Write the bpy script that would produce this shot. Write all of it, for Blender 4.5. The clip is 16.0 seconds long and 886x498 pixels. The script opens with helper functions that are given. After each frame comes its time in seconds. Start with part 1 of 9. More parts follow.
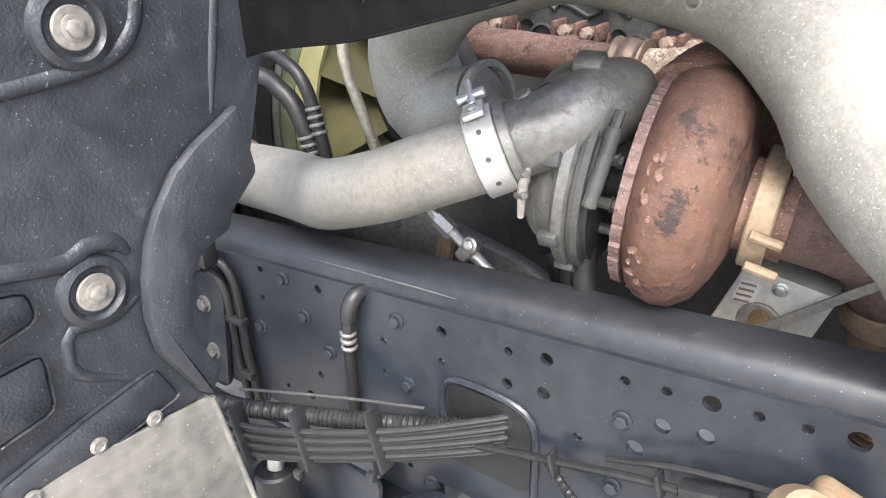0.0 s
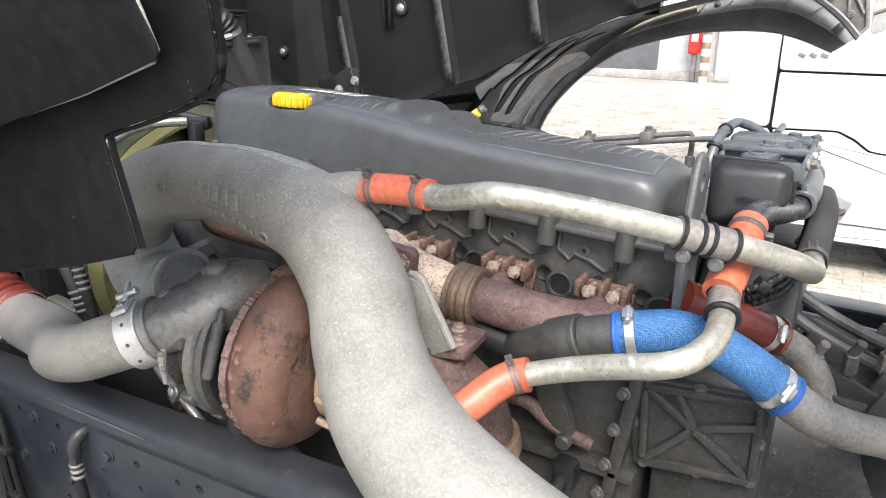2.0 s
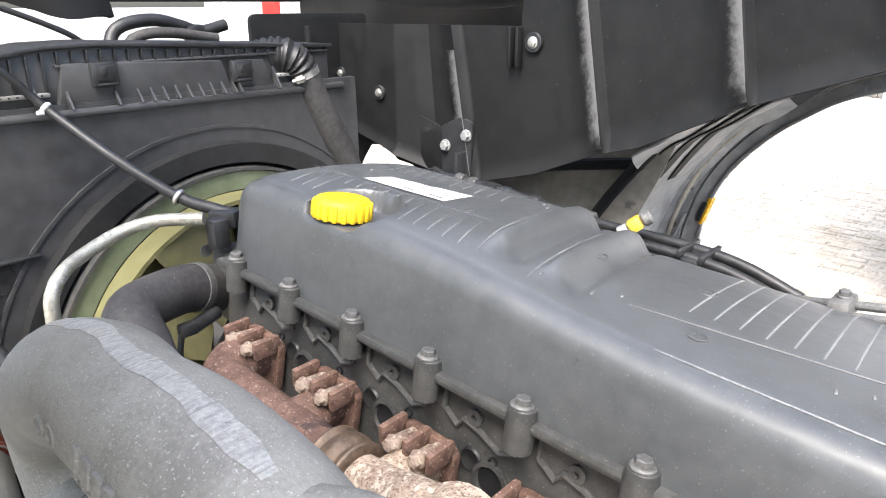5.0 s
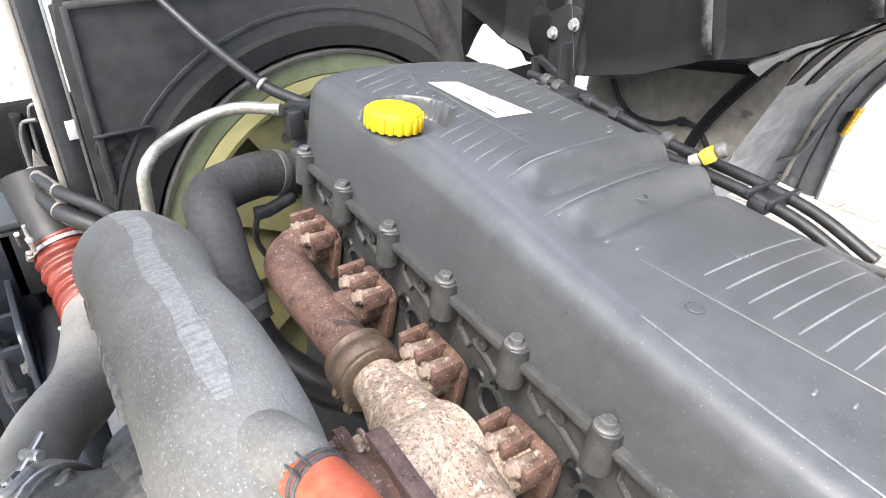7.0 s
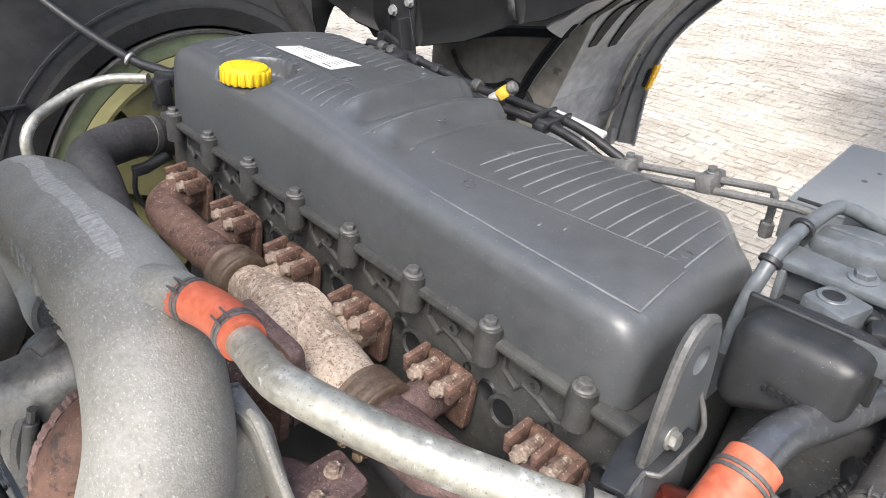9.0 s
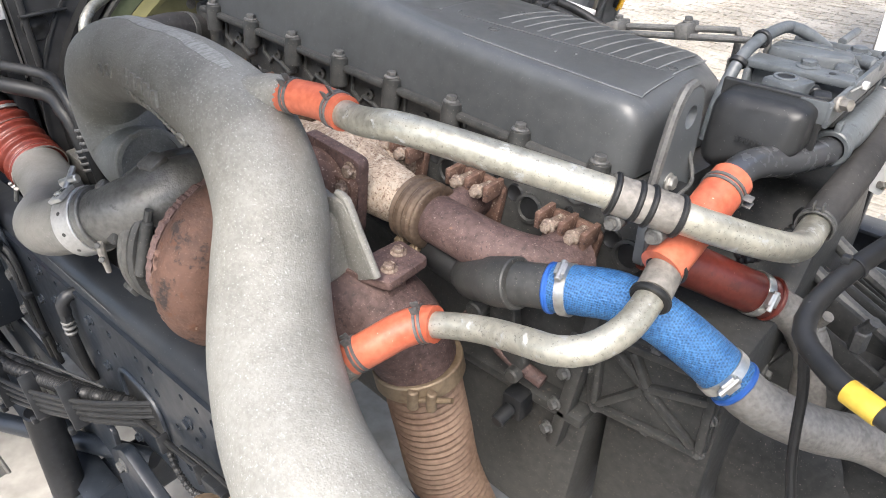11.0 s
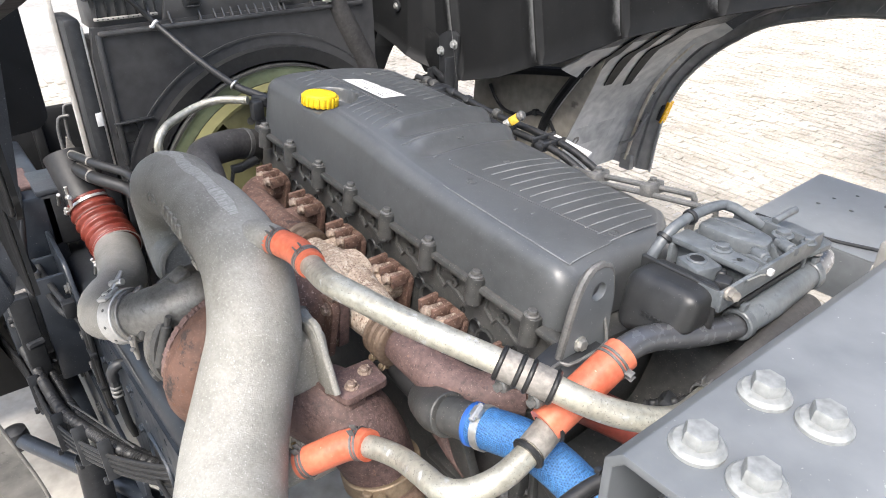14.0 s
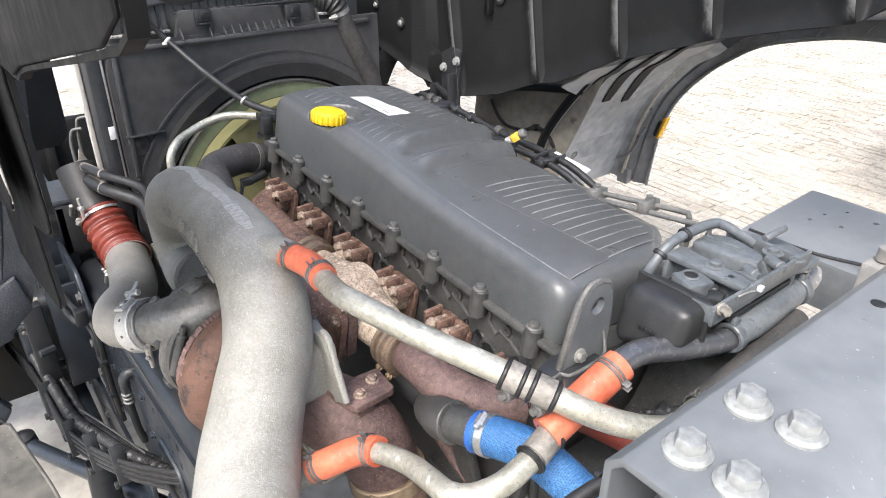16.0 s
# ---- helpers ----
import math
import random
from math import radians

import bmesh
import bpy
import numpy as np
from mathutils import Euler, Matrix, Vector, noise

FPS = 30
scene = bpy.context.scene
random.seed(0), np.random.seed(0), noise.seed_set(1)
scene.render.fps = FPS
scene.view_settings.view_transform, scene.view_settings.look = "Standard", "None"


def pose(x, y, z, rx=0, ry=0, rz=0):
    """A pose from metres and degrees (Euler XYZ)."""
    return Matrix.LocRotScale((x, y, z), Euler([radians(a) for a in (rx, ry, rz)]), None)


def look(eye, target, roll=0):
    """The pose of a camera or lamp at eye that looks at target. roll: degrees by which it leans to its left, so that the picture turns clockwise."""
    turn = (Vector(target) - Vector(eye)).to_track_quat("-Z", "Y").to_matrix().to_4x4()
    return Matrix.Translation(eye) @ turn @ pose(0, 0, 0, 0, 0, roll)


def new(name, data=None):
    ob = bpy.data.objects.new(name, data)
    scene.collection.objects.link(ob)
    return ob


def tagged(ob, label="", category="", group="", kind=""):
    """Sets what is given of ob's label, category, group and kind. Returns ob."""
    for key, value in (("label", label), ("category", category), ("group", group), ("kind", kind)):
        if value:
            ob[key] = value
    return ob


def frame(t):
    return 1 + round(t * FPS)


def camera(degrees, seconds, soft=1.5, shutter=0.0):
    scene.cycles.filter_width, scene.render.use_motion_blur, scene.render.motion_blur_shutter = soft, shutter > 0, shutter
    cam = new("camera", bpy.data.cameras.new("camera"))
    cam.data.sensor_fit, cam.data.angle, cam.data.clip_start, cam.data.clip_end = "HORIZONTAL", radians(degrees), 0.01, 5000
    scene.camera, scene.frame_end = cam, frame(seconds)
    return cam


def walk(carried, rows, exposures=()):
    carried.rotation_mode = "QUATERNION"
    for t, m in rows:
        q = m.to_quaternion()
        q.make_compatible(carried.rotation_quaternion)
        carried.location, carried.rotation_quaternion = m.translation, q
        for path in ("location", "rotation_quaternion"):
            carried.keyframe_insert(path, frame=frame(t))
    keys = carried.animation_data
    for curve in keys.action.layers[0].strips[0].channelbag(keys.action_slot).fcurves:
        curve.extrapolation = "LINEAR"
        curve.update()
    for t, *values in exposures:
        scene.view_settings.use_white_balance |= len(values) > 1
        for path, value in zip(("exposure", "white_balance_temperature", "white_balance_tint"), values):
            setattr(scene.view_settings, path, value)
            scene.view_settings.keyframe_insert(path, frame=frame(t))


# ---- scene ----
cam = camera(65.8, 16.0, soft=1.0)
PATH = [
    (0, (0.711, -1.08, 1.407), (-0.348, 0.379, 0.541), -1.5),
    (0.5, (0.733, -1.029, 1.454), (-0.291, 0.459, 0.596), -1.6),
    (1, (0.787, -1.026, 1.503), (-0.17, 0.513, 0.657), -1.2),
    (1.5, (0.971, -1.004, 1.564), (0.009, 0.587, 0.827), -0.5),
    (2, (1.187, -1.004, 1.637), (0.207, 0.603, 0.96), -0.3),
    (2.5, (1.282, -0.996, 1.672), (0.293, 0.613, 1.013), -0.1),
    (3, (1.361, -0.953, 1.766), (0.252, 0.579, 1.116), -0.3),
    (3.2, (1.386, -0.916, 1.776), (0.228, 0.581, 1.129), -0.2),
    (5.3, (0.829, -0.442, 1.695), (-0.508, 0.876, 1.006), -0.3),
    (5.5, (0.829, -0.424, 1.703), (-0.615, 0.758, 0.984), -0.1),
    (6, (0.856, -0.393, 1.721), (-0.65, 0.637, 0.902), 0.2),
    (6.5, (0.895, -0.371, 1.753), (-0.542, 0.574, 0.732), 0.1),
    (7, (0.933, -0.368, 1.773), (-0.487, 0.579, 0.731), -0.1),
    (7.5, (0.99, -0.379, 1.8), (-0.393, 0.614, 0.75), -0.5),
    (8, (1.054, -0.4, 1.782), (-0.29, 0.649, 0.738), -0.5),
    (8.5, (1.123, -0.43, 1.796), (-0.195, 0.652, 0.75), -0.0),
    (9, (1.182, -0.461, 1.787), (-0.05, 0.715, 0.738), 0.1),
    (9.5, (1.231, -0.575, 1.782), (0.094, 0.653, 0.686), 0.2),
    (9.7, (1.249, -0.625, 1.763), (0.134, 0.572, 0.612), -0.1),
    (11.8, (1.32, -0.738, 1.702), (0.149, 0.538, 0.701), 0.9),
    (12, (1.328, -0.735, 1.737), (0.088, 0.508, 0.78), 1.1),
    (12.5, (1.377, -0.724, 1.806), (0.048, 0.433, 0.86), 1.1),
    (13, (1.434, -0.686, 1.859), (0.059, 0.397, 0.89), 1.0),
    (13.5, (1.475, -0.646, 1.882), (0.064, 0.386, 0.91), 0.7),
    (14, (1.492, -0.631, 1.896), (0.12, 0.445, 0.916), 0.2),
    (14.5, (1.506, -0.637, 1.914), (0.138, 0.445, 0.935), 0.6),
    (15, (1.519, -0.651, 1.926), (0.151, 0.436, 0.953), 0.6),
    (15.5, (1.514, -0.66, 1.932), (0.143, 0.429, 0.966), 0.8),
    (16, (1.513, -0.666, 1.93), (0.137, 0.424, 0.97), 0.7),
]
walk(cam, [(t, look(eye, target, roll)) for t, eye, target, roll in PATH],
     exposures=[(0, 2.05), (1, 1.8), (1.5, 1.4), (2.5, 1.5), (3.2, 1.65), (5.3, 2.2), (6, 2.36), (6.5, 2.3), (7.5, 1.95), (8.5, 1.5), (9.7, 1.43), (11.8, 1.35), (12.5, 1.4), (14, 1.55), (16, 1.6)])

# ---- world ----
world = bpy.data.worlds.new("sky")
scene.world = world
world.use_nodes = True
_wt = world.node_tree
_sky = _wt.nodes.new("ShaderNodeTexSky")
_sky.sky_type = "NISHITA"
_sky.sun_disc = False
_sky.sun_elevation, _sky.sun_rotation = radians(55), radians(150)
_sky.air_density, _sky.dust_density, _sky.ozone_density = 1.0, 3.8, 0.9
_wt.links.new(_sky.outputs["Color"], _wt.nodes["Background"].inputs["Color"])
_wt.nodes["Background"].inputs["Strength"].default_value = 0.15
sun = new("sun", bpy.data.lights.new("sun", "SUN"))
sun.data.energy, sun.data.angle, sun.data.color = 1.9, radians(32), (1.0, 0.975, 0.94)
sun.matrix_world = look((1.6, -2.8, 4.4), (0, 0, 0))

# engine axes: x along the crankshaft to the rear, y across, z up; origin at the first cover bolt
ENG = Matrix.Translation((0, 0, 1.35)) @ Matrix.Rotation(math.radians(math.hypot(6.5, 2.7)), 4, Vector((-6.5, 2.7, 0)).normalized())


# ---- materials ----
def material(name, base, rough=0.5, metal=0.0, tint=None, scale=30.0, amount=0.5, bump=0.15, bscale=None, spots=None, sscale=18.0,
             slevel=0.62, coat=0.0, srough=None, hue=0.0, streak=None, specks=None, spec=0.5, weave=None, flecks=(), wave=None):
    """Base colour broken by two scales of noise, relief, and patches of a second colour with their own shape."""
    m = bpy.data.materials.new(name)
    m.use_nodes = True
    t = m.node_tree
    n, l = t.nodes, t.links
    b = n["Principled BSDF"]
    co = n.new("ShaderNodeTexCoord")
    oi = n.new("ShaderNodeObjectInfo")
    big = n.new("ShaderNodeTexNoise")
    big.inputs["Scale"].default_value, big.inputs["Detail"].default_value, big.inputs["Roughness"].default_value = scale * 0.22, 6, 0.62
    fine = n.new("ShaderNodeTexNoise")
    fine.inputs["Scale"].default_value, fine.inputs["Detail"].default_value = scale * 4, 5
    l.new(co.outputs["Object"], big.inputs["Vector"]), l.new(co.outputs["Object"], fine.inputs["Vector"])
    if streak:
        mp = n.new("ShaderNodeMapping")
        mp.inputs["Scale"].default_value = streak
        l.new(co.outputs["Object"], mp.inputs["Vector"]), l.new(mp.outputs["Vector"], big.inputs["Vector"])
    mixn = n.new("ShaderNodeMath")
    mixn.operation = "MULTIPLY_ADD"
    mixn.inputs[1].default_value = 0.6
    l.new(fine.outputs["Fac"], mixn.inputs[0]), l.new(big.outputs["Fac"], mixn.inputs[2])
    ramp = n.new("ShaderNodeMapRange")
    ramp.inputs["From Min"].default_value, ramp.inputs["From Max"].default_value = 0.62, 0.98
    l.new(mixn.outputs[0], ramp.inputs["Value"])
    tint = tint or tuple(min(1, c * 1.5 + 0.02) for c in base)
    mix = n.new("ShaderNodeMix")
    mix.data_type = "RGBA"
    mix.inputs[6].default_value = (*[c * (1 - 0.35 * amount) for c in base], 1)
    mix.inputs[7].default_value = (*[c0 + (c1 - c0) * amount for c0, c1 in zip(base, tint)], 1)
    l.new(ramp.outputs[0], mix.inputs[0])
    col = mix.outputs[2]
    if specks:
        kn = n.new("ShaderNodeTexNoise")
        kn.inputs["Scale"].default_value, kn.inputs["Detail"].default_value, kn.inputs["Roughness"].default_value = specks[1], 2, 0.6
        l.new(co.outputs["Object"], kn.inputs["Vector"])
        kr = n.new("ShaderNodeMapRange")
        kr.inputs["From Min"].default_value, kr.inputs["From Max"].default_value, kr.inputs["To Max"].default_value = specks[2], specks[2] + 0.06, 0.75
        l.new(kn.outputs["Fac"], kr.inputs["Value"])
        km = n.new("ShaderNodeMix")
        km.data_type = "RGBA"
        km.inputs[7].default_value = (*specks[0], 1)
        l.new(kr.outputs[0], km.inputs[0]), l.new(col, km.inputs[6])
        col = km.outputs[2]
    for colour, size, level, share in flecks:
        fn = n.new("ShaderNodeTexNoise")
        fn.inputs["Scale"].default_value, fn.inputs["Detail"].default_value, fn.inputs["Roughness"].default_value = size, 5, 0.65
        l.new(co.outputs["Object"], fn.inputs["Vector"])
        fr = n.new("ShaderNodeMapRange")
        fr.inputs["From Min"].default_value, fr.inputs["From Max"].default_value, fr.inputs["To Max"].default_value = level, level + 0.035, share
        l.new(fn.outputs["Fac"], fr.inputs["Value"])
        fm = n.new("ShaderNodeMix")
        fm.data_type = "RGBA"
        fm.inputs[7].default_value = (*colour, 1)
        l.new(fr.outputs[0], fm.inputs[0]), l.new(col, fm.inputs[6])
        col = fm.outputs[2]
    rg = n.new("ShaderNodeMath")
    rg.operation = "MULTIPLY_ADD"
    rg.inputs[1].default_value, rg.inputs[2].default_value = 0.3, max(0.04, rough - 0.14)
    l.new(fine.outputs["Fac"], rg.inputs[0])
    rough_out = rg.outputs[0]
    height = fine.outputs["Fac"]
    if bscale:
        hn = n.new("ShaderNodeTexNoise")
        hn.inputs["Scale"].default_value, hn.inputs["Detail"].default_value = bscale, 3
        l.new(co.outputs["Object"], hn.inputs["Vector"])
        height = hn.outputs["Fac"]
    if weave:
        vo = n.new("ShaderNodeTexVoronoi")
        vo.inputs["Scale"].default_value, vo.inputs["Randomness"].default_value = weave, 0.35
        l.new(co.outputs["Object"], vo.inputs["Vector"])
        wm = n.new("ShaderNodeMix")
        wm.data_type = "RGBA"
        wm.blend_type = "MULTIPLY"
        wr = n.new("ShaderNodeMapRange")
        wr.inputs["From Max"].default_value, wr.inputs["To Min"].default_value, wr.inputs["To Max"].default_value = 0.7, 0.35, 1.35
        l.new(vo.outputs["Distance"], wr.inputs["Value"])
        l.new(col, wm.inputs[6]), l.new(wr.outputs[0], wm.inputs[7])
        wm.inputs[0].default_value = 1.0
        col = wm.outputs[2]
        height = vo.outputs["Distance"]
    if spots:
        sn = n.new("ShaderNodeTexNoise")
        sn.inputs["Scale"].default_value, sn.inputs["Detail"].default_value, sn.inputs["Roughness"].default_value = sscale, 8, 0.7
        l.new(co.outputs["Object"], sn.inputs["Vector"])
        sr = n.new("ShaderNodeMapRange")
        sr.inputs["From Min"].default_value, sr.inputs["From Max"].default_value = slevel, slevel + 0.05
        l.new(sn.outputs["Fac"], sr.inputs["Value"])
        m2 = n.new("ShaderNodeMix")
        m2.data_type = "RGBA"
        m2.inputs[7].default_value = (*spots, 1)
        l.new(sr.outputs[0], m2.inputs[0]), l.new(col, m2.inputs[6])
        col = m2.outputs[2]
        add = n.new("ShaderNodeMath")
        add.operation = "MULTIPLY_ADD"
        add.inputs[1].default_value = 0.3
        l.new(sr.outputs[0], add.inputs[0]), l.new(height, add.inputs[2])
        height = add.outputs[0]
        if srough is not None:
            m3 = n.new("ShaderNodeMix")
            m3.inputs[3].default_value = srough
            l.new(sr.outputs[0], m3.inputs[0]), l.new(rough_out, m3.inputs[2])
            rough_out = m3.outputs[0]
    if hue:
        hv = n.new("ShaderNodeHueSaturation")
        vr = n.new("ShaderNodeMapRange")
        vr.inputs["To Min"].default_value, vr.inputs["To Max"].default_value = 1 - hue, 1 + hue
        l.new(oi.outputs["Random"], vr.inputs["Value"]), l.new(vr.outputs[0], hv.inputs["Value"]), l.new(col, hv.inputs["Color"])
        col = hv.outputs["Color"]
    l.new(col, b.inputs["Base Color"]), l.new(rough_out, b.inputs["Roughness"])
    b.inputs["Metallic"].default_value = metal
    b.inputs["Specular IOR Level"].default_value = spec
    b.inputs["Coat Weight"].default_value, b.inputs["Coat Roughness"].default_value = coat, 0.3
    if bump:
        bp = n.new("ShaderNodeBump")
        bp.inputs["Strength"].default_value, bp.inputs["Distance"].default_value = bump, 0.002
        l.new(height, bp.inputs["Height"]), l.new(bp.outputs["Normal"], b.inputs["Normal"])
        if wave:
            wn = n.new("ShaderNodeTexNoise")
            wn.inputs["Scale"].default_value, wn.inputs["Detail"].default_value = wave[0], 3
            l.new(co.outputs["Object"], wn.inputs["Vector"])
            wb = n.new("ShaderNodeBump")
            wb.inputs["Strength"].default_value, wb.inputs["Distance"].default_value = 1.0, wave[1]
            l.new(wn.outputs["Fac"], wb.inputs["Height"]), l.new(wb.outputs["Normal"], bp.inputs["Normal"])
    return m


COVER = material("cover_plastic", (0.060, 0.064, 0.067), 0.38, tint=(0.092, 0.097, 0.100), scale=12, amount=0.5, bump=0.16, spots=(0.100, 0.102, 0.100), sscale=15, slevel=0.67, specks=((0.17, 0.17, 0.165), 420, 0.66), spec=0.6, flecks=(((0.17, 0.17, 0.165), 60, 0.735, 0.55), ((0.028, 0.029, 0.030), 90, 0.70, 0.5)), wave=(40, 0.0006))
HEAD = material("engine_paint", (0.043, 0.045, 0.044), 0.44, tint=(0.084, 0.082, 0.077), scale=20, amount=0.7, bump=0.35, spots=(0.13, 0.105, 0.085), sscale=30, slevel=0.66, specks=((0.24, 0.21, 0.18), 330, 0.66), spec=0.4, flecks=(((0.17, 0.13, 0.10), 45, 0.69, 0.5), ((0.018, 0.018, 0.018), 70, 0.66, 0.6)))
BLACK = material("black_plastic", (0.014, 0.0152, 0.017), 0.42, tint=(0.042, 0.043, 0.045), scale=16, amount=0.5, bump=0.2, specks=((0.17, 0.165, 0.16), 330, 0.71), spec=0.4, flecks=(((0.075, 0.074, 0.072), 28, 0.68, 0.45),))
SHROUD = material("dusty_shroud_plastic", (0.031, 0.032, 0.034), 0.42, tint=(0.062, 0.062, 0.063), scale=9, amount=0.6, bump=0.2, specks=((0.20, 0.195, 0.19), 300, 0.72), spec=0.5, flecks=(((0.10, 0.098, 0.094), 26, 0.70, 0.4),))
LINER = material("liner_plastic", (0.0065, 0.007, 0.0075), 0.55, tint=(0.019, 0.019, 0.019), scale=7, amount=0.5, bump=0.22, spots=(0.030, 0.029, 0.028), sscale=5, slevel=0.68, specks=((0.13, 0.125, 0.12), 240, 0.72), spec=0.22, flecks=(((0.07, 0.068, 0.064), 34, 0.735, 0.55),))
SHEETM = material("black_rubber_sheet", (0.0042, 0.0045, 0.0048), 0.52, tint=(0.012, 0.012, 0.012), scale=9, amount=0.5, bump=0.35, spec=0.16, specks=((0.11, 0.105, 0.10), 200, 0.72), flecks=(((0.028, 0.027, 0.025), 18, 0.66, 0.5),), wave=(9, 0.010))
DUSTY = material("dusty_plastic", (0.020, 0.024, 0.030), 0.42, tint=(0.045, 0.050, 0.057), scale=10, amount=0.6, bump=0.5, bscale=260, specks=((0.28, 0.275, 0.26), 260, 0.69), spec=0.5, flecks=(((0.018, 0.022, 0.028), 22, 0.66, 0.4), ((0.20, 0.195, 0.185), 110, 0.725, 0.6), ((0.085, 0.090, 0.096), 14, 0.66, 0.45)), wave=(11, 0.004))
FLAP = material("grey_rubber_flap", (0.13, 0.126, 0.115), 0.75, tint=(0.27, 0.255, 0.225), scale=7, amount=0.8, bump=0.3, streak=(1, 1, 4), specks=((0.40, 0.38, 0.34), 240, 0.68), flecks=(((0.09, 0.085, 0.075), 30, 0.64, 0.6),))
RUBBER = material("rubber", (0.010, 0.0105, 0.0112), 0.45, tint=(0.036, 0.036, 0.036), scale=20, amount=0.5, bump=0.2, specks=((0.14, 0.135, 0.13), 300, 0.73), spec=0.4)
HOSE = material("dusty_rubber", (0.034, 0.033, 0.033), 0.66, tint=(0.072, 0.069, 0.066), scale=30, amount=0.7, bump=0.4, spec=0.35, specks=((0.20, 0.19, 0.18), 260, 0.69))
RAILTOP = material("dusty_rail_top", (0.020, 0.0235, 0.029), 0.38, tint=(0.040, 0.042, 0.045), scale=14, amount=0.6, bump=0.14, specks=((0.22, 0.21, 0.195), 260, 0.70), flecks=(((0.075, 0.070, 0.062), 24, 0.68, 0.4), ((0.012, 0.014, 0.018), 90, 0.66, 0.5)))
FRAME = material("frame_paint", (0.015, 0.020, 0.028), 0.34, tint=(0.036, 0.041, 0.049), scale=9, amount=0.6, bump=0.14, spots=(0.11, 0.105, 0.094), sscale=11, slevel=0.70, coat=0.15, specks=((0.30, 0.285, 0.26), 240, 0.70), flecks=(((0.10, 0.097, 0.09), 60, 0.70, 0.55), ((0.010, 0.013, 0.018), 35, 0.64, 0.6)), wave=(30, 0.0008))
CAST = material("cast_aluminium", (0.240, 0.234, 0.208), 0.56, 0.10, tint=(0.318, 0.311, 0.282), scale=50, amount=0.6, bump=0.5, bscale=420, spots=(0.34, 0.334, 0.312), sscale=11, slevel=0.68, specks=((0.48, 0.475, 0.45), 420, 0.625), flecks=(((0.125, 0.12, 0.105), 230, 0.675, 0.6), ((0.20, 0.19, 0.165), 16, 0.66, 0.35)), spec=0.35)
# cast colour darkened for dust and for the shade on the charge pipe
CHARGEM = material("dusty_shaded_cast_pipe", (0.178, 0.172, 0.155), 0.52, 0.12, tint=(0.25, 0.243, 0.222), scale=34, amount=0.7, bump=0.4, bscale=420, specks=((0.36, 0.35, 0.33), 420, 0.64), flecks=(((0.095, 0.088, 0.076), 60, 0.66, 0.5), ((0.13, 0.12, 0.10), 14, 0.62, 0.4)), spec=0.4)
CASTDK = material("dark_cast_aluminium", (0.125, 0.123, 0.112), 0.36, 0.4, tint=(0.215, 0.211, 0.195), scale=30, amount=0.8, bump=0.4, bscale=300, spots=(0.23, 0.225, 0.205), sscale=30, slevel=0.69, flecks=(((0.06, 0.058, 0.052), 40, 0.63, 0.55), ((0.33, 0.32, 0.29), 130, 0.72, 0.6)))
BAREALU = material("smooth_aluminium", (0.46, 0.455, 0.435), 0.36, 0.55, tint=(0.56, 0.555, 0.535), scale=50, amount=0.6, bump=0.3, bscale=320, spots=(0.40, 0.39, 0.36), sscale=40, slevel=0.64)
RUST = material("rusted_iron", (0.105, 0.056, 0.041), 0.72, tint=(0.205, 0.120, 0.088), scale=16, amount=1.0, bump=0.8, spots=(0.055, 0.034, 0.030), sscale=14, slevel=0.60, bscale=150, specks=((0.40, 0.31, 0.25), 300, 0.615), flecks=(((0.44, 0.36, 0.29), 48, 0.675, 0.85),))
RUSTDK = material("dark_rusted_iron", (0.085, 0.050, 0.046), 0.66, tint=(0.165, 0.105, 0.092), scale=26, amount=1.0, bump=1.0, spots=(0.30, 0.24, 0.20), sscale=70, slevel=0.73, bscale=190, specks=((0.30, 0.23, 0.195), 380, 0.64), flecks=(((0.045, 0.032, 0.032), 130, 0.60, 0.7), ((0.26, 0.15, 0.10), 30, 0.68, 0.6)))
RUSTLT = material("flaking_rust", (0.37, 0.265, 0.19), 0.85, tint=(0.58, 0.475, 0.37), scale=40, amount=1.0, bump=1.0, spots=(0.56, 0.475, 0.38), sscale=90, slevel=0.53, bscale=170, specks=((0.12, 0.065, 0.045), 300, 0.565), flecks=(((0.17, 0.095, 0.065), 85, 0.615, 0.85),))
BRONZE = material("heat_tinted_steel", (0.125, 0.085, 0.060), 0.5, 0.45, tint=(0.24, 0.175, 0.125), scale=40, amount=0.9, bump=0.4, flecks=(((0.40, 0.33, 0.26), 60, 0.66, 0.7),))
STRAP = material("tan_clamp_band", (0.22, 0.155, 0.098), 0.55, 0.3, tint=(0.34, 0.265, 0.18), scale=30, amount=0.8, bump=0.3, spots=(0.25, 0.14, 0.08), sscale=30, slevel=0.62)
ZINC = material("galvanised_pipe", (0.43, 0.415, 0.345), 0.36, 0.6, tint=(0.54, 0.52, 0.435), scale=30, amount=0.9, bump=0.25, spots=(0.60, 0.60, 0.575), sscale=70, slevel=0.585, srough=0.8, specks=((0.19, 0.185, 0.165), 380, 0.625), flecks=(((0.24, 0.235, 0.215), 90, 0.625, 0.7),))
STEEL = material("zinc_steel", (0.55, 0.54, 0.50), 0.36, 0.8, tint=(0.70, 0.69, 0.66), scale=40, amount=0.6, bump=0.2)
DULL = material("dull_grey_steel", (0.215, 0.200, 0.180), 0.58, 0.3, tint=(0.32, 0.30, 0.27), scale=40, amount=0.9, bump=0.5, spots=(0.22, 0.17, 0.13), sscale=30, slevel=0.69)
BOLTP = material("painted_bolt", (0.085, 0.088, 0.088), 0.5, 0.2, tint=(0.18, 0.175, 0.165), scale=60, amount=0.7, bump=0.3)
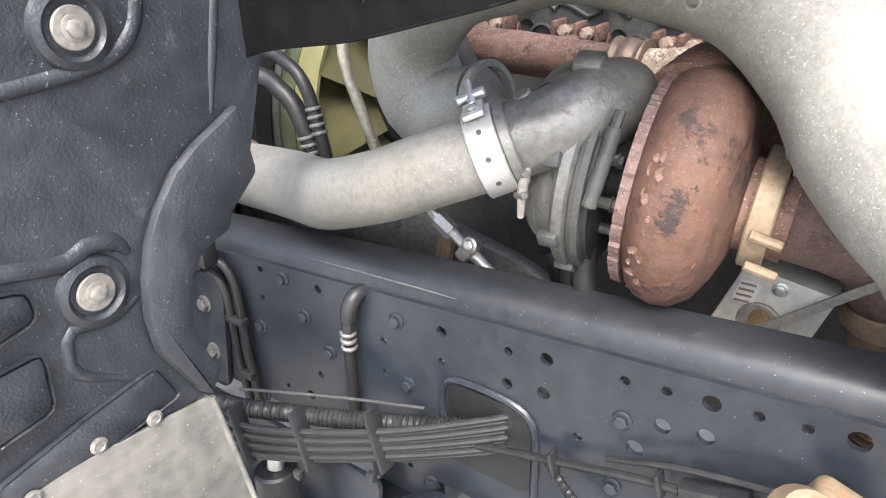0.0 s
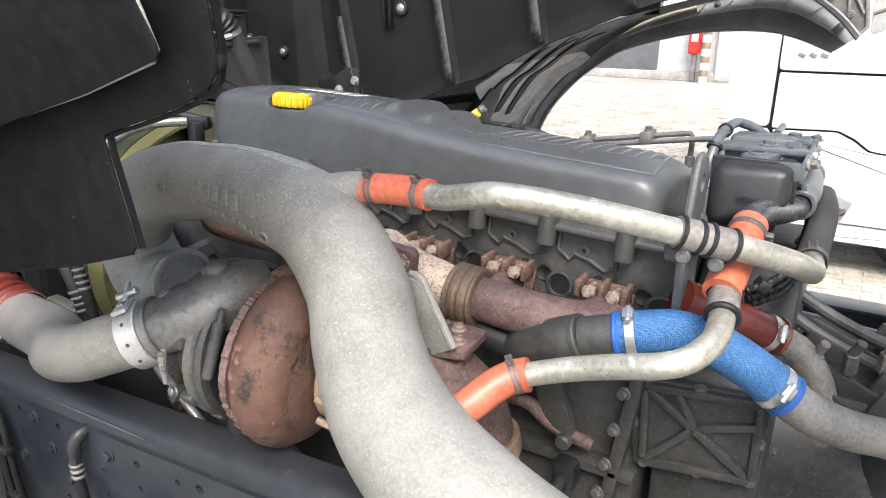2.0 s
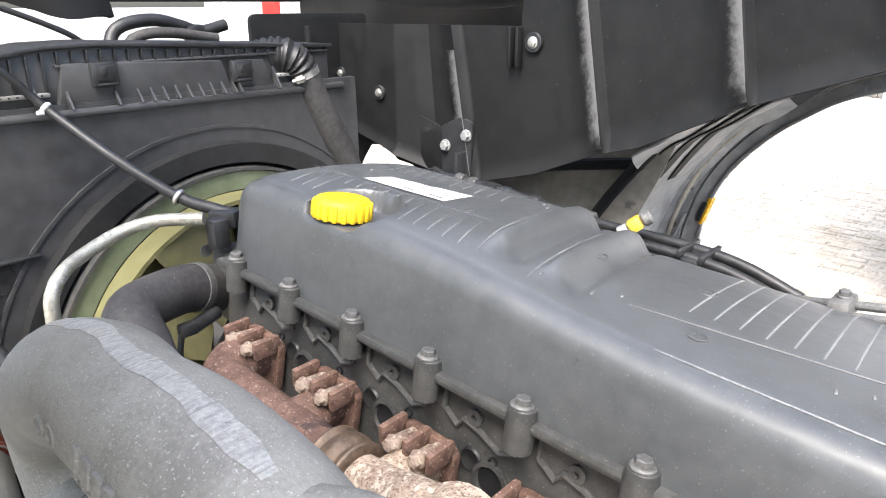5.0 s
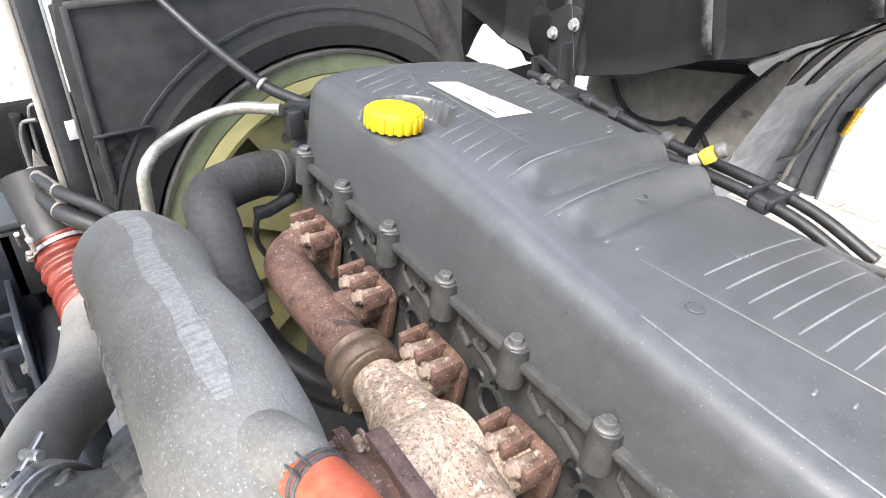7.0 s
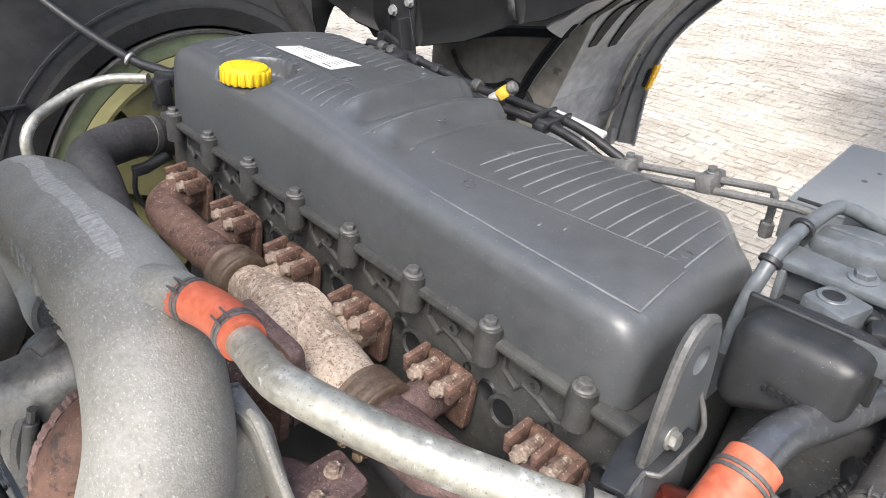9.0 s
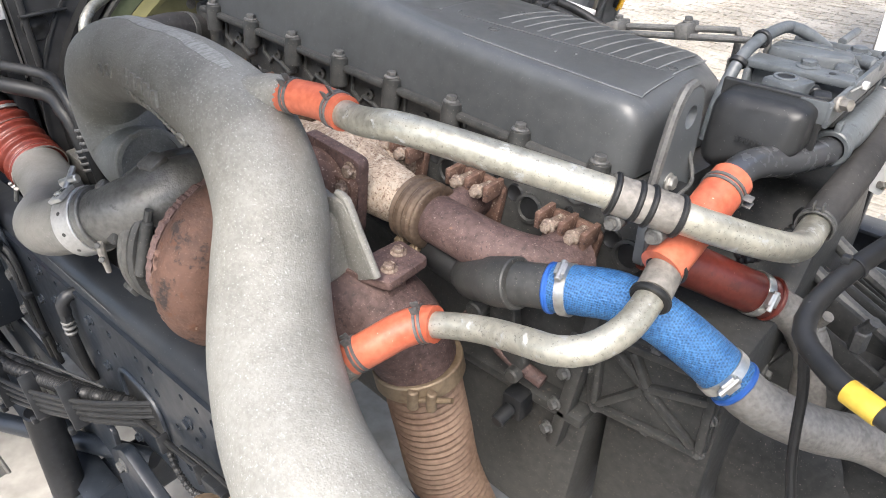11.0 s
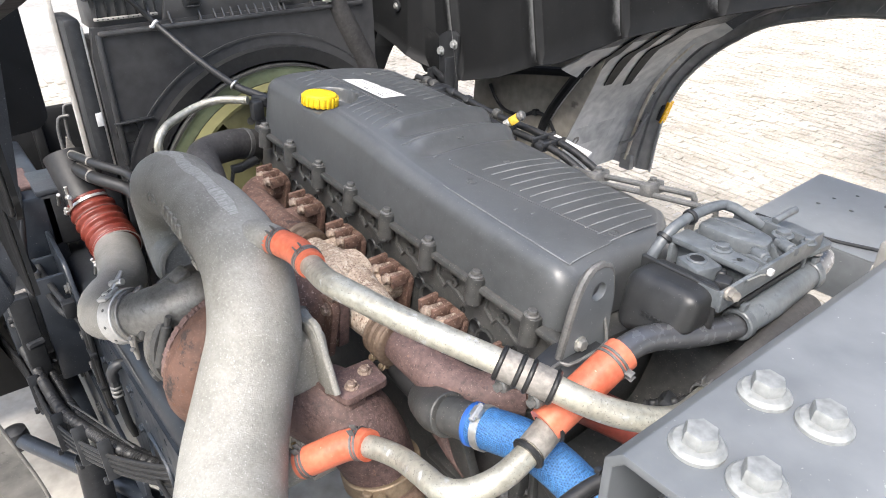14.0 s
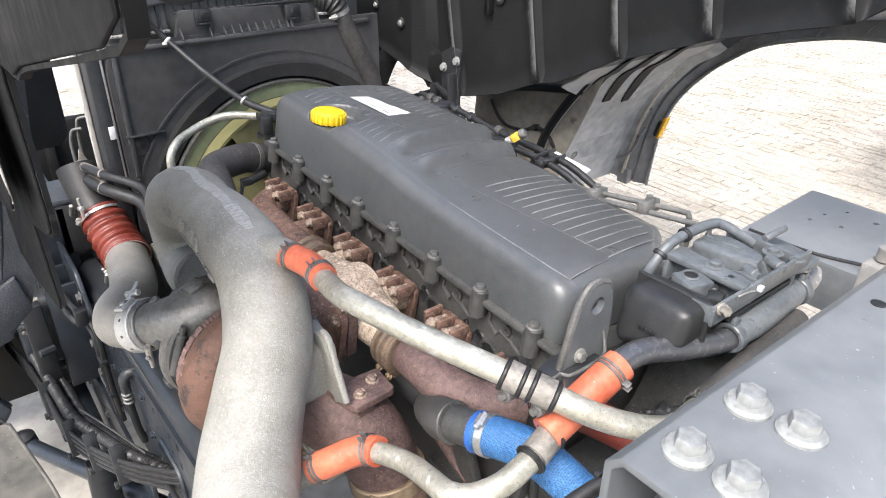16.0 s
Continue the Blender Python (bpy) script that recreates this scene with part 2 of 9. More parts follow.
BOLTR = material("crusted_bolt", (0.14, 0.085, 0.065), 0.8, 0.1, tint=(0.36, 0.28, 0.22), scale=60, amount=1.0, bump=0.9, flecks=(((0.46, 0.39, 0.32), 130, 0.585, 0.75),))
ORANGE = material("orange_silicone", (0.52, 0.110, 0.054), 0.40, tint=(0.60, 0.19, 0.11), scale=30, amount=0.7, bump=0.15, specks=((0.70, 0.52, 0.44), 220, 0.74))
REDH = material("dark_red_silicone", (0.135, 0.019, 0.011), 0.38, tint=(0.195, 0.042, 0.028), scale=30, amount=0.8, bump=0.2, specks=((0.34, 0.20, 0.16), 200, 0.72), flecks=(((0.07, 0.016, 0.012), 40, 0.62, 0.6),))
BLUE = material("blue_silicone", (0.026, 0.12, 0.31), 0.5, tint=(0.07, 0.20, 0.40), scale=60, amount=0.6, bump=0.8, weave=330)
BLUEP = material("blue_rim", (0.02, 0.095, 0.36), 0.4, amount=0.3)
YELLOW = material("yellow_cap", (0.74, 0.47, 0.008), 0.42, tint=(0.80, 0.56, 0.03), scale=40, amount=0.6, bump=0.12, specks=((0.45, 0.30, 0.05), 260, 0.70))
FAN = material("fan_plastic", (0.150, 0.142, 0.062), 0.5, tint=(0.20, 0.192, 0.095), scale=10, amount=0.6, bump=0.1)
FANGRN = material("shroud_lip", (0.12, 0.145, 0.085), 0.5, tint=(0.18, 0.21, 0.14), scale=10, amount=0.6, bump=0.1)
CORE = material("radiator_core", (0.05, 0.05, 0.05), 0.6, amount=0.3)
LABEL = material("label_paper", (0.58, 0.58, 0.575), 0.45, tint=(0.66, 0.66, 0.66), scale=20, amount=0.5, bump=0.03)
INK = material("label_ink", (0.10, 0.10, 0.11), 0.6, amount=0.2, bump=0)
WHITEP = material("white_truck_paint", (0.80, 0.80, 0.79), 0.3, tint=(0.84, 0.84, 0.84), scale=3, amount=0.4, bump=0.0, coat=0.4)
GREYP = material("grey_painted_steel", (0.118, 0.128, 0.135), 0.42, tint=(0.162, 0.171, 0.178), scale=8, amount=0.6, bump=0.12, spots=(0.18, 0.184, 0.183), sscale=9, slevel=0.71, specks=((0.31, 0.31, 0.30), 240, 0.70), flecks=(((0.06, 0.063, 0.066), 40, 0.68, 0.5),))
WALLM = material("rendered_wall", (0.55, 0.55, 0.56), 0.8, tint=(0.66, 0.66, 0.66), scale=2, amount=0.5, bump=0.2)
REDP = material("red_cover", (0.62, 0.03, 0.02), 0.4, amount=0.3)
PAVE = material("clay_paver", (0.36, 0.325, 0.265), 0.85, tint=(0.45, 0.415, 0.355), scale=10, amount=0.9, bump=0.4, hue=0.13, flecks=(((0.24, 0.20, 0.15), 1.3, 0.68, 0.6), ((0.18, 0.15, 0.11), 30, 0.70, 0.7)))
GROUND = material("sandy_ground", (0.33, 0.31, 0.275), 0.9, tint=(0.42, 0.40, 0.365), scale=4, amount=0.9, bump=0.4)
BRASS = material("brass", (0.30, 0.20, 0.10), 0.45, 0.7, tint=(0.42, 0.30, 0.17), scale=60, amount=0.8)
AMBER = material("amber_lens", (0.85, 0.42, 0.01), 0.25, amount=0.2, bump=0)
FLAKE = material("flaking_turbine_iron", (0.064, 0.031, 0.021), 0.74, tint=(0.116, 0.061, 0.042), scale=13, amount=1.0, bump=1.0, spots=(0.030, 0.021, 0.018), sscale=14, slevel=0.56, bscale=110, specks=((0.17, 0.11, 0.08), 330, 0.63), flecks=(((0.105, 0.042, 0.020), 30, 0.59, 0.7), ((0.28, 0.21, 0.155), 60, 0.69, 0.8), ((0.11, 0.09, 0.078), 9, 0.66, 0.5)), wave=(60, 0.002))
LATT = material("pale_ribbed_plastic", (0.21, 0.205, 0.195), 0.6, tint=(0.30, 0.292, 0.275), scale=12, amount=0.8, bump=0.3, specks=((0.40, 0.39, 0.36), 220, 0.68), flecks=(((0.10, 0.097, 0.09), 30, 0.66, 0.6),))
RIMP = material("dusty_arch_rim", (0.20, 0.202, 0.207), 0.45, tint=(0.31, 0.306, 0.30), scale=7, amount=0.8, bump=0.3, specks=((0.32, 0.31, 0.29), 220, 0.69), flecks=(((0.17, 0.155, 0.135), 20, 0.66, 0.5),))
SEALP = material("pale_sealing_strip", (0.52, 0.47, 0.38), 0.7, tint=(0.62, 0.57, 0.47), scale=20, amount=0.8, bump=0.3, flecks=(((0.12, 0.10, 0.08), 40, 0.64, 0.6),))
BEADHL = material("bead_highlight_dust", (0.0065, 0.007, 0.0075), 0.55, tint=(0.019, 0.019, 0.019), scale=7, amount=0.5, bump=0.2, spec=0.22)
def fade_highlight(m, colour):
    """Paints a dusty highlight, dense at one edge of the strip and thinning out towards the other."""
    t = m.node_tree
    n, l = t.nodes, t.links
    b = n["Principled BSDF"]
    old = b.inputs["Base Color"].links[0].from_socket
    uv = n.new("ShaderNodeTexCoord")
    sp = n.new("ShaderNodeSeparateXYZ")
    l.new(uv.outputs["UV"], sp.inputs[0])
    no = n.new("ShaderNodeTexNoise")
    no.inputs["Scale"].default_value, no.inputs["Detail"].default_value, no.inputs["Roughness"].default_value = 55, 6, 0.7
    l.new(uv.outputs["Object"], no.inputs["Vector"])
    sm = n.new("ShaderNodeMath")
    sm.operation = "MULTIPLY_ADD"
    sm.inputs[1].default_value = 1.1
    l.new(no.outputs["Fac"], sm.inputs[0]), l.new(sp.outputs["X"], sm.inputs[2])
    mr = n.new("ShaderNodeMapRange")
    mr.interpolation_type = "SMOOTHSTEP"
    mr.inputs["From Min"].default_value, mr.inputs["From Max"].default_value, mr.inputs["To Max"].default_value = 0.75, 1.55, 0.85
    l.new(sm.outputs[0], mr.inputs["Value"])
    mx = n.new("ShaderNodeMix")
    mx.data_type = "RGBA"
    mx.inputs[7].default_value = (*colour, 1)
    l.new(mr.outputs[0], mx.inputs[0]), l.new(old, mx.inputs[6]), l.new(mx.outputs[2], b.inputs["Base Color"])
fade_highlight(BEADHL, (0.20, 0.20, 0.197))
SEAMM = material("ground_seam", (0.335, 0.330, 0.305), 0.62, 0.10, tint=(0.43, 0.425, 0.40), scale=60, amount=0.8, bump=0.9, bscale=260, spots=(0.26, 0.255, 0.235), sscale=45, slevel=0.66, streak=(30, 3, 3))
PALEB = material("olive_dusty_panel", (0.23, 0.21, 0.175), 0.7, tint=(0.33, 0.305, 0.26), scale=8, amount=0.8, bump=0.2, spots=(0.10, 0.09, 0.075), sscale=9, slevel=0.64)
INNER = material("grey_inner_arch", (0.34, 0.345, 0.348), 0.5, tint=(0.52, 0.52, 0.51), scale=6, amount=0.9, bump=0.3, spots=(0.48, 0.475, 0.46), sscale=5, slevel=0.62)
SEPM = material("black_moulded_plastic", (0.017, 0.018, 0.019), 0.40, tint=(0.036, 0.037, 0.038), scale=16, amount=0.6, bump=0.2, specks=((0.22, 0.215, 0.21), 300, 0.70), spec=0.45)
GREYC = material("grey_casting_paint", (0.084, 0.095, 0.104), 0.36, tint=(0.130, 0.143, 0.153), scale=22, amount=0.8, bump=0.35, specks=((0.27, 0.27, 0.26), 300, 0.69), flecks=(((0.030, 0.033, 0.036), 40, 0.64, 0.6), ((0.22, 0.225, 0.225), 70, 0.72, 0.5)))
BOLTW = material("pale_painted_bolt", (0.20, 0.208, 0.205), 0.45, 0.1, tint=(0.30, 0.31, 0.30), scale=40, amount=0.8, bump=0.3, spots=(0.13, 0.115, 0.10), sscale=60, slevel=0.72)
GLOSSB = material("glossy_black_paint", (0.052, 0.054, 0.059), 0.24, 0.1, tint=(0.078, 0.080, 0.085), scale=20, amount=0.5, bump=0.06, specks=((0.2, 0.2, 0.2), 300, 0.73), spec=0.8, coat=0.6)
# two paler cover colours that hold the highlights of ribs and moulded lines
RIBM = material("highlight_rib", (0.098, 0.103, 0.107), 0.38, tint=(0.165, 0.170, 0.172), scale=60, amount=0.9, bump=0.1)
RIDGE = material("highlight_ridge", (0.125, 0.132, 0.138), 0.38, tint=(0.22, 0.226, 0.228), scale=60, amount=0.9, bump=0.1)
STRAPY = material("yellow_plastic", (0.55, 0.36, 0.03), 0.45, tint=(0.62, 0.45, 0.08), scale=30, amount=0.7, bump=0.1)
PALE = material("pale_dusty_panel", (0.33, 0.32, 0.30), 0.7, tint=(0.45, 0.43, 0.40), scale=8, amount=0.8, bump=0.2)


# ---- building blocks ----
def thing(name, label, category, base=(0, 0, 0), group="", kind=""):
    ob = new(name)
    ob.empty_display_size = 0.05
    ob.location = base
    bpy.context.view_layer.update()
    return tagged(ob, label, category, group, kind)


def part(name, bm, mat, parent=None, label="", eng=False, smooth=35):
    """Links a bmesh, given in world (or engine) coordinates, as one mesh object under a thing or a part."""
    if eng:
        bm.transform(ENG)
    bm.normal_update()
    me = bpy.data.meshes.new(name)
    lo = Vector([min(v.co[i] for v in bm.verts) for i in range(3)])
    hi = Vector([max(v.co[i] for v in bm.verts) for i in range(3)])
    c = (lo + hi) / 2
    bm.transform(Matrix.Translation(-c))
    lim = radians(smooth)
    for f in bm.faces:
        f.smooth = True
    for e in bm.edges:
        if len(e.link_faces) != 2 or e.calc_face_angle(9) > lim:
            e.smooth = False
    bm.to_mesh(me)
    bm.free()
    me.materials.append(mat)
    ob = new(name, me)
    if parent is not None:
        ob.parent = parent
        ob.matrix_parent_inverse = Matrix.Translation(-world_of(parent))
    ob.location = c
    ob["wx"], ob["wy"], ob["wz"] = c
    if label:
        ob["label"] = label
    return ob


def world_of(ob):
    return Vector((ob["wx"], ob["wy"], ob["wz"])) if "wx" in ob else Vector(ob.location)


def solo(name, bm, mat, label, category, group="", kind="", eng=False, smooth=35):
    return tagged(part(name, bm, mat, None, "", eng, smooth), label, category, group, kind)


def join(*bms):
    out = bmesh.new()
    for b in bms:
        me = bpy.data.meshes.new("tmp")
        b.to_mesh(me)
        b.free()
        out.from_mesh(me)
        bpy.data.meshes.remove(me)
    return out


def spline(pts, step=0.012):
    """Points along a smooth curve through pts."""
    p = [Vector(q) for q in pts]
    if len(p) < 3:
        n = max(2, int((p[1] - p[0]).length / step))
        return [p[0].lerp(p[1], i / n) for i in range(n + 1)]
    q = [2 * p[0] - p[1]] + p + [2 * p[-1] - p[-2]]
    out = []
    for i in range(1, len(q) - 2):
        n = max(2, int((q[i + 1] - q[i]).length / step))
        for k in range(n):
            t = k / n
            a, b, c, d = q[i - 1], q[i], q[i + 1], q[i + 2]
            out.append(0.5 * (2 * b + (c - a) * t + (2 * a - 5 * b + 4 * c - d) * t * t + (3 * b - a - 3 * c + d) * t ** 3))
    return out + [p[-1]]


def tube(pts, r, seg=16, step=0.012, smoothed=True, flat=1.0, up=None, ribs=None, cap=True):
    """A round pipe along pts. r: radius, or one per point. flat: width over height. ribs: (pitch, depth)."""
    path = spline(pts, step) if smoothed else [Vector(q) for q in pts]
    n = len(path)
    acc = [0.0]
    for i in range(1, n):
        acc.append(acc[-1] + (path[i] - path[i - 1]).length)
    if isinstance(r, (int, float)):
        rad = [r] * n
    else:
        ctrl = [Vector(q) for q in pts]
        at, j = [], 0
        for c in ctrl:
            j = min(range(j, n), key=lambda k: (path[k] - c).length)
            at.append(acc[j])
        rad = list(np.interp(acc, at, r))
    if ribs:
        rad = [a + ribs[1] * math.sin(2 * math.pi * s / ribs[0]) for a, s in zip(rad, acc)]
    bm = bmesh.new()
    tan = [(path[min(i + 1, n - 1)] - path[max(i - 1, 0)]).normalized() for i in range(n)]
    nor = Vector(up) if up else tan[0].orthogonal()
    nor = (nor - tan[0] * nor.dot(tan[0])).normalized()
    rings = []
    for i in range(n):
        nor = (nor - tan[i] * nor.dot(tan[i])).normalized()
        bi = tan[i].cross(nor)
        rings.append([bm.verts.new(path[i] + (nor * math.cos(a) + bi * math.sin(a) * flat) * rad[i]) for a in (2 * math.pi * k / seg for k in range(seg))])
    for a, b in zip(rings, rings[1:]):
        for k in range(seg):
            bm.faces.new((a[k], a[(k + 1) % seg], b[(k + 1) % seg], b[k]))
    if cap:
        bm.faces.new(rings[0][::-1]), bm.faces.new(rings[-1])
    return bm


def lathe(profile, at, axis, seg=28):
    """Turns (radius, along) pairs about an axis through at."""
    q = Vector(axis).normalized().to_track_quat("Z", "Y").to_matrix().to_4x4()
    m = Matrix.Translation(at) @ q
    bm = bmesh.new()
    rings = [[bm.verts.new(m @ Vector((max(r, 1e-5) * math.cos(a), max(r, 1e-5) * math.sin(a), z))) for a in (2 * math.pi * k / seg for k in range(seg))] for r, z in profile]
    for a, b in zip(rings, rings[1:]):
        for k in range(seg):
            bm.faces.new((a[k], a[(k + 1) % seg], b[(k + 1) % seg], b[k]))
    bm.faces.new(rings[0][::-1]), bm.faces.new(rings[-1])
    return bm


def cyl(p0, p1, r, seg=20, chamfer=0.0):
    p0, p1 = Vector(p0), Vector(p1)
    h = (p1 - p0).length
    c = min(chamfer, r * 0.5, h * 0.4)
    prof = [(r, 0), (r, h)] if not c else [(r - c, 0), (r, c), (r, h - c), (r - c, h)]
    return lathe(prof, p0, p1 - p0, seg)


def ring(at, axis, ro, ri, w, seg=32, soft=0.002):
    """A flat band round an axis, centred on at."""
    h = w / 2
    bm = lathe([(ri, -h), (ro - soft, -h), (ro, -h + soft), (ro, h - soft), (ro - soft, h), (ri, h)], at, axis, seg)
    caps = [f for f in bm.faces if len(f.verts) > 4]

    bmesh.ops.delete(bm, geom=caps, context="FACES_ONLY")
    loops = [e for e in bm.edges if len(e.link_faces) == 1]
    bmesh.ops.bridge_loops(bm, edges=loops)
    bmesh.ops.recalc_face_normals(bm, faces=bm.faces)
    return bm


def box(c, s, bevel=0.003, rot=None, seg=2):
    bm = bmesh.new()
    bmesh.ops.create_cube(bm, size=1.0)
    bm.transform(Matrix.Diagonal((*s, 1)))
    if bevel:
        bmesh.ops.bevel(bm, geom=list(bm.edges), offset=min(bevel, min(s) * 0.45), segments=seg, profile=0.5, affect="EDGES")
    bm.transform(Matrix.Translation(c) @ (Euler([radians(a) for a in rot]).to_matrix().to_4x4() if rot else Matrix()))
    return bm


def prism(outline, origin, u, v, depth, bevel=0.0, holes=()):
    """A plate: outline of (a, b) in the plane origin + a*u + b*v, thick by depth along u x v, with round holes (a, b, r)."""
    u, v = Vector(u).normalized(), Vector(v).normalized()
    w = u.cross(v)
    o = Vector(origin)
    bm = bmesh.new()
    vs = [bm.verts.new(o + u * a + v * b) for a, b in outline]
    if holes:
        es = [bm.edges.new((vs[i], vs[(i + 1) % len(vs)])) for i in range(len(vs))]
        for a, b, r in holes:
            hs = [bm.verts.new(o + u * (a + r * math.cos(2 * math.pi * k / 16)) + v * (b + r * math.sin(2 * math.pi * k / 16))) for k in range(16)]
            es += [bm.edges.new((hs[k], hs[(k + 1) % 16])) for k in range(16)]
        bmesh.ops.triangle_fill(bm, edges=es, use_beauty=True, normal=w)
    else:
        bm.faces.new(vs)
    bm.normal_update()
    for f in bm.faces:
        if f.normal.dot(w) < 0:
            f.normal_flip()
    got = bmesh.ops.extrude_face_region(bm, geom=list(bm.faces))
    bmesh.ops.translate(bm, verts=[e for e in got["geom"] if isinstance(e, bmesh.types.BMVert)], vec=w * depth)
    bmesh.ops.recalc_face_normals(bm, faces=bm.faces)
    if bevel and not holes:
        es = [e for e in bm.edges if e.calc_face_angle(0) > 0.6]
        bmesh.ops.bevel(bm, geom=es, offset=bevel, segments=2, profile=0.5, affect="EDGES")
    return bm


def rounded(pts, r, n=4):
    """Rounds the corners of a polygon of (a, b) pairs."""
    out = []
    k = len(pts)
    for i in range(k):
        p0, p, p1 = Vector(pts[i - 1]), Vector(pts[i]), Vector(pts[(i + 1) % k])
        d0, d1 = (p0 - p), (p1 - p)
        q = min(r, d0.length * 0.45, d1.length * 0.45)
        a, b = p + d0.normalized() * q, p + d1.normalized() * q
        for j in range(n + 1):
            t = j / n
            s = a * (1 - t) ** 2 + p * 2 * t * (1 - t) + b * t * t
            out.append((s.x, s.y))
    return out


def rect(a0, b0, a1, b1, r=0.0, n=4):
    q = [(a0, b0), (a1, b0), (a1, b1), (a0, b1)]
    return rounded(q, r, n) if r else q


def hexbolt(at, axis, r=0.009, h=0.008, flange=1.35, dome=True):
    """A flanged hexagon head that stands on at and points along axis."""
    ax = Vector(axis).normalized()
    a = lathe([(r * flange, 0), (r * flange, h * 0.18), (r * flange * 0.86, h * 0.32), (r * 0.9, h * 0.34)], at, ax, 18)
    b = lathe([(r, h * 0.3), (r, h * 0.9), (r * 0.86, h), (r * 0.45, h * 1.02)], at, ax, 6)
    return join(a, b)


def hose_clamp(parent, at, axis, r, w=0.011, screw=(0, 0, 1), mat=None, name="hose_clamp"):
    """A worm-drive band with its screw housing."""
    ax, s = Vector(axis).normalized(), Vector(screw)
    s = (s - ax * s.dot(ax)).normalized()
    t = ax.cross(s)
    at = Vector(at)
    band = ring(at, ax, r + 0.0014, r - 0.001, w, 28, 0.0005)
    c = at + s * (r + 0.005)
    m = Matrix((t, ax, s)).transposed().to_4x4()
    hous = box((0, 0, 0), (0.018, w * 1.15, 0.009), 0.002)
    hous.transform(Matrix.Translation(c) @ m)
    scr = cyl(c - t * 0.013 + s * 0.001, c + t * 0.016 + s * 0.001, 0.0045, 10, 0.001)
    ob = part(name, join(band, hous), mat or STEEL, parent)
    part("screw", scr, mat or STEEL, ob)
    return ob


# ---- ground and far things ----
bm = bmesh.new()
bmesh.ops.create_grid(bm, x_segments=2, y_segments=2, size=600)
solo("ground", bm, GROUND, "pale sandy yard that reaches the horizon", "ground", kind="structure")

# ---- chassis rail (near) ----
def rail_top(x):
    return 0.962 + 0.072 * x if x < 1.0 else 1.034

rail = thing("chassis_rail", "dark blue-grey painted steel chassis rail with punched holes", "chassis rail", (0.3, -0.44, 0.65))
holes = []
for x, z, r in ((-0.109, 0.905, 0.006), (-0.114, 0.851, 0.006), (0.021, 0.907, 0.007), (0.147, 0.859, 0.006), (0.251, 0.912, 0.008), (0.25, 0.863, 0.006), (0.006, 0.743, 0.007), (-0.08, 0.686, 0.005), (-0.024, 0.69, 0.009),
                (0.146, 0.805, 0.006), (0.354, 0.919, 0.006), (0.407, 0.927, 0.009), (0.353, 0.869, 0.008), (0.405, 0.876, 0.009), (0.505, 0.936, 0.006), (0.552, 0.941, 0.006), (0.599, 0.945, 0.01), (0.645, 0.949, 0.006),
                (0.689, 0.954, 0.006), (0.732, 0.959, 0.011), (0.552, 0.893, 0.01), (0.525, 0.848, 0.011), (0.599, 0.9, 0.01), (0.454, 0.831, 0.006), (0.184, 0.644, 0.005), (0.451, 0.729, 0.01)):
    holes.append((x, z, r))
xs = [-1.0, -0.6, -0.12, 0.1, 0.3, 0.5, 0.8, 1.6, 2.6]
outer = [(x, rail_top(x) - 0.034) for x in xs] + [(2.6, 0.66), (-1.0, 0.63)]
web = prism(outer, (0, -0.447, 0), (1, 0, 0), (0, 0, 1), 0.008, holes=holes)
part("web", web, FRAME, rail)
def flange_strip(z_of, sign, y0=-0.447, depth=0.068):
    """Top or bottom flange with its rounded edge, as a thick folded strip."""
    prof = []
    R = 0.034
    for k in range(6):
        a = math.pi / 2 * k / 5
        prof.append((y0 - 0.0005 + R * (1 - math.cos(a)), sign * (R * math.sin(a) - R)))
    prof.append((y0 + depth, 0.0))
    inner = [(y + 0.007 if i < 5 else y, z - sign * 0.007) for i, (y, z) in enumerate(prof)]
    b = bmesh.new()
    loops = []
    for x in xs:
        loops.append([b.verts.new((x, y, z_of(x) + z)) for y, z in prof + inner[::-1]])
    n = len(loops[0])
    for l0, l1 in zip(loops, loops[1:]):
        for k in range(n):
            b.faces.new((l0[k], l1[k], l1[(k + 1) % n], l0[(k + 1) % n]))
    b.faces.new(loops[0]), b.faces.new(loops[-1][::-1])
    bmesh.ops.recalc_face_normals(b, faces=b.faces)
    return b
part("top_flange", flange_strip(rail_top, 1), RAILTOP, rail)
part("bottom_flange", flange_strip(lambda x: 0.61 + 0.01 * x, -1), FRAME, rail)
for x, z in ((-0.056, 0.903), (-0.015, 0.848), (-0.128, 0.792), (0.034, 0.798), (0.174, 0.903), (0.19, 0.801), (0.507, 0.881), (-0.147, 0.64), (0.227, 0.632), (0.503, 0.778), (-0.251, 0.831), (-0.262, 0.77)):
    part("rail_bolt", hexbolt((x, -0.455, z), (0, -1, 0), 0.009, 0.009, 1.4), FRAME, rail)
part("scratched_edge", tube([(-0.02, -0.4445, rail_top(-0.02) - 0.012), (0.08, -0.4450, rail_top(0.08) - 0.0135), (0.20, -0.4455, rail_top(0.20) - 0.016), (0.27, -0.4460, rail_top(0.27) - 0.018)], [0.0006, 0.0014, 0.0014, 0.0005], 6, smoothed=False), BOLTP, rail, "thin pale line along the top fold")
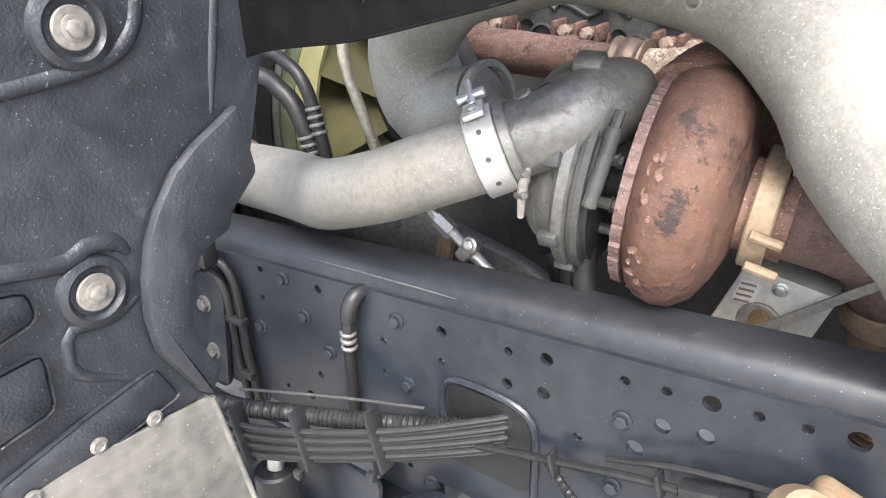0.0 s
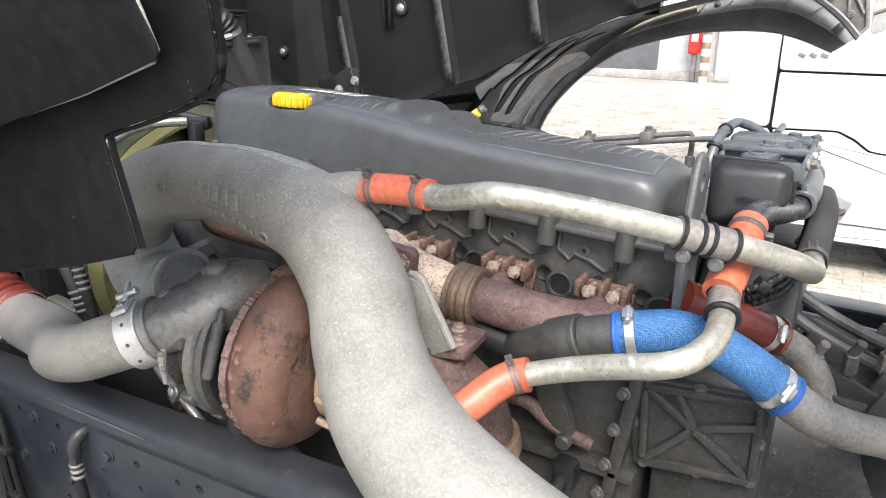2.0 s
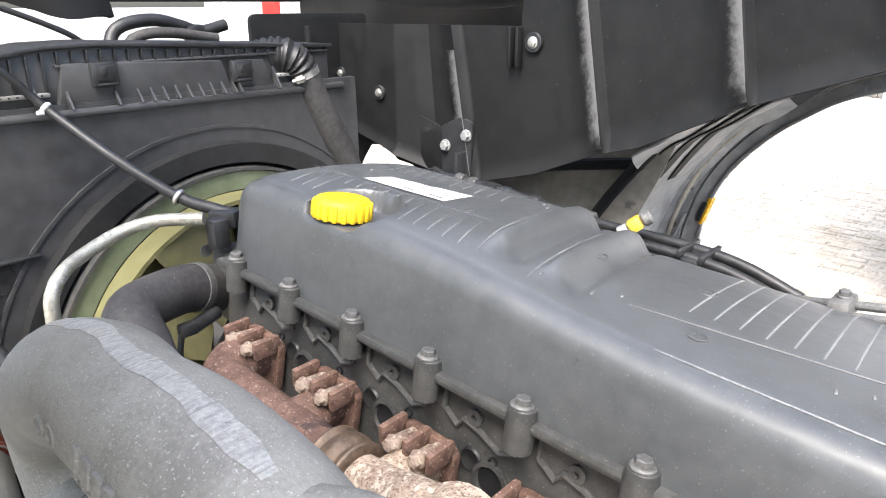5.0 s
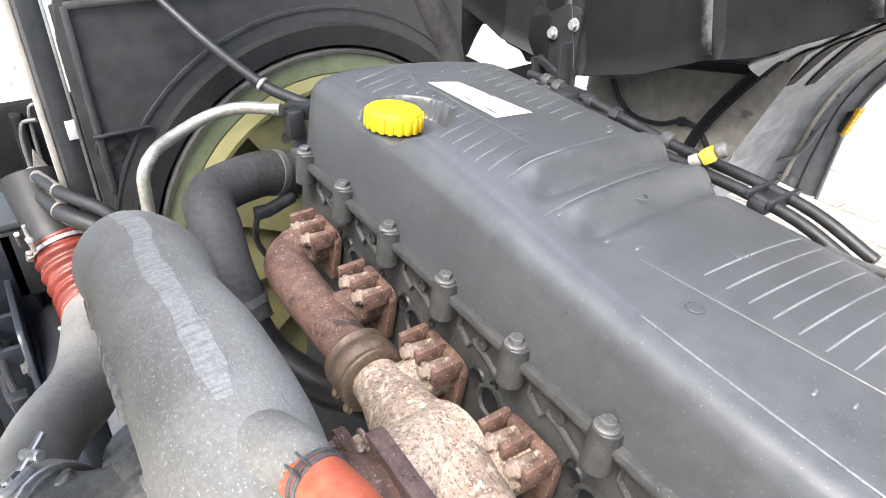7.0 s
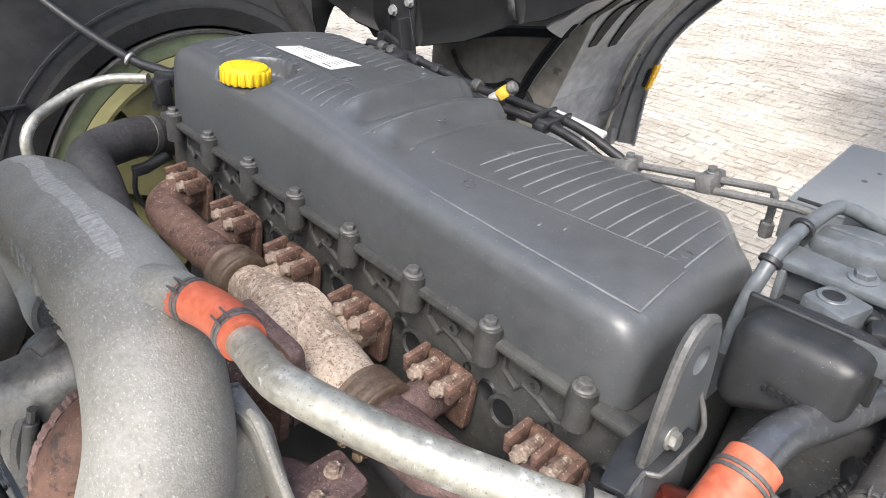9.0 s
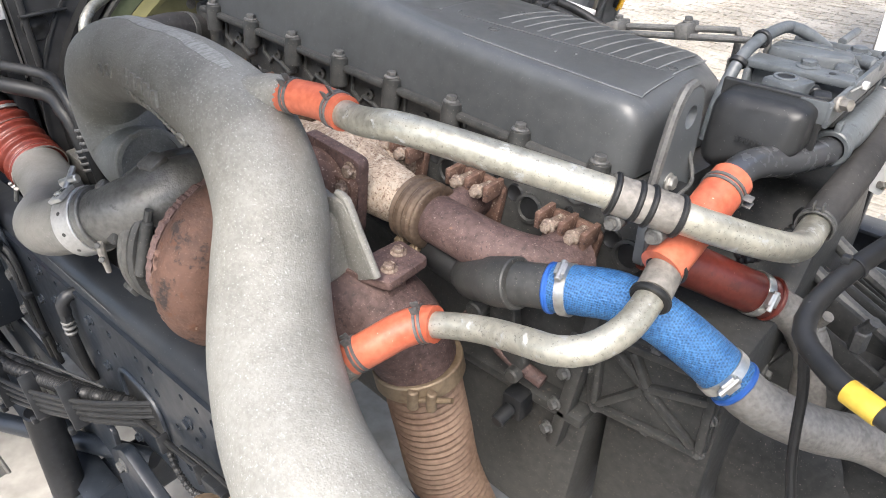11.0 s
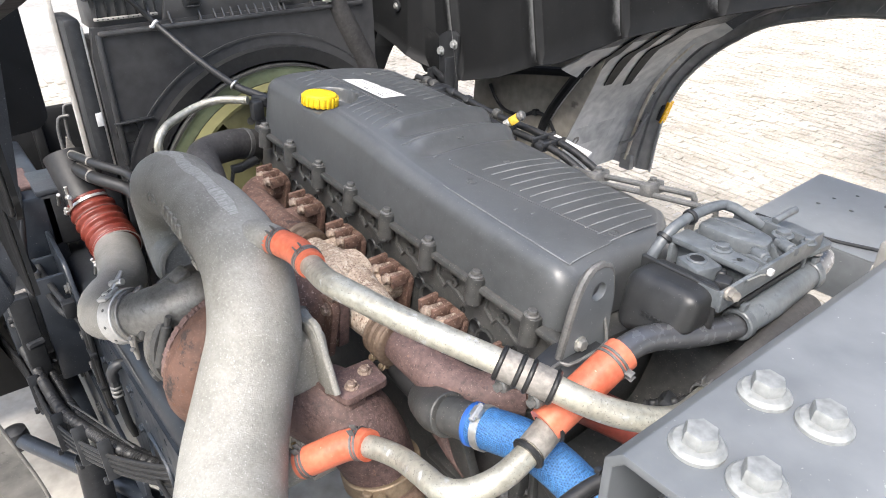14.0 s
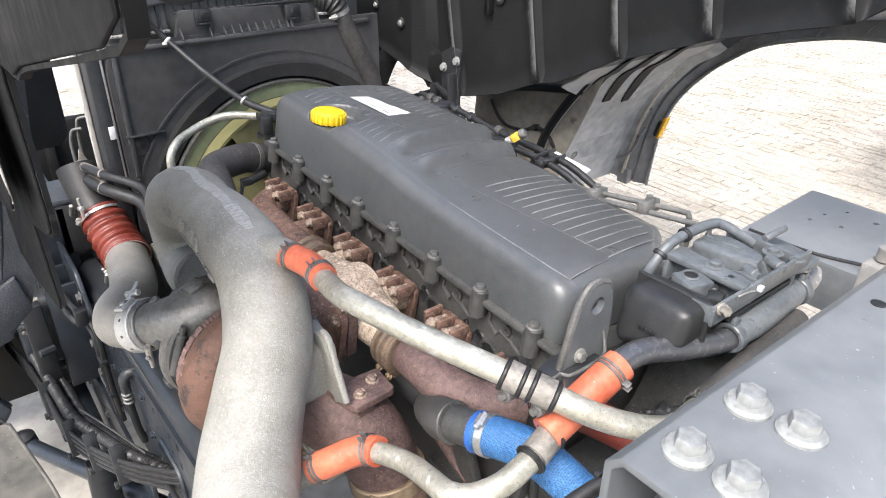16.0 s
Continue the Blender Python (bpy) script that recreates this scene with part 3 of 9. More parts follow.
# pressed rim of the cable opening
part("opening_rim", tube([(0.262, -0.457, 0.735), (0.250, -0.457, 0.80), (0.262, -0.457, 0.838), (0.30, -0.457, 0.846), (0.362, -0.457, 0.842), (0.392, -0.457, 0.824), (0.399, -0.457, 0.777), (0.398, -0.457, 0.70)], 0.0055, 8), FRAME, rail)
# no hole here: a dark sheet before the web gives the opening's shade
part("opening_shade", prism(rounded([(0.258, 0.70), (0.392, 0.70), (0.392, 0.835), (0.262, 0.838)], 0.02), (0, -0.4555, 0), (1, 0, 0), (0, 0, 1), 0.0016), RUBBER, rail, "dark sheet on the rail web for the opening's shade")
far_rail = thing("far_chassis_rail", "dark painted steel chassis rail on the other side", "chassis rail", (0.3, 0.8, 0.65))
part("web", box((0.8, 0.80, 0.81), (3.6, 0.008, 0.30), 0.002), FRAME, far_rail)
part("top_flange", box((0.8, 0.765, 0.957), (3.6, 0.07, 0.008), 0.002), FRAME, far_rail)
part("bottom_flange", box((0.8, 0.765, 0.663), (3.6, 0.07, 0.008), 0.002), FRAME, far_rail)


# ---- engine: head and valve cover (engine axes) ----
engine = thing("engine_block", "dark grey painted cast-iron truck engine block and cylinder head", "engine", (0.45, 0.2, 0.7))

def cover_top(x, f=0.5):
    """Height of the crown at x; f runs from the near to the far shoulder. The steps fade out at the near one."""
    z = 0.128
    for at, drop in ((0.418 - 0.052 * f, 0.0135), (0.494 - 0.046 * f, 0.0125)):
        q = 0.0032 + 0.055 * max(0.0, 1 - f / 0.20) ** 1.5
        z -= drop / (1 + math.exp(-max(-60, min(60, (x - at) / q))))
        d = (x - at + 0.016) / 0.010
        z += 0.0085 * math.exp(-d * d) * min(1.0, max(0.0, f - 0.08) / 0.15)
        d = (x - at - 0.018) / 0.010
        z -= 0.0068 * math.exp(-d * d) * min(1.0, max(0.0, f - 0.08) / 0.15)
    return z - 0.007 * max(0, (x - 0.45) / 0.5)


CX, CY = 0.171, 0.047
zc = 0.091


def sunk(x, y, z):
    """The dished seat round the filler cap."""
    d = math.hypot(x - CX - 0.012, y - CY - 0.012)
    f = min(1.0, max(0.0, (0.066 - d) / 0.006))
    f = f * f * (3 - 2 * f)
    return z - f * max(0.0, z - (zc + 0.007))


def cover_mesh():
    """Long cover: cross-sections along x, with rounded ends and two stepped waists across the top."""
    x0, x1 = -0.040, 0.950
    secs = []
    r = 0.045
    xs_ = [x0 + r * (1 - math.cos(math.pi / 2 * k / 7)) for k in range(8)]
    xs_ += list(np.arange(0.015, 0.10, 0.03)) + list(np.arange(0.104, 0.262, 0.0025)) + [0.28] + list(np.arange(0.305, 0.56, 0.0035)) + list(np.arange(0.57, 0.84, 0.04)) + list(np.arange(0.845, 0.902, 0.01))
    xs_ += [x1 - r * (1 - math.cos(math.pi / 2 * k / 7)) for k in range(7, -1, -1)]
    bm = bmesh.new()
    for x in xs_:
        d = min(x - x0, x1 - x)
        inset = r - math.sqrt(max(0, r * r - (r - d) ** 2)) if d < r else 0.0
        drop = inset * 0.85
        g = min(1.0, max(0.0, (x - 0.845) / 0.085))
        ya, yb = 0.006 + inset * 0.55, 0.392 - inset * 0.55 - 0.085 * g * g * (3 - 2 * g)
        z0, z1 = cover_top(x, 0) - drop, cover_top(x, 1) - drop
        prof = [(ya, -0.016), (ya + 0.002, 0.02), (ya + 0.005, z0 - 0.040)]
        for k in range(1, 7):
            a = math.pi / 2 * k / 6
            prof.append((ya + 0.005 + 0.028 * (1 - math.cos(a)), z0 - 0.040 + 0.028 * math.sin(a)))
        for k in range(1, 110):
            f = k / 110
            prof.append((ya + 0.033 + (yb - ya - 0.074) * f, cover_top(x, f) - drop - 0.012 + 0.013 * math.sin(math.pi * f) ** 0.55))
        for k in range(0, 7):
            a = math.pi / 2 * (1 - k / 6)
            prof.append((yb - 0.005 - 0.036 * (1 - math.cos(a)), z1 - 0.048 + 0.036 * math.sin(a)))
        prof += [(yb - 0.002, 0.02), (yb, -0.016)]
        secs.append([bm.verts.new((x, y, sunk(x, y, z))) for y, z in prof])
    n = len(secs[0])
    for a, b in zip(secs, secs[1:]):
        for k in range(n - 1):
            bm.faces.new((a[k], a[k + 1], b[k + 1], b[k]))
    bm.faces.new(secs[0]), bm.faces.new(secs[-1][::-1])
    bmesh.ops.recalc_face_normals(bm, faces=bm.faces)
    return bm

cover = thing("valve_cover", "long dark grey plastic valve cover, dusty, with moulded ribs", "valve cover", (0.47, 0.2, 1.34))
cbm = cover_mesh()
shell = part("cover_shell", cbm, COVER, cover, eng=True, smooth=50)
def topz(x, y):
    f = (y - 0.039) / 0.312
    return cover_top(x, min(1, max(0, f))) - 0.012 + 0.013 * max(0.0, math.sin(math.pi * min(1, max(0, f)))) ** 0.55

def rib(x0, y0, x1, y1, w=0.0034, h=0.003):
    """A low moulded rib that follows the cover's crown."""
    n = 12
    pts = [(x0 + (x1 - x0) * k / n, y0 + (y1 - y0) * k / n) for k in range(n + 1)]
    return tube([(x, y, topz(x, y) + h * 0.10) for x, y in pts], [w * 0.35] + [w * 0.55] * (n - 1) + [w * 0.35], 6, 0.03)
# ribs are coloured lighter than the shell to show their highlights
for k in range(13):
    x = 0.609 + 0.0254 * k
    part("rib", rib(x, 0.142, x - 0.012, 0.338 - 0.018 * max(0, k - 9), 0.0024, 0.0020), RIDGE, shell, "rib with its highlight in the pale colour", eng=True)
for k in range(14):
    x = 0.045 + 0.0247 * k
    y0 = 0.056 if k < 3 or k > 8 else 0.122 if 4 < k < 8 else 0.108
    part("rib", rib(x - 0.34 * (y0 - 0.056), y0, x - 0.027, 0.135, 0.0026, 0.0022), RIBM, shell, "rib, colour lightened for its highlight", eng=True)
for k in range(10):
    x = 0.055 + 0.0247 * k
    part("rib", rib(x, 0.248, x - 0.036, 0.335, 0.0026, 0.0022), RIBM, shell, "rib, colour lightened for its highlight", eng=True)
part("rib", rib(0.392, 0.058, 0.348, 0.285, 0.0028, 0.0022), RIBM, shell, "rib, colour lightened for its highlight", eng=True)
part("rib", rib(0.463, 0.060, 0.424, 0.285, 0.0028, 0.0022), RIBM, shell, "rib, colour lightened for its highlight", eng=True)
part("moulded_line", rib(-0.010, 0.140, 0.345, 0.143, 0.0018, 0.002), COVER, shell, eng=True)
for a in ((0.622, 0.040, 0.925, 0.040), (0.925, 0.040, 0.918, 0.14), (0.56, 0.105, 0.90, 0.150)):
    part("moulded_line", rib(*a, 0.0020, 0.002), COVER if a[0] < 0.6 else RIDGE, shell, eng=True)
for x, y in ((0.30, 0.15), (0.47, 0.20), (0.60, 0.215), (0.90, 0.17), (0.64, 0.09), (0.05, 0.25)):
    part("mould_mark", ring((x, y, topz(x, y) + 0.0005), (0, 0, 1), 0.0095, 0.0080, 0.0016, 20, 0.0004), COVER, shell, eng=True)
for x, y, w in ((0.52, 0.10, 0.010), (0.545, 0.118, 0.008), (0.76, 0.085, 0.010), (0.785, 0.10, 0.008), (0.33, 0.29, 0.012), (0.31, 0.31, 0.010), (0.05, 0.205, 0.008), (0.47, 0.075, 0.006)):
    part("moulded_code_bar", box((x, y, topz(x, y) + 0.0006), (0.0025, w, 0.0018), 0.0005, (0, 0, 12)), RIDGE, shell, eng=True)
# filler neck and cap
part("filler_neck", cyl((CX, CY, zc), (CX, CY, zc + 0.012), 0.034, 28, 0.002), BLACK, cover, eng=True)
cap = lathe([(0.0355, zc + 0.010), (0.0375, zc + 0.012), (0.0375, zc + 0.029), (0.035, zc + 0.0345), (0.031, zc + 0.036), (0.015, zc + 0.0355)], (CX, CY, 0), (0, 0, 1), 48)
grips = [box((CX + 0.037 * math.cos(a), CY + 0.037 * math.sin(a), zc + 0.0205), (0.007, 0.0078, 0.022), 0.0025, (0, 0, math.degrees(a))) for a in (2 * math.pi * k / 20 for k in range(20))]
oil_cap = part("oil_cap", cap, YELLOW, cover, "bright yellow ribbed oil filler cap", eng=True)
for g in grips:
    part("grip", g, YELLOW, oil_cap, eng=True)
for k in range(14):
    a = 2 * math.pi * k / 14
    part("cap_mark", box((CX + 0.024 * math.cos(a), CY + 0.024 * math.sin(a), zc + 0.0362), (0.012, 0.0018, 0.0012), 0.0004, (0, 0, math.degrees(a))), YELLOW, oil_cap, eng=True)
# sticker
lab = [(0.094, 0.148), (0.250, 0.156), (0.247, 0.222), (0.104, 0.196)]
lb = bmesh.new()
g = []
for i in range(9):
    row = []
    for j in range(3):
        f, h = i / 8, j / 2
        x = (lab[0][0] * (1 - f) + lab[1][0] * f) * (1 - h) + (lab[3][0] * (1 - f) + lab[2][0] * f) * h
        y = (lab[0][1] * (1 - f) + lab[1][1] * f) * (1 - h) + (lab[3][1] * (1 - f) + lab[2][1] * f) * h
        row.append(lb.verts.new((x, y, topz(x, y) + 0.0016)))
    g.append(row)
for i in range(8):
    for j in range(2):
        lb.faces.new((g[i][j], g[i + 1][j], g[i + 1][j + 1], g[i][j + 1]))
sticker = part("paper_label", lb, LABEL, cover, "white printed paper label with rows of small text", eng=True)
rnd = random.Random(4)
for col, (xa, xb) in enumerate(((0.112, 0.150), (0.164, 0.200), (0.212, 0.240))):
    for k in range(6):
        yy = 0.158 + 0.0085 * k + 0.010 * (xa - 0.1) / 0.14
        w = (xb - xa) * rnd.uniform(0.45, 0.95)
        if (col == 0 and k > 4) or rnd.random() < 0.12:
            continue
        part("text_bar", box((xa + w / 2, yy, topz(xa, yy) + 0.0021), (w, 0.0013 if k else 0.0032, 0.0005), 0), INK, sticker, eng=True)

# cover bolts
BOLTS = [(0.13 * k, -0.002) for k in range(8)]
for x, y in BOLTS:
    b = part("cover_bolt", hexbolt((x, y, 0.0), (0, 0, 1), 0.0085, 0.010, 1.45), BOLTP, cover, eng=True)
    part("boss", lathe([(0.0155, -0.05), (0.0165, -0.012), (0.015, -0.002), (0.013, 0.0)], (x, y + 0.003, 0), (0, 0, 1), 18), HEAD, engine, eng=True)

# head side wall with framed pockets, lower block
hs = prism([(-0.05, -0.02), (0.99, -0.02), (0.985, -0.25), (-0.05, -0.25)], (0, 0.018, 0), (1, 0, 0), (0, 0, 1), -0.35,
           holes=[])
part("cylinder_head", hs, HEAD, engine, eng=True)
part("gasket_rim", box((0.472, 0.008, -0.019), (1.05, 0.026, 0.013), 0.005), HEAD, engine, eng=True)
for k in range(7):
    xa, xb = 0.13 * k + 0.018, 0.13 * (k + 1) - 0.012
    out = [(xa, -0.026), (xb, -0.026), (xb, -0.070), (xb - 0.018, -0.078), (xb - 0.045, -0.066), (xa + 0.03, -0.060), (xa + 0.022, -0.072), (xa, -0.058)]
    pts = [(a, 0.016, b) for a, b in out]
    part("pocket_frame", tube(pts + [pts[0]], 0.0042, 8, 0.02, smoothed=False), HEAD, engine, eng=True)
    part("pocket_boss", lathe([(0.010, 0), (0.010, 0.006), (0.004, 0.0065), (0.004, 0.001)], (xa + 0.045, 0.019, -0.052), (0, -1, 0), 14), HEAD, engine, eng=True)
    # dark disc for the shade in a screw hole
    part("screw_hole", lathe([(0.0065, 0), (0.0065, 0.003), (0.0045, 0.0032), (0.004, -0.0)], (xa + 0.075, 0.0185, -0.093), (0, -1, 0), 12), RUBBER, engine, eng=True)
CYL = [0.066, 0.232, 0.398, 0.563, 0.724, 0.892]
for k, x in enumerate(CYL):
    part("core_plug", lathe([(0.024, 0), (0.024, 0.005), (0.019, 0.006), (0.017, 0.0), (0.002, -0.001)], (x + 0.085, 0.019, -0.118), (0, -1, 0), 22), HEAD, engine, eng=True)
    # dark discs give the plug dish and port recess their shade
    part("plug_dish", cyl((x + 0.085, 0.0185, -0.118), (x + 0.085, 0.0165, -0.118), 0.0168, 22), RUBBER, engine, eng=True)
    part("port_recess", lathe([(0.015, 0), (0.013, 0.003), (0.010, 0.001)], (x + 0.055, 0.018, -0.105), (0, -1, 0), 14), RUBBER, engine, eng=True)
part("block_side", box((0.47, 0.19, -0.48), (1.04, 0.33, 0.46), 0.02), HEAD, engine, eng=True)

# ---- exhaust manifold (engine axes) ----
manifold = thing("exhaust_manifold", "three-piece exhaust manifold, rusted and flaking cast iron", "exhaust manifold", (0.5, -0.08, 1.15))
MY, MZ = -0.072, -0.140
front_log = part("front_log", tube([(0.050, -0.010, -0.128), (0.058, -0.04, -0.130), (0.085, -0.066, MZ), (0.16, MY, MZ), (0.26, MY, MZ), (0.335, MY, MZ)], [0.030, 0.031, 0.034, 0.034, 0.033, 0.031], 22), RUST, manifold, eng=True)
part("rear_log", tube([(0.690, MY - 0.018, MZ), (0.76, MY - 0.016, MZ - 0.002), (0.84, MY - 0.008, MZ - 0.006), (0.90, -0.05, MZ - 0.004), (0.925, -0.008, MZ)], [0.036, 0.037, 0.038, 0.036, 0.034], 22), RUSTDK, manifold, eng=True)
mid = part("centre_casting", tube([(0.350, MY, MZ), (0.40, MY, MZ + 0.002), (0.47, MY - 0.004, MZ), (0.55, MY - 0.010, MZ), (0.63, MY - 0.014, MZ), (0.69, MY - 0.018, MZ)], [0.029, 0.034, 0.048, 0.052, 0.044, 0.034], 22), RUSTLT, manifold, eng=True)
part("trunk", tube([(0.505, -0.050, MZ + 0.004), (0.520, -0.095, MZ + 0.001), (0.530, -0.135, MZ - 0.006), (0.538, -0.160, MZ - 0.012)], [0.062, 0.068, 0.068, 0.070], 24, flat=0.82, up=(0, 0, 1)), RUSTLT, mid, eng=True)
part("saddle", tube([(0.405, MY + 0.004, MZ + 0.006), (0.47, MY - 0.006, MZ + 0.008), (0.56, MY - 0.010, MZ + 0.006), (0.635, MY - 0.014, MZ)], [0.030, 0.048, 0.052, 0.034], 22, flat=0.9, up=(0, 0, 1)), RUSTLT, mid, eng=True)
tfl = part("trunk_flange", prism(rounded([(0.455, -0.215), (0.620, -0.215), (0.628, -0.100), (0.448, -0.100)], 0.016), (0, -0.158, 0), (1, 0, 0), (0, 0, 1), 0.014, 0.002), RUST, mid, eng=True)
for x, z in ((0.468, -0.114), (0.608, -0.114), (0.470, -0.200), (0.605, -0.200)):
    part("flange_bolt", hexbolt((x, -0.172, z), (0, -1, 0), 0.009, 0.010, 1.35), BOLTR, tfl, eng=True)
for k, x in enumerate(CYL):
    mat = RUST if k < 2 else (RUSTLT if k < 4 else RUSTDK)
    br = tube([(x, 0.010, -0.130), (x, -0.03, -0.133), (x, MY + 0.005, MZ)], [0.029, 0.028, 0.030], 16)
    part("runner", br, mat, manifold, eng=True)
    fl = prism(rounded([(x - 0.042, -0.172), (x + 0.042, -0.172), (x + 0.046, -0.10), (x + 0.030, -0.092), (x - 0.030, -0.092), (x - 0.046, -0.10)], 0.008), (0, 0.012, 0), (1, 0, 0), (0, 0, 1), 0.012, 0.0015)
    pf = part("port_flange", fl, RUST, manifold, eng=True)
    for dx in (-0.036, 0.002, 0.038):
        part("fin", box((x + dx, -0.016, -0.098), (0.009, 0.040, 0.026), 0.002, (8, 0, 0)), RUST, pf, eng=True)
    for dx in (-0.018, 0.021):
        bb = part("manifold_bolt", join(cyl((x + dx, 0.012, -0.102), (x + dx, -0.034, -0.102), 0.0085, 14), hexbolt((x + dx, -0.032, -0.102), (0, -1, 0), 0.0085, 0.011, 1.3)), BOLTR, pf, eng=True)

def v_clamp(parent, at, axis, r, w, mat, grooves=2, screw=(0, -0.4, -1), name="expansion_clamp"):
    ax = Vector(axis).normalized()
    prof = [(r * 0.9, -w / 2), (r, -w / 2), (r + 0.003, -w / 2 + 0.002)]
    for g in range(grooves):
        c = -w / 2 + w * (g + 0.5) / grooves
        prof += [(r + 0.004, c - w / grooves * 0.30), (r + 0.0005, c - 0.0015), (r + 0.0005, c + 0.0015), (r + 0.004, c + w / grooves * 0.30)]
    prof += [(r + 0.003, w / 2 - 0.002), (r, w / 2), (r * 0.9, w / 2)]
    ob = part(name, lathe(prof, at, ax, 32), mat, parent, eng=True)
    s = Vector(screw).normalized()
    for d in (-0.3, 0.3):
        c = Vector(at) + s * (r + 0.008) + ax * w * d
        part("clamp_screw", join(cyl(c - s.cross(ax) * 0.010, c + s.cross(ax) * 0.012, 0.0048, 10, 0.001), hexbolt(c + s.cross(ax) * 0.010, s.cross(ax), 0.006, 0.006)), STRAP, ob, eng=True)
    return ob
v_clamp(manifold, (0.345, MY, MZ), (1, 0, 0), 0.041, 0.052, BRONZE, 2)
v_clamp(manifold, (0.695, MY - 0.018, MZ), (1, 0, 0), 0.046, 0.050, BRONZE, 3)

# ---- turbocharger (world axes) ----
turbo = thing("turbocharger", "large turbocharger with rusted turbine housing and dark aluminium compressor", "turbocharger", (0.45, -0.32, 0.98))
TA = Vector((1, 0.10, -0.10)).normalized()
T0 = Vector((0.49, -0.315, 1.122))

def volute(centre, axis, r0, r1, tube0, tube1, start, turns=1.0, seg=18, n=54):
    """A snail housing: a tube that grows as it winds about the axis."""
    ax = Vector(axis).normalized()
    u = Vector((0, 0, 1)); u = (u - ax * u.dot(ax)).normalized()
    v = ax.cross(u)
    pts, rad = [], []
    for k in range(n + 1):
        f = k / n
        a = start + 2 * math.pi * turns * f
        R = r0 + (r1 - r0) * f
        pts.append(Vector(centre) + (u * math.cos(a) + v * math.sin(a)) * R)
        rad.append(tube0 + (tube1 - tube0) * f)
    bm = bmesh.new()
    rings = []
    for k, p in enumerate(pts):
        rr = (p - Vector(centre)).normalized()
        rings.append([bm.verts.new(p + (rr * math.cos(b) + ax * math.sin(b)) * rad[k]) for b in (2 * math.pi * j / seg for j in range(seg))])
    for a, b in zip(rings, rings[1:]):
        for j in range(seg):
            bm.faces.new((a[j], a[(j + 1) % seg], b[(j + 1) % seg], b[j]))
    bm.faces.new(rings[0][::-1]), bm.faces.new(rings[-1])
    bmesh.ops.recalc_face_normals(bm, faces=bm.faces)
    return bm
T1 = T0 + TA * 0.018
th = part("turbine_housing", join(volute(T1, TA, 0.086, 0.092, 0.040, 0.053, math.radians(345), -1.0, 24, 72), lathe([(0.10, -0.038), (0.126, -0.034), (0.136, -0.022), (0.141, -0.004), (0.138, 0.016), (0.122, 0.036), (0.094, 0.050), (0.064, 0.060), (0.050, 0.062)], T1, TA, 56)), FLAKE, turbo, "orange-brown rusted turbine housing with flaking scale", smooth=60)
def scalloped(centre, axis, r, depth, n, amp):
    """A disc with a toothed, eaten edge."""
    ax = Vector(axis).normalized()
    u = (Vector((0, 0, 1)) - ax * ax.z).normalized()
    w = ax.cross(u)
    rr = random.Random(12)
    b = bmesh.new()
    rows = [[], []]
    m = n * 6
    wob = [rr.uniform(-0.0012, 0.0012) for _ in range(m)]
    for k in range(m):
        a = 2 * math.pi * k / m
        q = r + amp * (1 if k % 6 in (1, 2, 3) else -0.6) + wob[k]
        for i in (0, 1):
            rows[i].append(b.verts.new(Vector(centre) + ax * (depth * i) + (u * math.cos(a) + w * math.sin(a)) * q))
    for k in range(m):
        b.faces.new((rows[0][k], rows[0][(k + 1) % m], rows[1][(k + 1) % m], rows[1][k]))
    b.faces.new(rows[0][::-1]), b.faces.new(rows[1])
    bmesh.ops.recalc_face_normals(b, faces=b.faces)
    return b
part("turbine_backplate", scalloped(T0 - TA * 0.034, TA, 0.125, 0.012, 34, 0.0009), RUSTDK, th, smooth=20)
crust = random.Random(21)
u_ = (Vector((0, 0, 1)) - TA * TA.z).normalized()
w_ = TA.cross(u_)
for k in range(46):
    a = math.radians(crust.uniform(60, 320)) if k % 3 else math.radians(crust.uniform(0, 360))
    o = crust.choice((-0.030, -0.026, -0.022, -0.014))
    q = float(np.interp(o, [-0.034, -0.022, -0.004], [0.126, 0.136, 0.141]))
    n_ = u_ * math.cos(a) + w_ * math.sin(a)
    sz = crust.uniform(0.003, 0.008)
    b = bmesh.new()
    bmesh.ops.create_icosphere(b, subdivisions=1, radius=1.0)
    m_ = Matrix((n_, TA, n_.cross(TA))).transposed().to_4x4()
    b.transform(Matrix.Translation(T1 + TA * o + n_ * (q + 0.0003)) @ m_ @ Matrix.Diagonal((0.0007, sz * crust.uniform(0.5, 1.0), sz, 1)))
    for v in b.verts:
        v.co += Vector((crust.uniform(-1, 1), crust.uniform(-1, 1), crust.uniform(-1, 1))) * 0.0007
    part("rust_flake", b, RUST, th)
part("turbine_inlet", tube([(0.498, -0.305, 1.205), (0.512, -0.25, 1.222), (0.53, -0.20, 1.215), (0.545, -0.165, 1.205)], [0.062, 0.060, 0.057, 0.054], 22), RUST, th)
fl = prism(rounded([(0.475, 1.135), (0.605, 1.135), (0.625, 1.27), (0.495, 1.28)], 0.015), (0, -0.15, 0), (1, 0, 0), (0, 0, 1), 0.020, 0.002)
tf = part("mounting_flange", fl, RUSTDK, th)
for x, z in ((0.495, 1.262), (0.603, 1.250), (0.59, 1.152)):
    part("flange_bolt", hexbolt((x, -0.168, z), (0, -1, 0), 0.010, 0.012, 1.4), BOLTR, tf)
part("turbine_outlet", tube([T0 + TA * 0.05, T0 + TA * 0.09, T0 + TA * 0.13], [0.058, 0.052, 0.056], 24), RUST, th)
vb = part("outlet_clamp", ring(T0 + TA * 0.102, TA, 0.069, 0.055, 0.026, 36), STRAP, turbo, "tan steel V-band clamp")
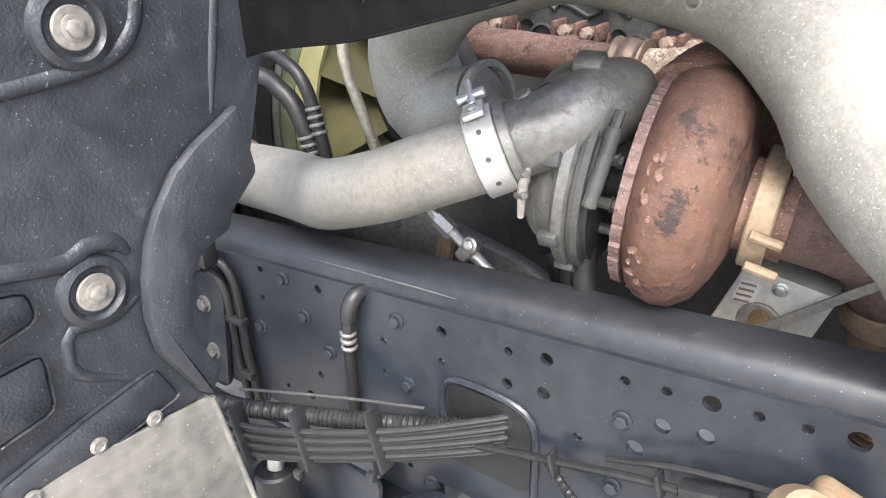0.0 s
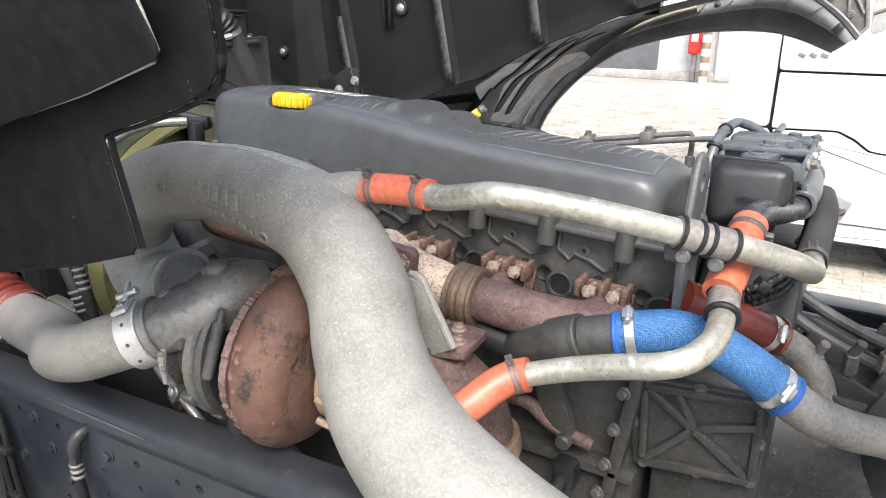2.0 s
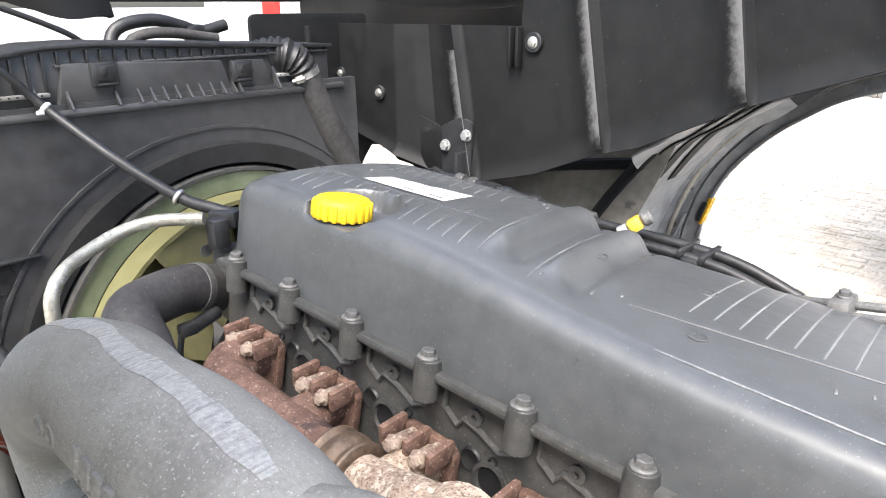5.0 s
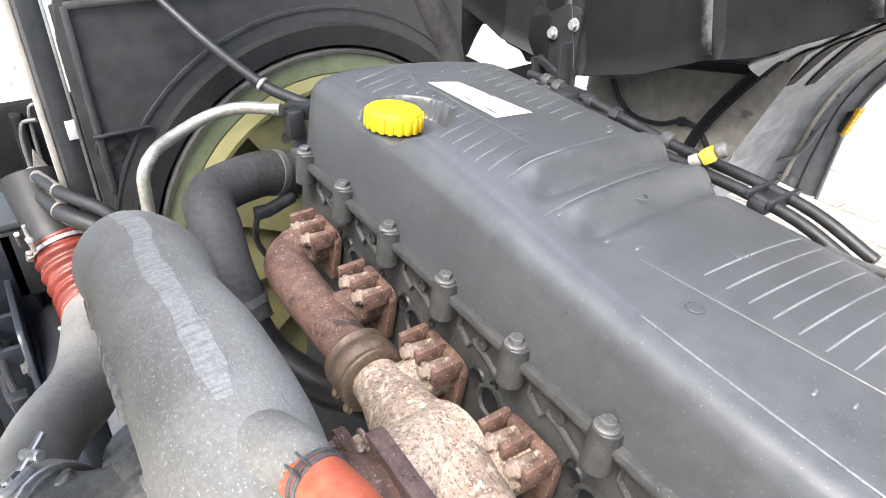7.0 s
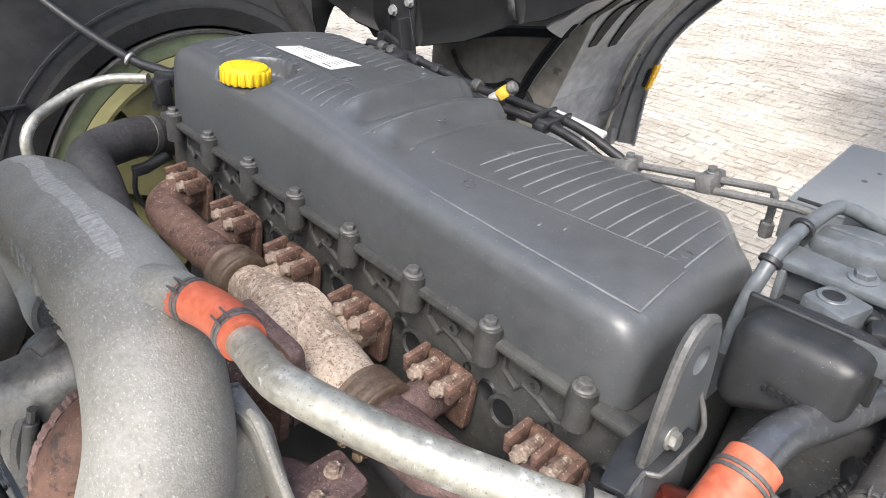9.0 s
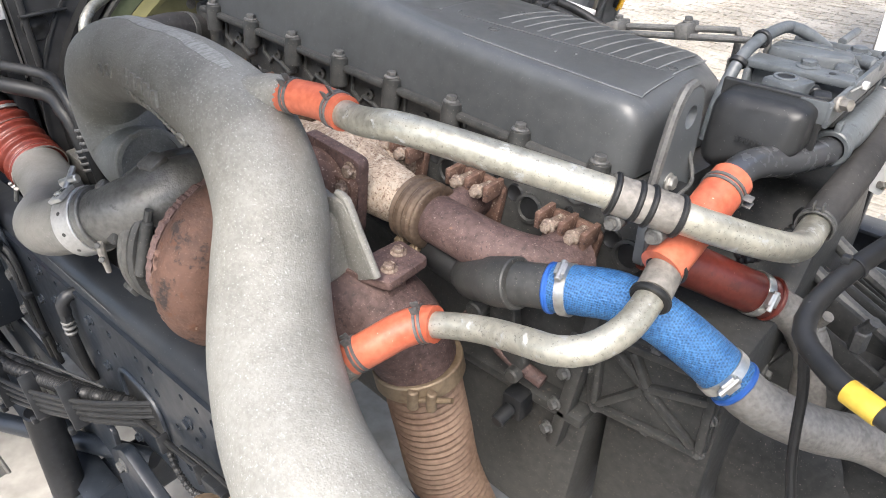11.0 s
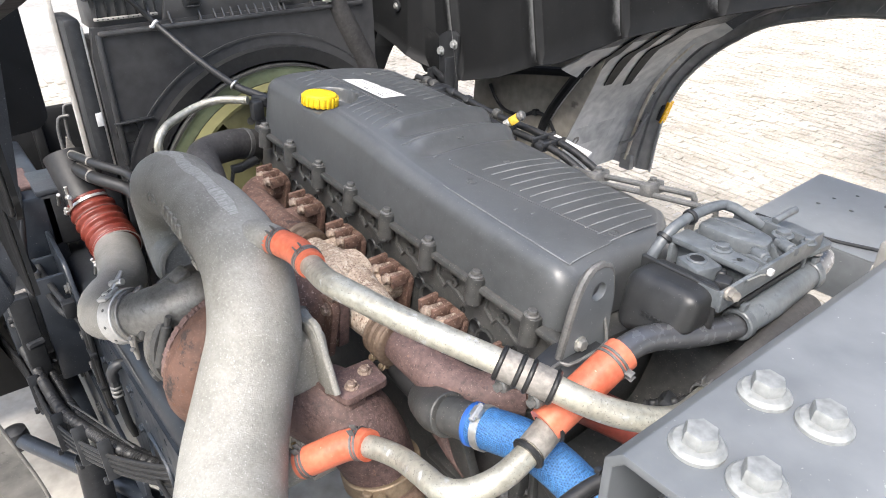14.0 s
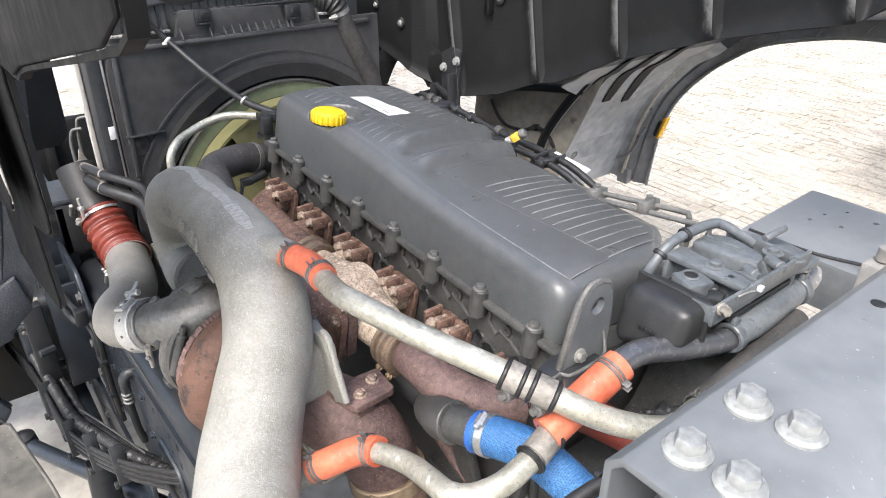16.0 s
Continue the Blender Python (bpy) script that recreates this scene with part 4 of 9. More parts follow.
for dz in (0.0, -0.035):
    part("clamp_bolt", cyl(T0 + TA * 0.102 + Vector((0.0, -0.072, -0.005 + dz)), T0 + TA * 0.135 + Vector((0, -0.07, -0.01 + dz)), 0.006, 10, 0.001), STRAP, vb)
# bearing core and compressor
core = part("bearing_core", lathe([(0.07, -0.05), (0.078, -0.02), (0.055, 0.0), (0.06, 0.03), (0.085, 0.045)], T0 - TA * 0.075, TA, 28), RUBBER, turbo)
for k in range(7):
    a = math.radians(-50 + 40 * k)
    p = T0 - TA * 0.095 + Vector((0, -0.072 * math.cos(a), 0.072 * math.sin(a)))
    part("core_bolt", join(cyl(p, p + TA * 0.05, 0.007, 10), hexbolt(p + TA * 0.05, TA, 0.008, 0.008, 1.2)), HEAD, core)
part("drain_pipe", tube([T0 + Vector((-0.08, -0.05, -0.07)), T0 + Vector((-0.075, -0.06, -0.13)), T0 + Vector((-0.05, -0.05, -0.20))], 0.015, 14), RUBBER, turbo, "dark oil drain pipe")
part("drain_pipe", tube([T0 + Vector((-0.105, -0.045, -0.10)), T0 + Vector((-0.10, -0.045, -0.15)), T0 + Vector((-0.09, -0.04, -0.22))], 0.012, 12), RUBBER, turbo)
C0 = T0 - TA * 0.125
ch = part("compressor_housing", join(volute(C0 + TA * 0.0, TA, 0.070, 0.082, 0.024, 0.046, math.radians(-330), 1.0, 22, 64), lathe([(0.06, -0.055), (0.085, -0.030), (0.105, 0.0), (0.112, 0.022), (0.100, 0.03)], C0, TA, 48), tube([(0.412, -0.305, 1.210), (0.410, -0.345, 1.214), (0.399, -0.384, 1.208), (0.377, -0.412, 1.197), (0.352, -0.430, 1.186), (0.330, -0.443, 1.176)], [0.050, 0.050, 0.048, 0.045, 0.0425, 0.0415], 28)), CASTDK, turbo, "dark weathered aluminium compressor housing", smooth=60)
part("compressor_ring", lathe([(0.09, -0.010), (0.122, -0.010), (0.127, -0.005), (0.127, 0.006), (0.121, 0.010), (0.09, 0.010)], C0 + TA * 0.030, TA, 56), CASTDK, ch)
part("clamp_ring", lathe([(0.09, -0.006), (0.123, -0.006), (0.125, 0.0), (0.121, 0.006), (0.085, 0.008)], C0 + TA * 0.047, TA, 56), HEAD, ch)
part("back_plate", lathe([(0.05, -0.004), (0.112, -0.004), (0.112, 0.004), (0.05, 0.006)], C0 + TA * 0.056, TA, 48), BLACK, ch)
clip = part("clip_bracket", tube([C0 + TA * 0.010 + Vector((0, -0.118, 0.055)), C0 + TA * 0.004 + Vector((0, -0.130, 0.02)), C0 + TA * 0.0 + Vector((0, -0.128, -0.03))], [0.003, 0.007, 0.004], 10), DULL, ch)
for d in (0.02, -0.005):
    part("clip_pin", cyl(C0 + Vector((-0.006, -0.128, d)), C0 + Vector((0.010, -0.136, d + 0.005)), 0.0045, 10, 0.001), BOLTP, clip)
for a in (205, 240, 160):
    p = C0 + TA * 0.028 + Vector((0, -0.127 * math.cos(math.radians(a - 180)), 0.127 * math.sin(math.radians(a - 180)) * -1))
    part("clamp_lug", box(p, (0.026, 0.012, 0.020), 0.004, (a - 180, 0, 0)), HEAD, ch)

part("rod", join(cyl(C0 + Vector((0.085, -0.085, 0.075)), C0 + Vector((0.072, -0.11, -0.01)), 0.009, 12, 0.002), cyl(C0 + Vector((0.085, -0.085, 0.075)), C0 + Vector((0.088, -0.08, 0.092)), 0.006, 8)), HEAD, turbo, "dark threaded rod")
part("compressor_inlet", tube([C0 - TA * 0.03, C0 - TA * 0.075, C0 - TA * 0.11], [0.062, 0.056, 0.055], 28), CASTDK, ch)
part("stud", cyl((0.352, -0.418, 1.222), (0.347, -0.426, 1.236), 0.010, 16, 0.002), CASTDK, ch)
part("cast_lug", box(C0 + Vector((0.03, -0.035, 0.128)), (0.034, 0.034, 0.014), 0.005, (20, 0, 10)), CASTDK, ch)

# ---- charge pipe from compressor to the intercooler ----
charge = thing("charge_pipe", "pale cast aluminium charge-air pipe with an S bend", "charge pipe", (0.1, -0.45, 1.05))
part("pipe", tube([(0.345, -0.434, 1.181), (0.30, -0.458, 1.163), (0.25, -0.470, 1.142), (0.18, -0.467, 1.110), (0.10, -0.452, 1.079), (0.035, -0.428, 1.055), (-0.012, -0.402, 1.040), (-0.060, -0.381, 1.030), (-0.12, -0.364, 1.022), (-0.21, -0.348, 1.012), (-0.30, -0.333, 1.003)], [0.0435, 0.0445, 0.0455, 0.0465, 0.0485, 0.0510, 0.0530, 0.0545, 0.0555, 0.0555, 0.0555], 36, 0.008), CHARGEM, charge)
CA = Vector((0.75, 0.45, 0.35)).normalized()
CC = Vector((0.322, -0.447, 1.172))
cl = part("band_clamp", ring(CC, CA, 0.0515, 0.043, 0.034, 44, 0.0015), BAREALU, charge, "bright steel T-bolt band clamp")
part("hose_lip", ring(CC + CA * 0.024, CA, 0.049, 0.040, 0.014, 44), CASTDK, charge, "dusty hose end under the clamp")
CU = (Vector((0, -0.15, 1.0)) - CA * CA.dot(Vector((0, -0.15, 1.0)))).normalized()
CT = CA.cross(CU)
cm = Matrix((CA, CT, CU)).transposed().to_4x4()
# the slot is a dark block on the bridge, shade by colour
for name, c, size, mat in (("clamp_bridge", CC + CU * 0.0545 + CT * 0.006, (0.024, 0.036, 0.007), BAREALU), ("bridge_slot", CC + CU * 0.0580 + CT * 0.006, (0.009, 0.020, 0.002), HEAD)):
    b = box((0, 0, 0), size, 0.002)
    b.transform(Matrix.Translation(c) @ cm)
    part(name, b, mat, cl)
part("bridge_screw", hexbolt(CC + CU * 0.058 + CT * 0.010, CU, 0.005, 0.004, 1.2), STEEL, cl)
for sg in (-1, 1):
    part("trunnion", cyl(CC + CU * 0.060 - CT * 0.022 - CA * 0.017 * sg, CC + CU * 0.060 - CT * 0.022, 0.0065, 14, 0.0015), STEEL, cl)
part("t_stud", cyl(CC + CU * 0.056 - CT * 0.004, CC + CU * 0.070 - CT * 0.044, 0.0042, 10, 0.001), STEEL, cl)
for a in (40, 75, 110, 150):
    d = CU * math.cos(math.radians(a)) + CT * math.sin(math.radians(a))
    # perforation shown by a dark disc on the band
    part("band_hole", cyl(CC + d * 0.0512, CC + d * 0.0520, 0.0030, 12), HEAD, cl)

red = thing("intercooler_hose", "ribbed dark red silicone hose with steel clamps", "hose", (-0.3, -0.37, 1.02))
RH = [Vector((-0.285, -0.332, 1.002)), Vector((-0.335, -0.334, 1.016)), Vector((-0.385, -0.340, 1.046)), Vector((-0.435, -0.346, 1.086))]
part("hose", tube(RH, 0.0600, 34, 0.002, ribs=(0.0275, 0.0036)), REDH, red)
rp_ = spline(RH, 0.002)
for k in range(4):
    i = int(len(rp_) * (0.22 + 0.17 * k))
    part("wire_ring", ring(rp_[i], rp_[i + 1] - rp_[i - 1], 0.0592, 0.053, 0.0024, 34, 0.0008), RUSTDK, red, "thin steel ring between the ribs")
for i, q in ((3, (0.3, -1, -0.5)), (len(rp_) - 5, (-0.2, -1, 0.4))):
    hose_clamp(red, rp_[i], rp_[i + 2] - rp_[i - 2], 0.0605, 0.015, q)
    c = rp_[i] + Vector(q).normalized() * 0.078
    part("clamp_stud", cyl(c - Vector((0.02, 0.0, 0.02)), c + Vector((0.02, 0, 0.025)), 0.005, 10, 0.001), STEEL, red)
solo("intercooler_stub", tube([(-0.43, -0.352, 1.086), (-0.455, -0.356, 1.115), (-0.49, -0.36, 1.16), (-0.52, -0.36, 1.20)], [0.050, 0.050, 0.053, 0.058], 30), RUBBER, "dusty black intercooler outlet stub", "pipe stub")
stubc = thing("stub_fitting", "small steel T-bolt on the intercooler stub", "fitting", (-0.39, -0.395, 1.10))
part("bar", cyl((-0.405, -0.400, 1.128), (-0.375, -0.398, 1.138), 0.007, 12, 0.002), STEEL, stubc)
part("stud", cyl((-0.392, -0.398, 1.105), (-0.388, -0.400, 1.165), 0.0045, 10, 0.001), STEEL, stubc)

# ---- intake elbow ----
intake = thing("intake_elbow", "large sand-cast aluminium intake elbow, pale grey with casting seam", "intake pipe", (0.5, -0.34, 0.98))
IP = [(0.215, -0.292, 1.178), (0.16, -0.288, 1.160), (0.105, -0.276, 1.172), (0.088, -0.282, 1.248), (0.159, -0.294, 1.332), (0.252, -0.290, 1.362), (0.335, -0.298, 1.374), (0.43, -0.293, 1.368), (0.545, -0.296, 1.340),
      (0.635, -0.327, 1.273), (0.691, -0.377, 1.211), (0.774, -0.437, 1.165), (0.903, -0.496, 1.140), (1.055, -0.518, 1.099), (1.229, -0.527, 1.021), (1.38, -0.52, 0.95)]
IR = [0.056, 0.062, 0.068, 0.064, 0.0645, 0.065, 0.060, 0.066, 0.0694, 0.0711, 0.0720, 0.0745, 0.074, 0.0721, 0.068, 0.066]
elbow = part("elbow", tube(IP, IR, 40, 0.012), CAST, intake)
part("inlet_ring", ring((0.222, -0.293, 1.180), (1, -0.1, 0.12), 0.0595, 0.05, 0.012, 36), CAST, intake)
# cast lettering as plain raised bars

def pipe_front(x, dz):
    """A point on the elbow's near face, dz above its middle, and the way out of it."""
    k = max(j for j in range(4, 9) if IP[j][0] <= x) if x > IP[4][0] else 4
    f = (x - IP[k][0]) / (IP[k + 1][0] - IP[k][0])
    c = Vector(IP[k]).lerp(Vector(IP[k + 1]), f)
    r = IR[k] + (IR[k + 1] - IR[k]) * f
    a = math.asin(max(-0.95, min(0.95, dz / r)))
    n = Vector((0, -math.cos(a), math.sin(a)))
    return c + n * r, n
def raised(x, dz, w, h, t=0.0022):
    p, n = pipe_front(x, dz)
    m = Matrix((Vector((1, 0, 0)), n.cross(Vector((1, 0, 0))) * -1, n)).transposed().to_4x4()
    b = box((0, 0, 0), (w, h, t * 2), 0.0008)
    b.transform(Matrix.Translation(p) @ m)
    return b
for k in range(5):
    part("cast_letter_bar", raised(0.372 + 0.019 * k, 0.012 - 0.001 * k, 0.013 if k else 0.006, 0.022, 0.0032), CAST, elbow)
for k in range(11):
    part("cast_number_bar", raised(0.357 + 0.0115 * k, -0.014 - 0.0012 * k, 0.006, 0.011, 0.0016), CAST, elbow)
for x, dz in ((0.285, 0.005), (0.315, 0.006), (0.498, -0.022)):
    p, n = pipe_front(x, dz)
    part("cast_mark", ring(p, n, 0.010, 0.007, 0.005, 18, 0.001), CAST, elbow)
# arm and flange that tie the elbow to the exhaust elbow
part("support_arm", prism(rounded([(0.620, 1.105), (0.690, 1.142), (0.744, 1.172), (0.692, 1.266), (0.670, 1.268), (0.620, 1.255)], 0.006), (0, -0.246, 0), (1, 0, 0), (0, 0, 1), 0.012, 0.002), CAST, intake)
part("arm_block", prism(rounded([(0.60, 1.115), (0.665, 1.140), (0.694, 1.158), (0.676, 1.240), (0.60, 1.262)], 0.010), (0, -0.225, 0), (1, 0, 0), (0, 0, 1), 0.105, 0.014), CAST, intake)
part("arm_rim", tube([(0.672, -0.250, 1.272), (0.690, -0.250, 1.268), (0.712, -0.252, 1.232), (0.746, -0.254, 1.174)], [0.005, 0.0065, 0.0065, 0.006], 10), CAST, intake)

part("lower_stub", tube([(0.735, -0.405, 1.075), (0.770, -0.382, 1.103), (0.806, -0.343, 1.137)], [0.036, 0.026, 0.0215], 20), CAST, intake)
part("upper_stub", tube([(0.555, -0.285, 1.375), (0.59, -0.270, 1.390), (0.62, -0.264, 1.394)], [0.036, 0.026, 0.021], 20), CAST, intake)

# casting pits down the elbow
prng = random.Random(8)
for k in range(9):
    f = prng.random() * 1.9
    j = 9 + int(f)
    c = Vector(IP[j]).lerp(Vector(IP[j + 1]), f - int(f))
    ax = (Vector(IP[j + 1]) - Vector(IP[j])).normalized()
    n = Vector((0.62 + prng.uniform(-0.12, 0.12), -0.42 + prng.uniform(-0.1, 0.1), 0.45))
    n = (n - ax * n.dot(ax)).normalized()
    r = IR[j] + (IR[j + 1] - IR[j]) * (f - int(f))
    part("casting_pit", lathe([(0.0005, 0.0), (0.0022 + 0.0016 * prng.random(), 0.0004), (0.0008, 0.0008)], c + n * (r - 0.0002), n, 7), CAST, elbow)


# ---- hoses and pipes ----
def spring_clip(parent, at, axis, r, tab=(0, 0, 1), mat=None):
    """Two narrow wire bands with pinched tabs."""
    ax = Vector(axis).normalized()
    s = Vector(tab)
    s = (s - ax * s.dot(ax)).normalized()
    at = Vector(at)
    t = ax.cross(s)
    b = join(ring(at - ax * 0.003, ax, r + 0.0016, r - 0.0008, 0.004, 26, 0.0006), ring(at + ax * 0.003, ax, r + 0.0016, r - 0.0008, 0.004, 26, 0.0006))
    ob = part("spring_clip", b, mat or BOLTP, parent)
    for d in (-0.005, 0.005):
        m = Matrix((t, ax, s)).transposed().to_4x4()
        q = box((0, 0, 0), (0.0022, 0.010, 0.011), 0.0008)
        q.transform(Matrix.Translation(at + s * (r + 0.005) + t * d) @ m)
        part("clip_tab", q, mat or BOLTP, ob)
    return ob

def hose(name, label, pts, r, mat, clips=(), spring=True, seg=22, tab=(0, 0, 1), band=None):
    lo = min(p[2] for p in pts)
    c = sum((Vector(p) for p in pts), Vector()) / len(pts)
    ob = thing(name, label, "hose", (c.x, c.y, lo - 0.02))
    part("tube", tube(pts, r, seg, 0.008), mat, ob)
    n = len(pts)
    for i in clips:
        a, b = Vector(pts[max(0, i - 1)]), Vector(pts[min(n - 1, i + 1)])
        (spring_clip if spring else hose_clamp)(ob, pts[i], b - a, r if isinstance(r, float) else r[i], tab=tab) if spring else hose_clamp(ob, pts[i], b - a, r if isinstance(r, float) else r[i], 0.013, tab, band)
    return ob

hose("orange_hose", "short orange silicone hose with two spring clips", [(0.606, -0.268, 1.392), (0.622, -0.264, 1.3945), (0.662, -0.257, 1.396), (0.698, -0.258, 1.396), (0.714, -0.260, 1.396)], 0.0215, ORANGE, (1, 3), tab=(0, -0.5, 1))
up = thing("upper_steel_pipe", "long zinc-plated steel pipe with white corrosion", "pipe", (0.95, -0.2, 1.29))
part("pipe", tube([(0.70, -0.259, 1.396), (0.735, -0.262, 1.396), (0.775, -0.270, 1.405), (0.822, -0.270, 1.413), (0.919, -0.235, 1.400), (1.036, -0.160, 1.364), (1.108, -0.118, 1.342), (1.148, -0.069, 1.318), (1.164, 0.0, 1.288), (1.161, 0.06, 1.279), (1.159, 0.095, 1.282)], 0.0170, 24), ZINC, up)
J0, J1 = Vector((1.018, -0.172, 1.3705)), Vector((1.078, -0.135, 1.351))
JA = (J1 - J0).normalized()
part("sleeve", tube([J0 - JA * 0.002, J1 + JA * 0.002], 0.0205, 24), DULL, up)
for f in (0.02, 0.36, 0.55, 0.97):
    part("rubber_ring", ring(J0.lerp(J1, f), JA, 0.0232, 0.017, 0.0065, 26), RUBBER, up)
for f, dz in ((0.15, -0.026), (0.75, -0.026)):
    c = J0.lerp(J1, f)
    part("bracket_bolt", join(cyl(c + Vector((0, 0.01, dz)), c + Vector((0, -0.012, dz)), 0.010, 16, 0.002), cyl(c + Vector((0, -0.012, dz)), c + Vector((0, -0.018, dz)), 0.006, 6)), BOLTP, up)
hose("riser_hose", "dusty black rubber riser hose", [(1.160, 0.075, 1.280), (1.159, 0.10, 1.283), (1.162, 0.183, 1.300), (1.160, 0.26, 1.310), (1.152, 0.34, 1.312)], 0.021, HOSE, (0,), tab=(0, -1, 0.3))

hose("orange_hose", "bent orange silicone hose with printed marks and spring clips", [(0.800, -0.350, 1.131), (0.806, -0.343, 1.137), (0.816, -0.331, 1.146), (0.838, -0.300, 1.166), (0.856, -0.282, 1.175), (0.873, -0.276, 1.180)], 0.0228, ORANGE, (1, 4), tab=(-0.3, -0.4, 1))
lowp = thing("lower_steel_pipe", "bent zinc-plated steel pipe", "pipe", (0.97, -0.25, 1.13))
part("pipe", tube([(0.86, -0.281, 1.176), (0.90, -0.271, 1.190), (0.945, -0.267, 1.206), (1.00, -0.273, 1.227), (1.038, -0.276, 1.240), (1.066, -0.262, 1.250), (1.083, -0.225, 1.262), (1.083, -0.180, 1.274), (1.077, -0.135, 1.288), (1.076, -0.125, 1.291)], 0.0160, 24), ZINC, lowp)
part("sleeve", tube([(1.082, -0.172, 1.276), (1.077, -0.140, 1.286)], 0.0195, 22), DULL, lowp)
for p in ((1.083, -0.178, 1.2745), (1.077, -0.136, 1.2875)):
    part("rubber_ring", ring(p, (-0.1, 0.94, 0.3), 0.0225, 0.016, 0.0075, 26), RUBBER, lowp)
hose("orange_hose", "thick orange silicone hose in front of the filter housing", [(1.073, -0.142, 1.290), (1.075, -0.105, 1.306), (1.077, -0.070, 1.322), (1.079, -0.030, 1.339), (1.080, -0.012, 1.346)], 0.0240, ORANGE, (3,), tab=(1, 0.2, 0))
bp = thing("black_coolant_pipe", "satin black steel coolant pipe", "pipe", (1.11, 0.2, 1.28))
part("pipe", tube([(1.078, -0.035, 1.338), (1.080, 0.005, 1.350), (1.086, 0.040, 1.350), (1.104, 0.106, 1.336), (1.123, 0.181, 1.328), (1.131, 0.243, 1.334), (1.126, 0.332, 1.336), (1.118, 0.423, 1.334), (1.108, 0.462, 1.334), (1.090, 0.478, 1.325), (1.070, 0.480, 1.300)], 0.0185, 24), GLOSSB, bp)
part("sheath", tube([(1.126, 0.198, 1.334), (1.131, 0.243, 1.338), (1.127, 0.332, 1.340), (1.123, 0.372, 1.339)], 0.0220, 26), GREYC, bp)
for y, z in ((0.188, 1.332), (0.385, 1.338)):
    st_ = part("strap", ring((1.128 - abs(y - 0.25) * 0.03, y, z), (0, 1, 0.03), 0.0245, 0.018, 0.016, 28), GREYC, bp)
    part("strap_ear", box((1.128, y, z + 0.027), (0.008, 0.015, 0.014), 0.002), GREYC, st_)
part("strap_bolt", hexbolt((1.124, 0.385, 1.376), (0, 0, 1), 0.008, 0.009), BOLTP, bp)

blue = thing("blue_hose", "woven blue silicone hose with bright worm clamps", "hose", (1.08, -0.1, 1.06))
BP = [(0.945, -0.146, 1.200), (0.985, -0.136, 1.210), (1.025, -0.122, 1.213), (1.075, -0.108, 1.198), (1.12, -0.093, 1.170), (1.165, -0.078, 1.135)]
part("tube", tube(BP, 0.0305, 28, 0.008), BLUE, blue)
hose_clamp(blue, (0.966, -0.141, 1.205), (1, 0.22, 0.22), 0.0315, 0.013, (0, -0.35, 1))
hose_clamp(blue, (1.148, -0.084, 1.148), (0.76, 0.25, -0.6), 0.0315, 0.013, (0.2, -0.8, 0.5))
part("rim", ring((0.947, -0.1455, 1.2005), (1, 0.22, 0.22), 0.0325, 0.026, 0.008, 28), BLUEP, blue)
part("rim", ring((1.163, -0.079, 1.136), (0.76, 0.25, -0.6), 0.0325, 0.026, 0.008, 28), BLUEP, blue)
solo("coolant_outlet_pipe", tube([(1.15, -0.083, 1.147), (1.19, -0.066, 1.113), (1.245, -0.02, 1.075), (1.31, 0.05, 1.035), (1.42, 0.10, 0.98)], 0.0285, 24), DULL, "dull grey coolant pipe, dusty", "pipe")
blk = thing("coolant_coupling", "black plastic coolant elbow and coupling", "coupling", (0.86, -0.15, 1.07))
part("elbow", tube([(0.76, -0.098, 1.112), (0.785, -0.110, 1.122), (0.805, -0.125, 1.135), (0.832, -0.140, 1.152), (0.862, -0.150, 1.172)], [0.026, 0.029, 0.031, 0.030, 0.028], 24), HEAD, blk)
part("coupling_body", tube([(0.855, -0.149, 1.168), (0.875, -0.154, 1.178), (0.895, -0.154, 1.187)], [0.0325, 0.034, 0.033], 26), HEAD, blk)
part("coupling_ring", ring((0.897, -0.154, 1.187), (1, -0.0, 0.42), 0.0345, 0.02, 0.010, 30), HEAD, blk)
part("outlet", tube([(0.90, -0.153, 1.188), (0.93, -0.149, 1.197), (0.955, -0.144, 1.203)], 0.0285, 26), HEAD, blk)
under = thing("coolant_transfer_pipe", "black coolant pipe that runs under the manifold", "pipe", (0.4, -0.06, 1.08))
part("pipe", tube([(0.775, -0.105, 1.118), (0.70, -0.105, 1.130), (0.56, -0.078, 1.137), (0.42, -0.06, 1.12), (0.30, -0.065, 1.10), (0.22, -0.10, 1.085), (0.14, -0.14, 1.11), (0.10, -0.158, 1.16)], 0.027, 22), RUBBER, under)

redh = thing("red_hose", "dark red silicone coolant hose with steel clamp", "hose", (1.08, 0.06, 1.08))
part("tube", tube([(1.0, -0.012, 1.218), (1.045, 0.030, 1.190), (1.093, 0.078, 1.156), (1.128, 0.120, 1.128)], 0.0295, 26, 0.008), REDH, redh)
hose_clamp(redh, (1.113, 0.102, 1.140), (0.63, 0.62, -0.46), 0.0305, 0.013, (0.2, -0.7, 0.5))
part("rim", ring((1.127, 0.119, 1.129), (0.63, 0.62, -0.46), 0.0325, 0.025, 0.007, 28), REDH, redh)
solo("heater_return_pipe", tube([(1.115, 0.106, 1.138), (1.14, 0.132, 1.115), (1.168, 0.149, 1.092), (1.198, 0.153, 1.045), (1.215, 0.14, 0.98), (1.225, 0.13, 0.88)], 0.0265, 24), DULL, "dull brownish-grey coolant pipe", "pipe")

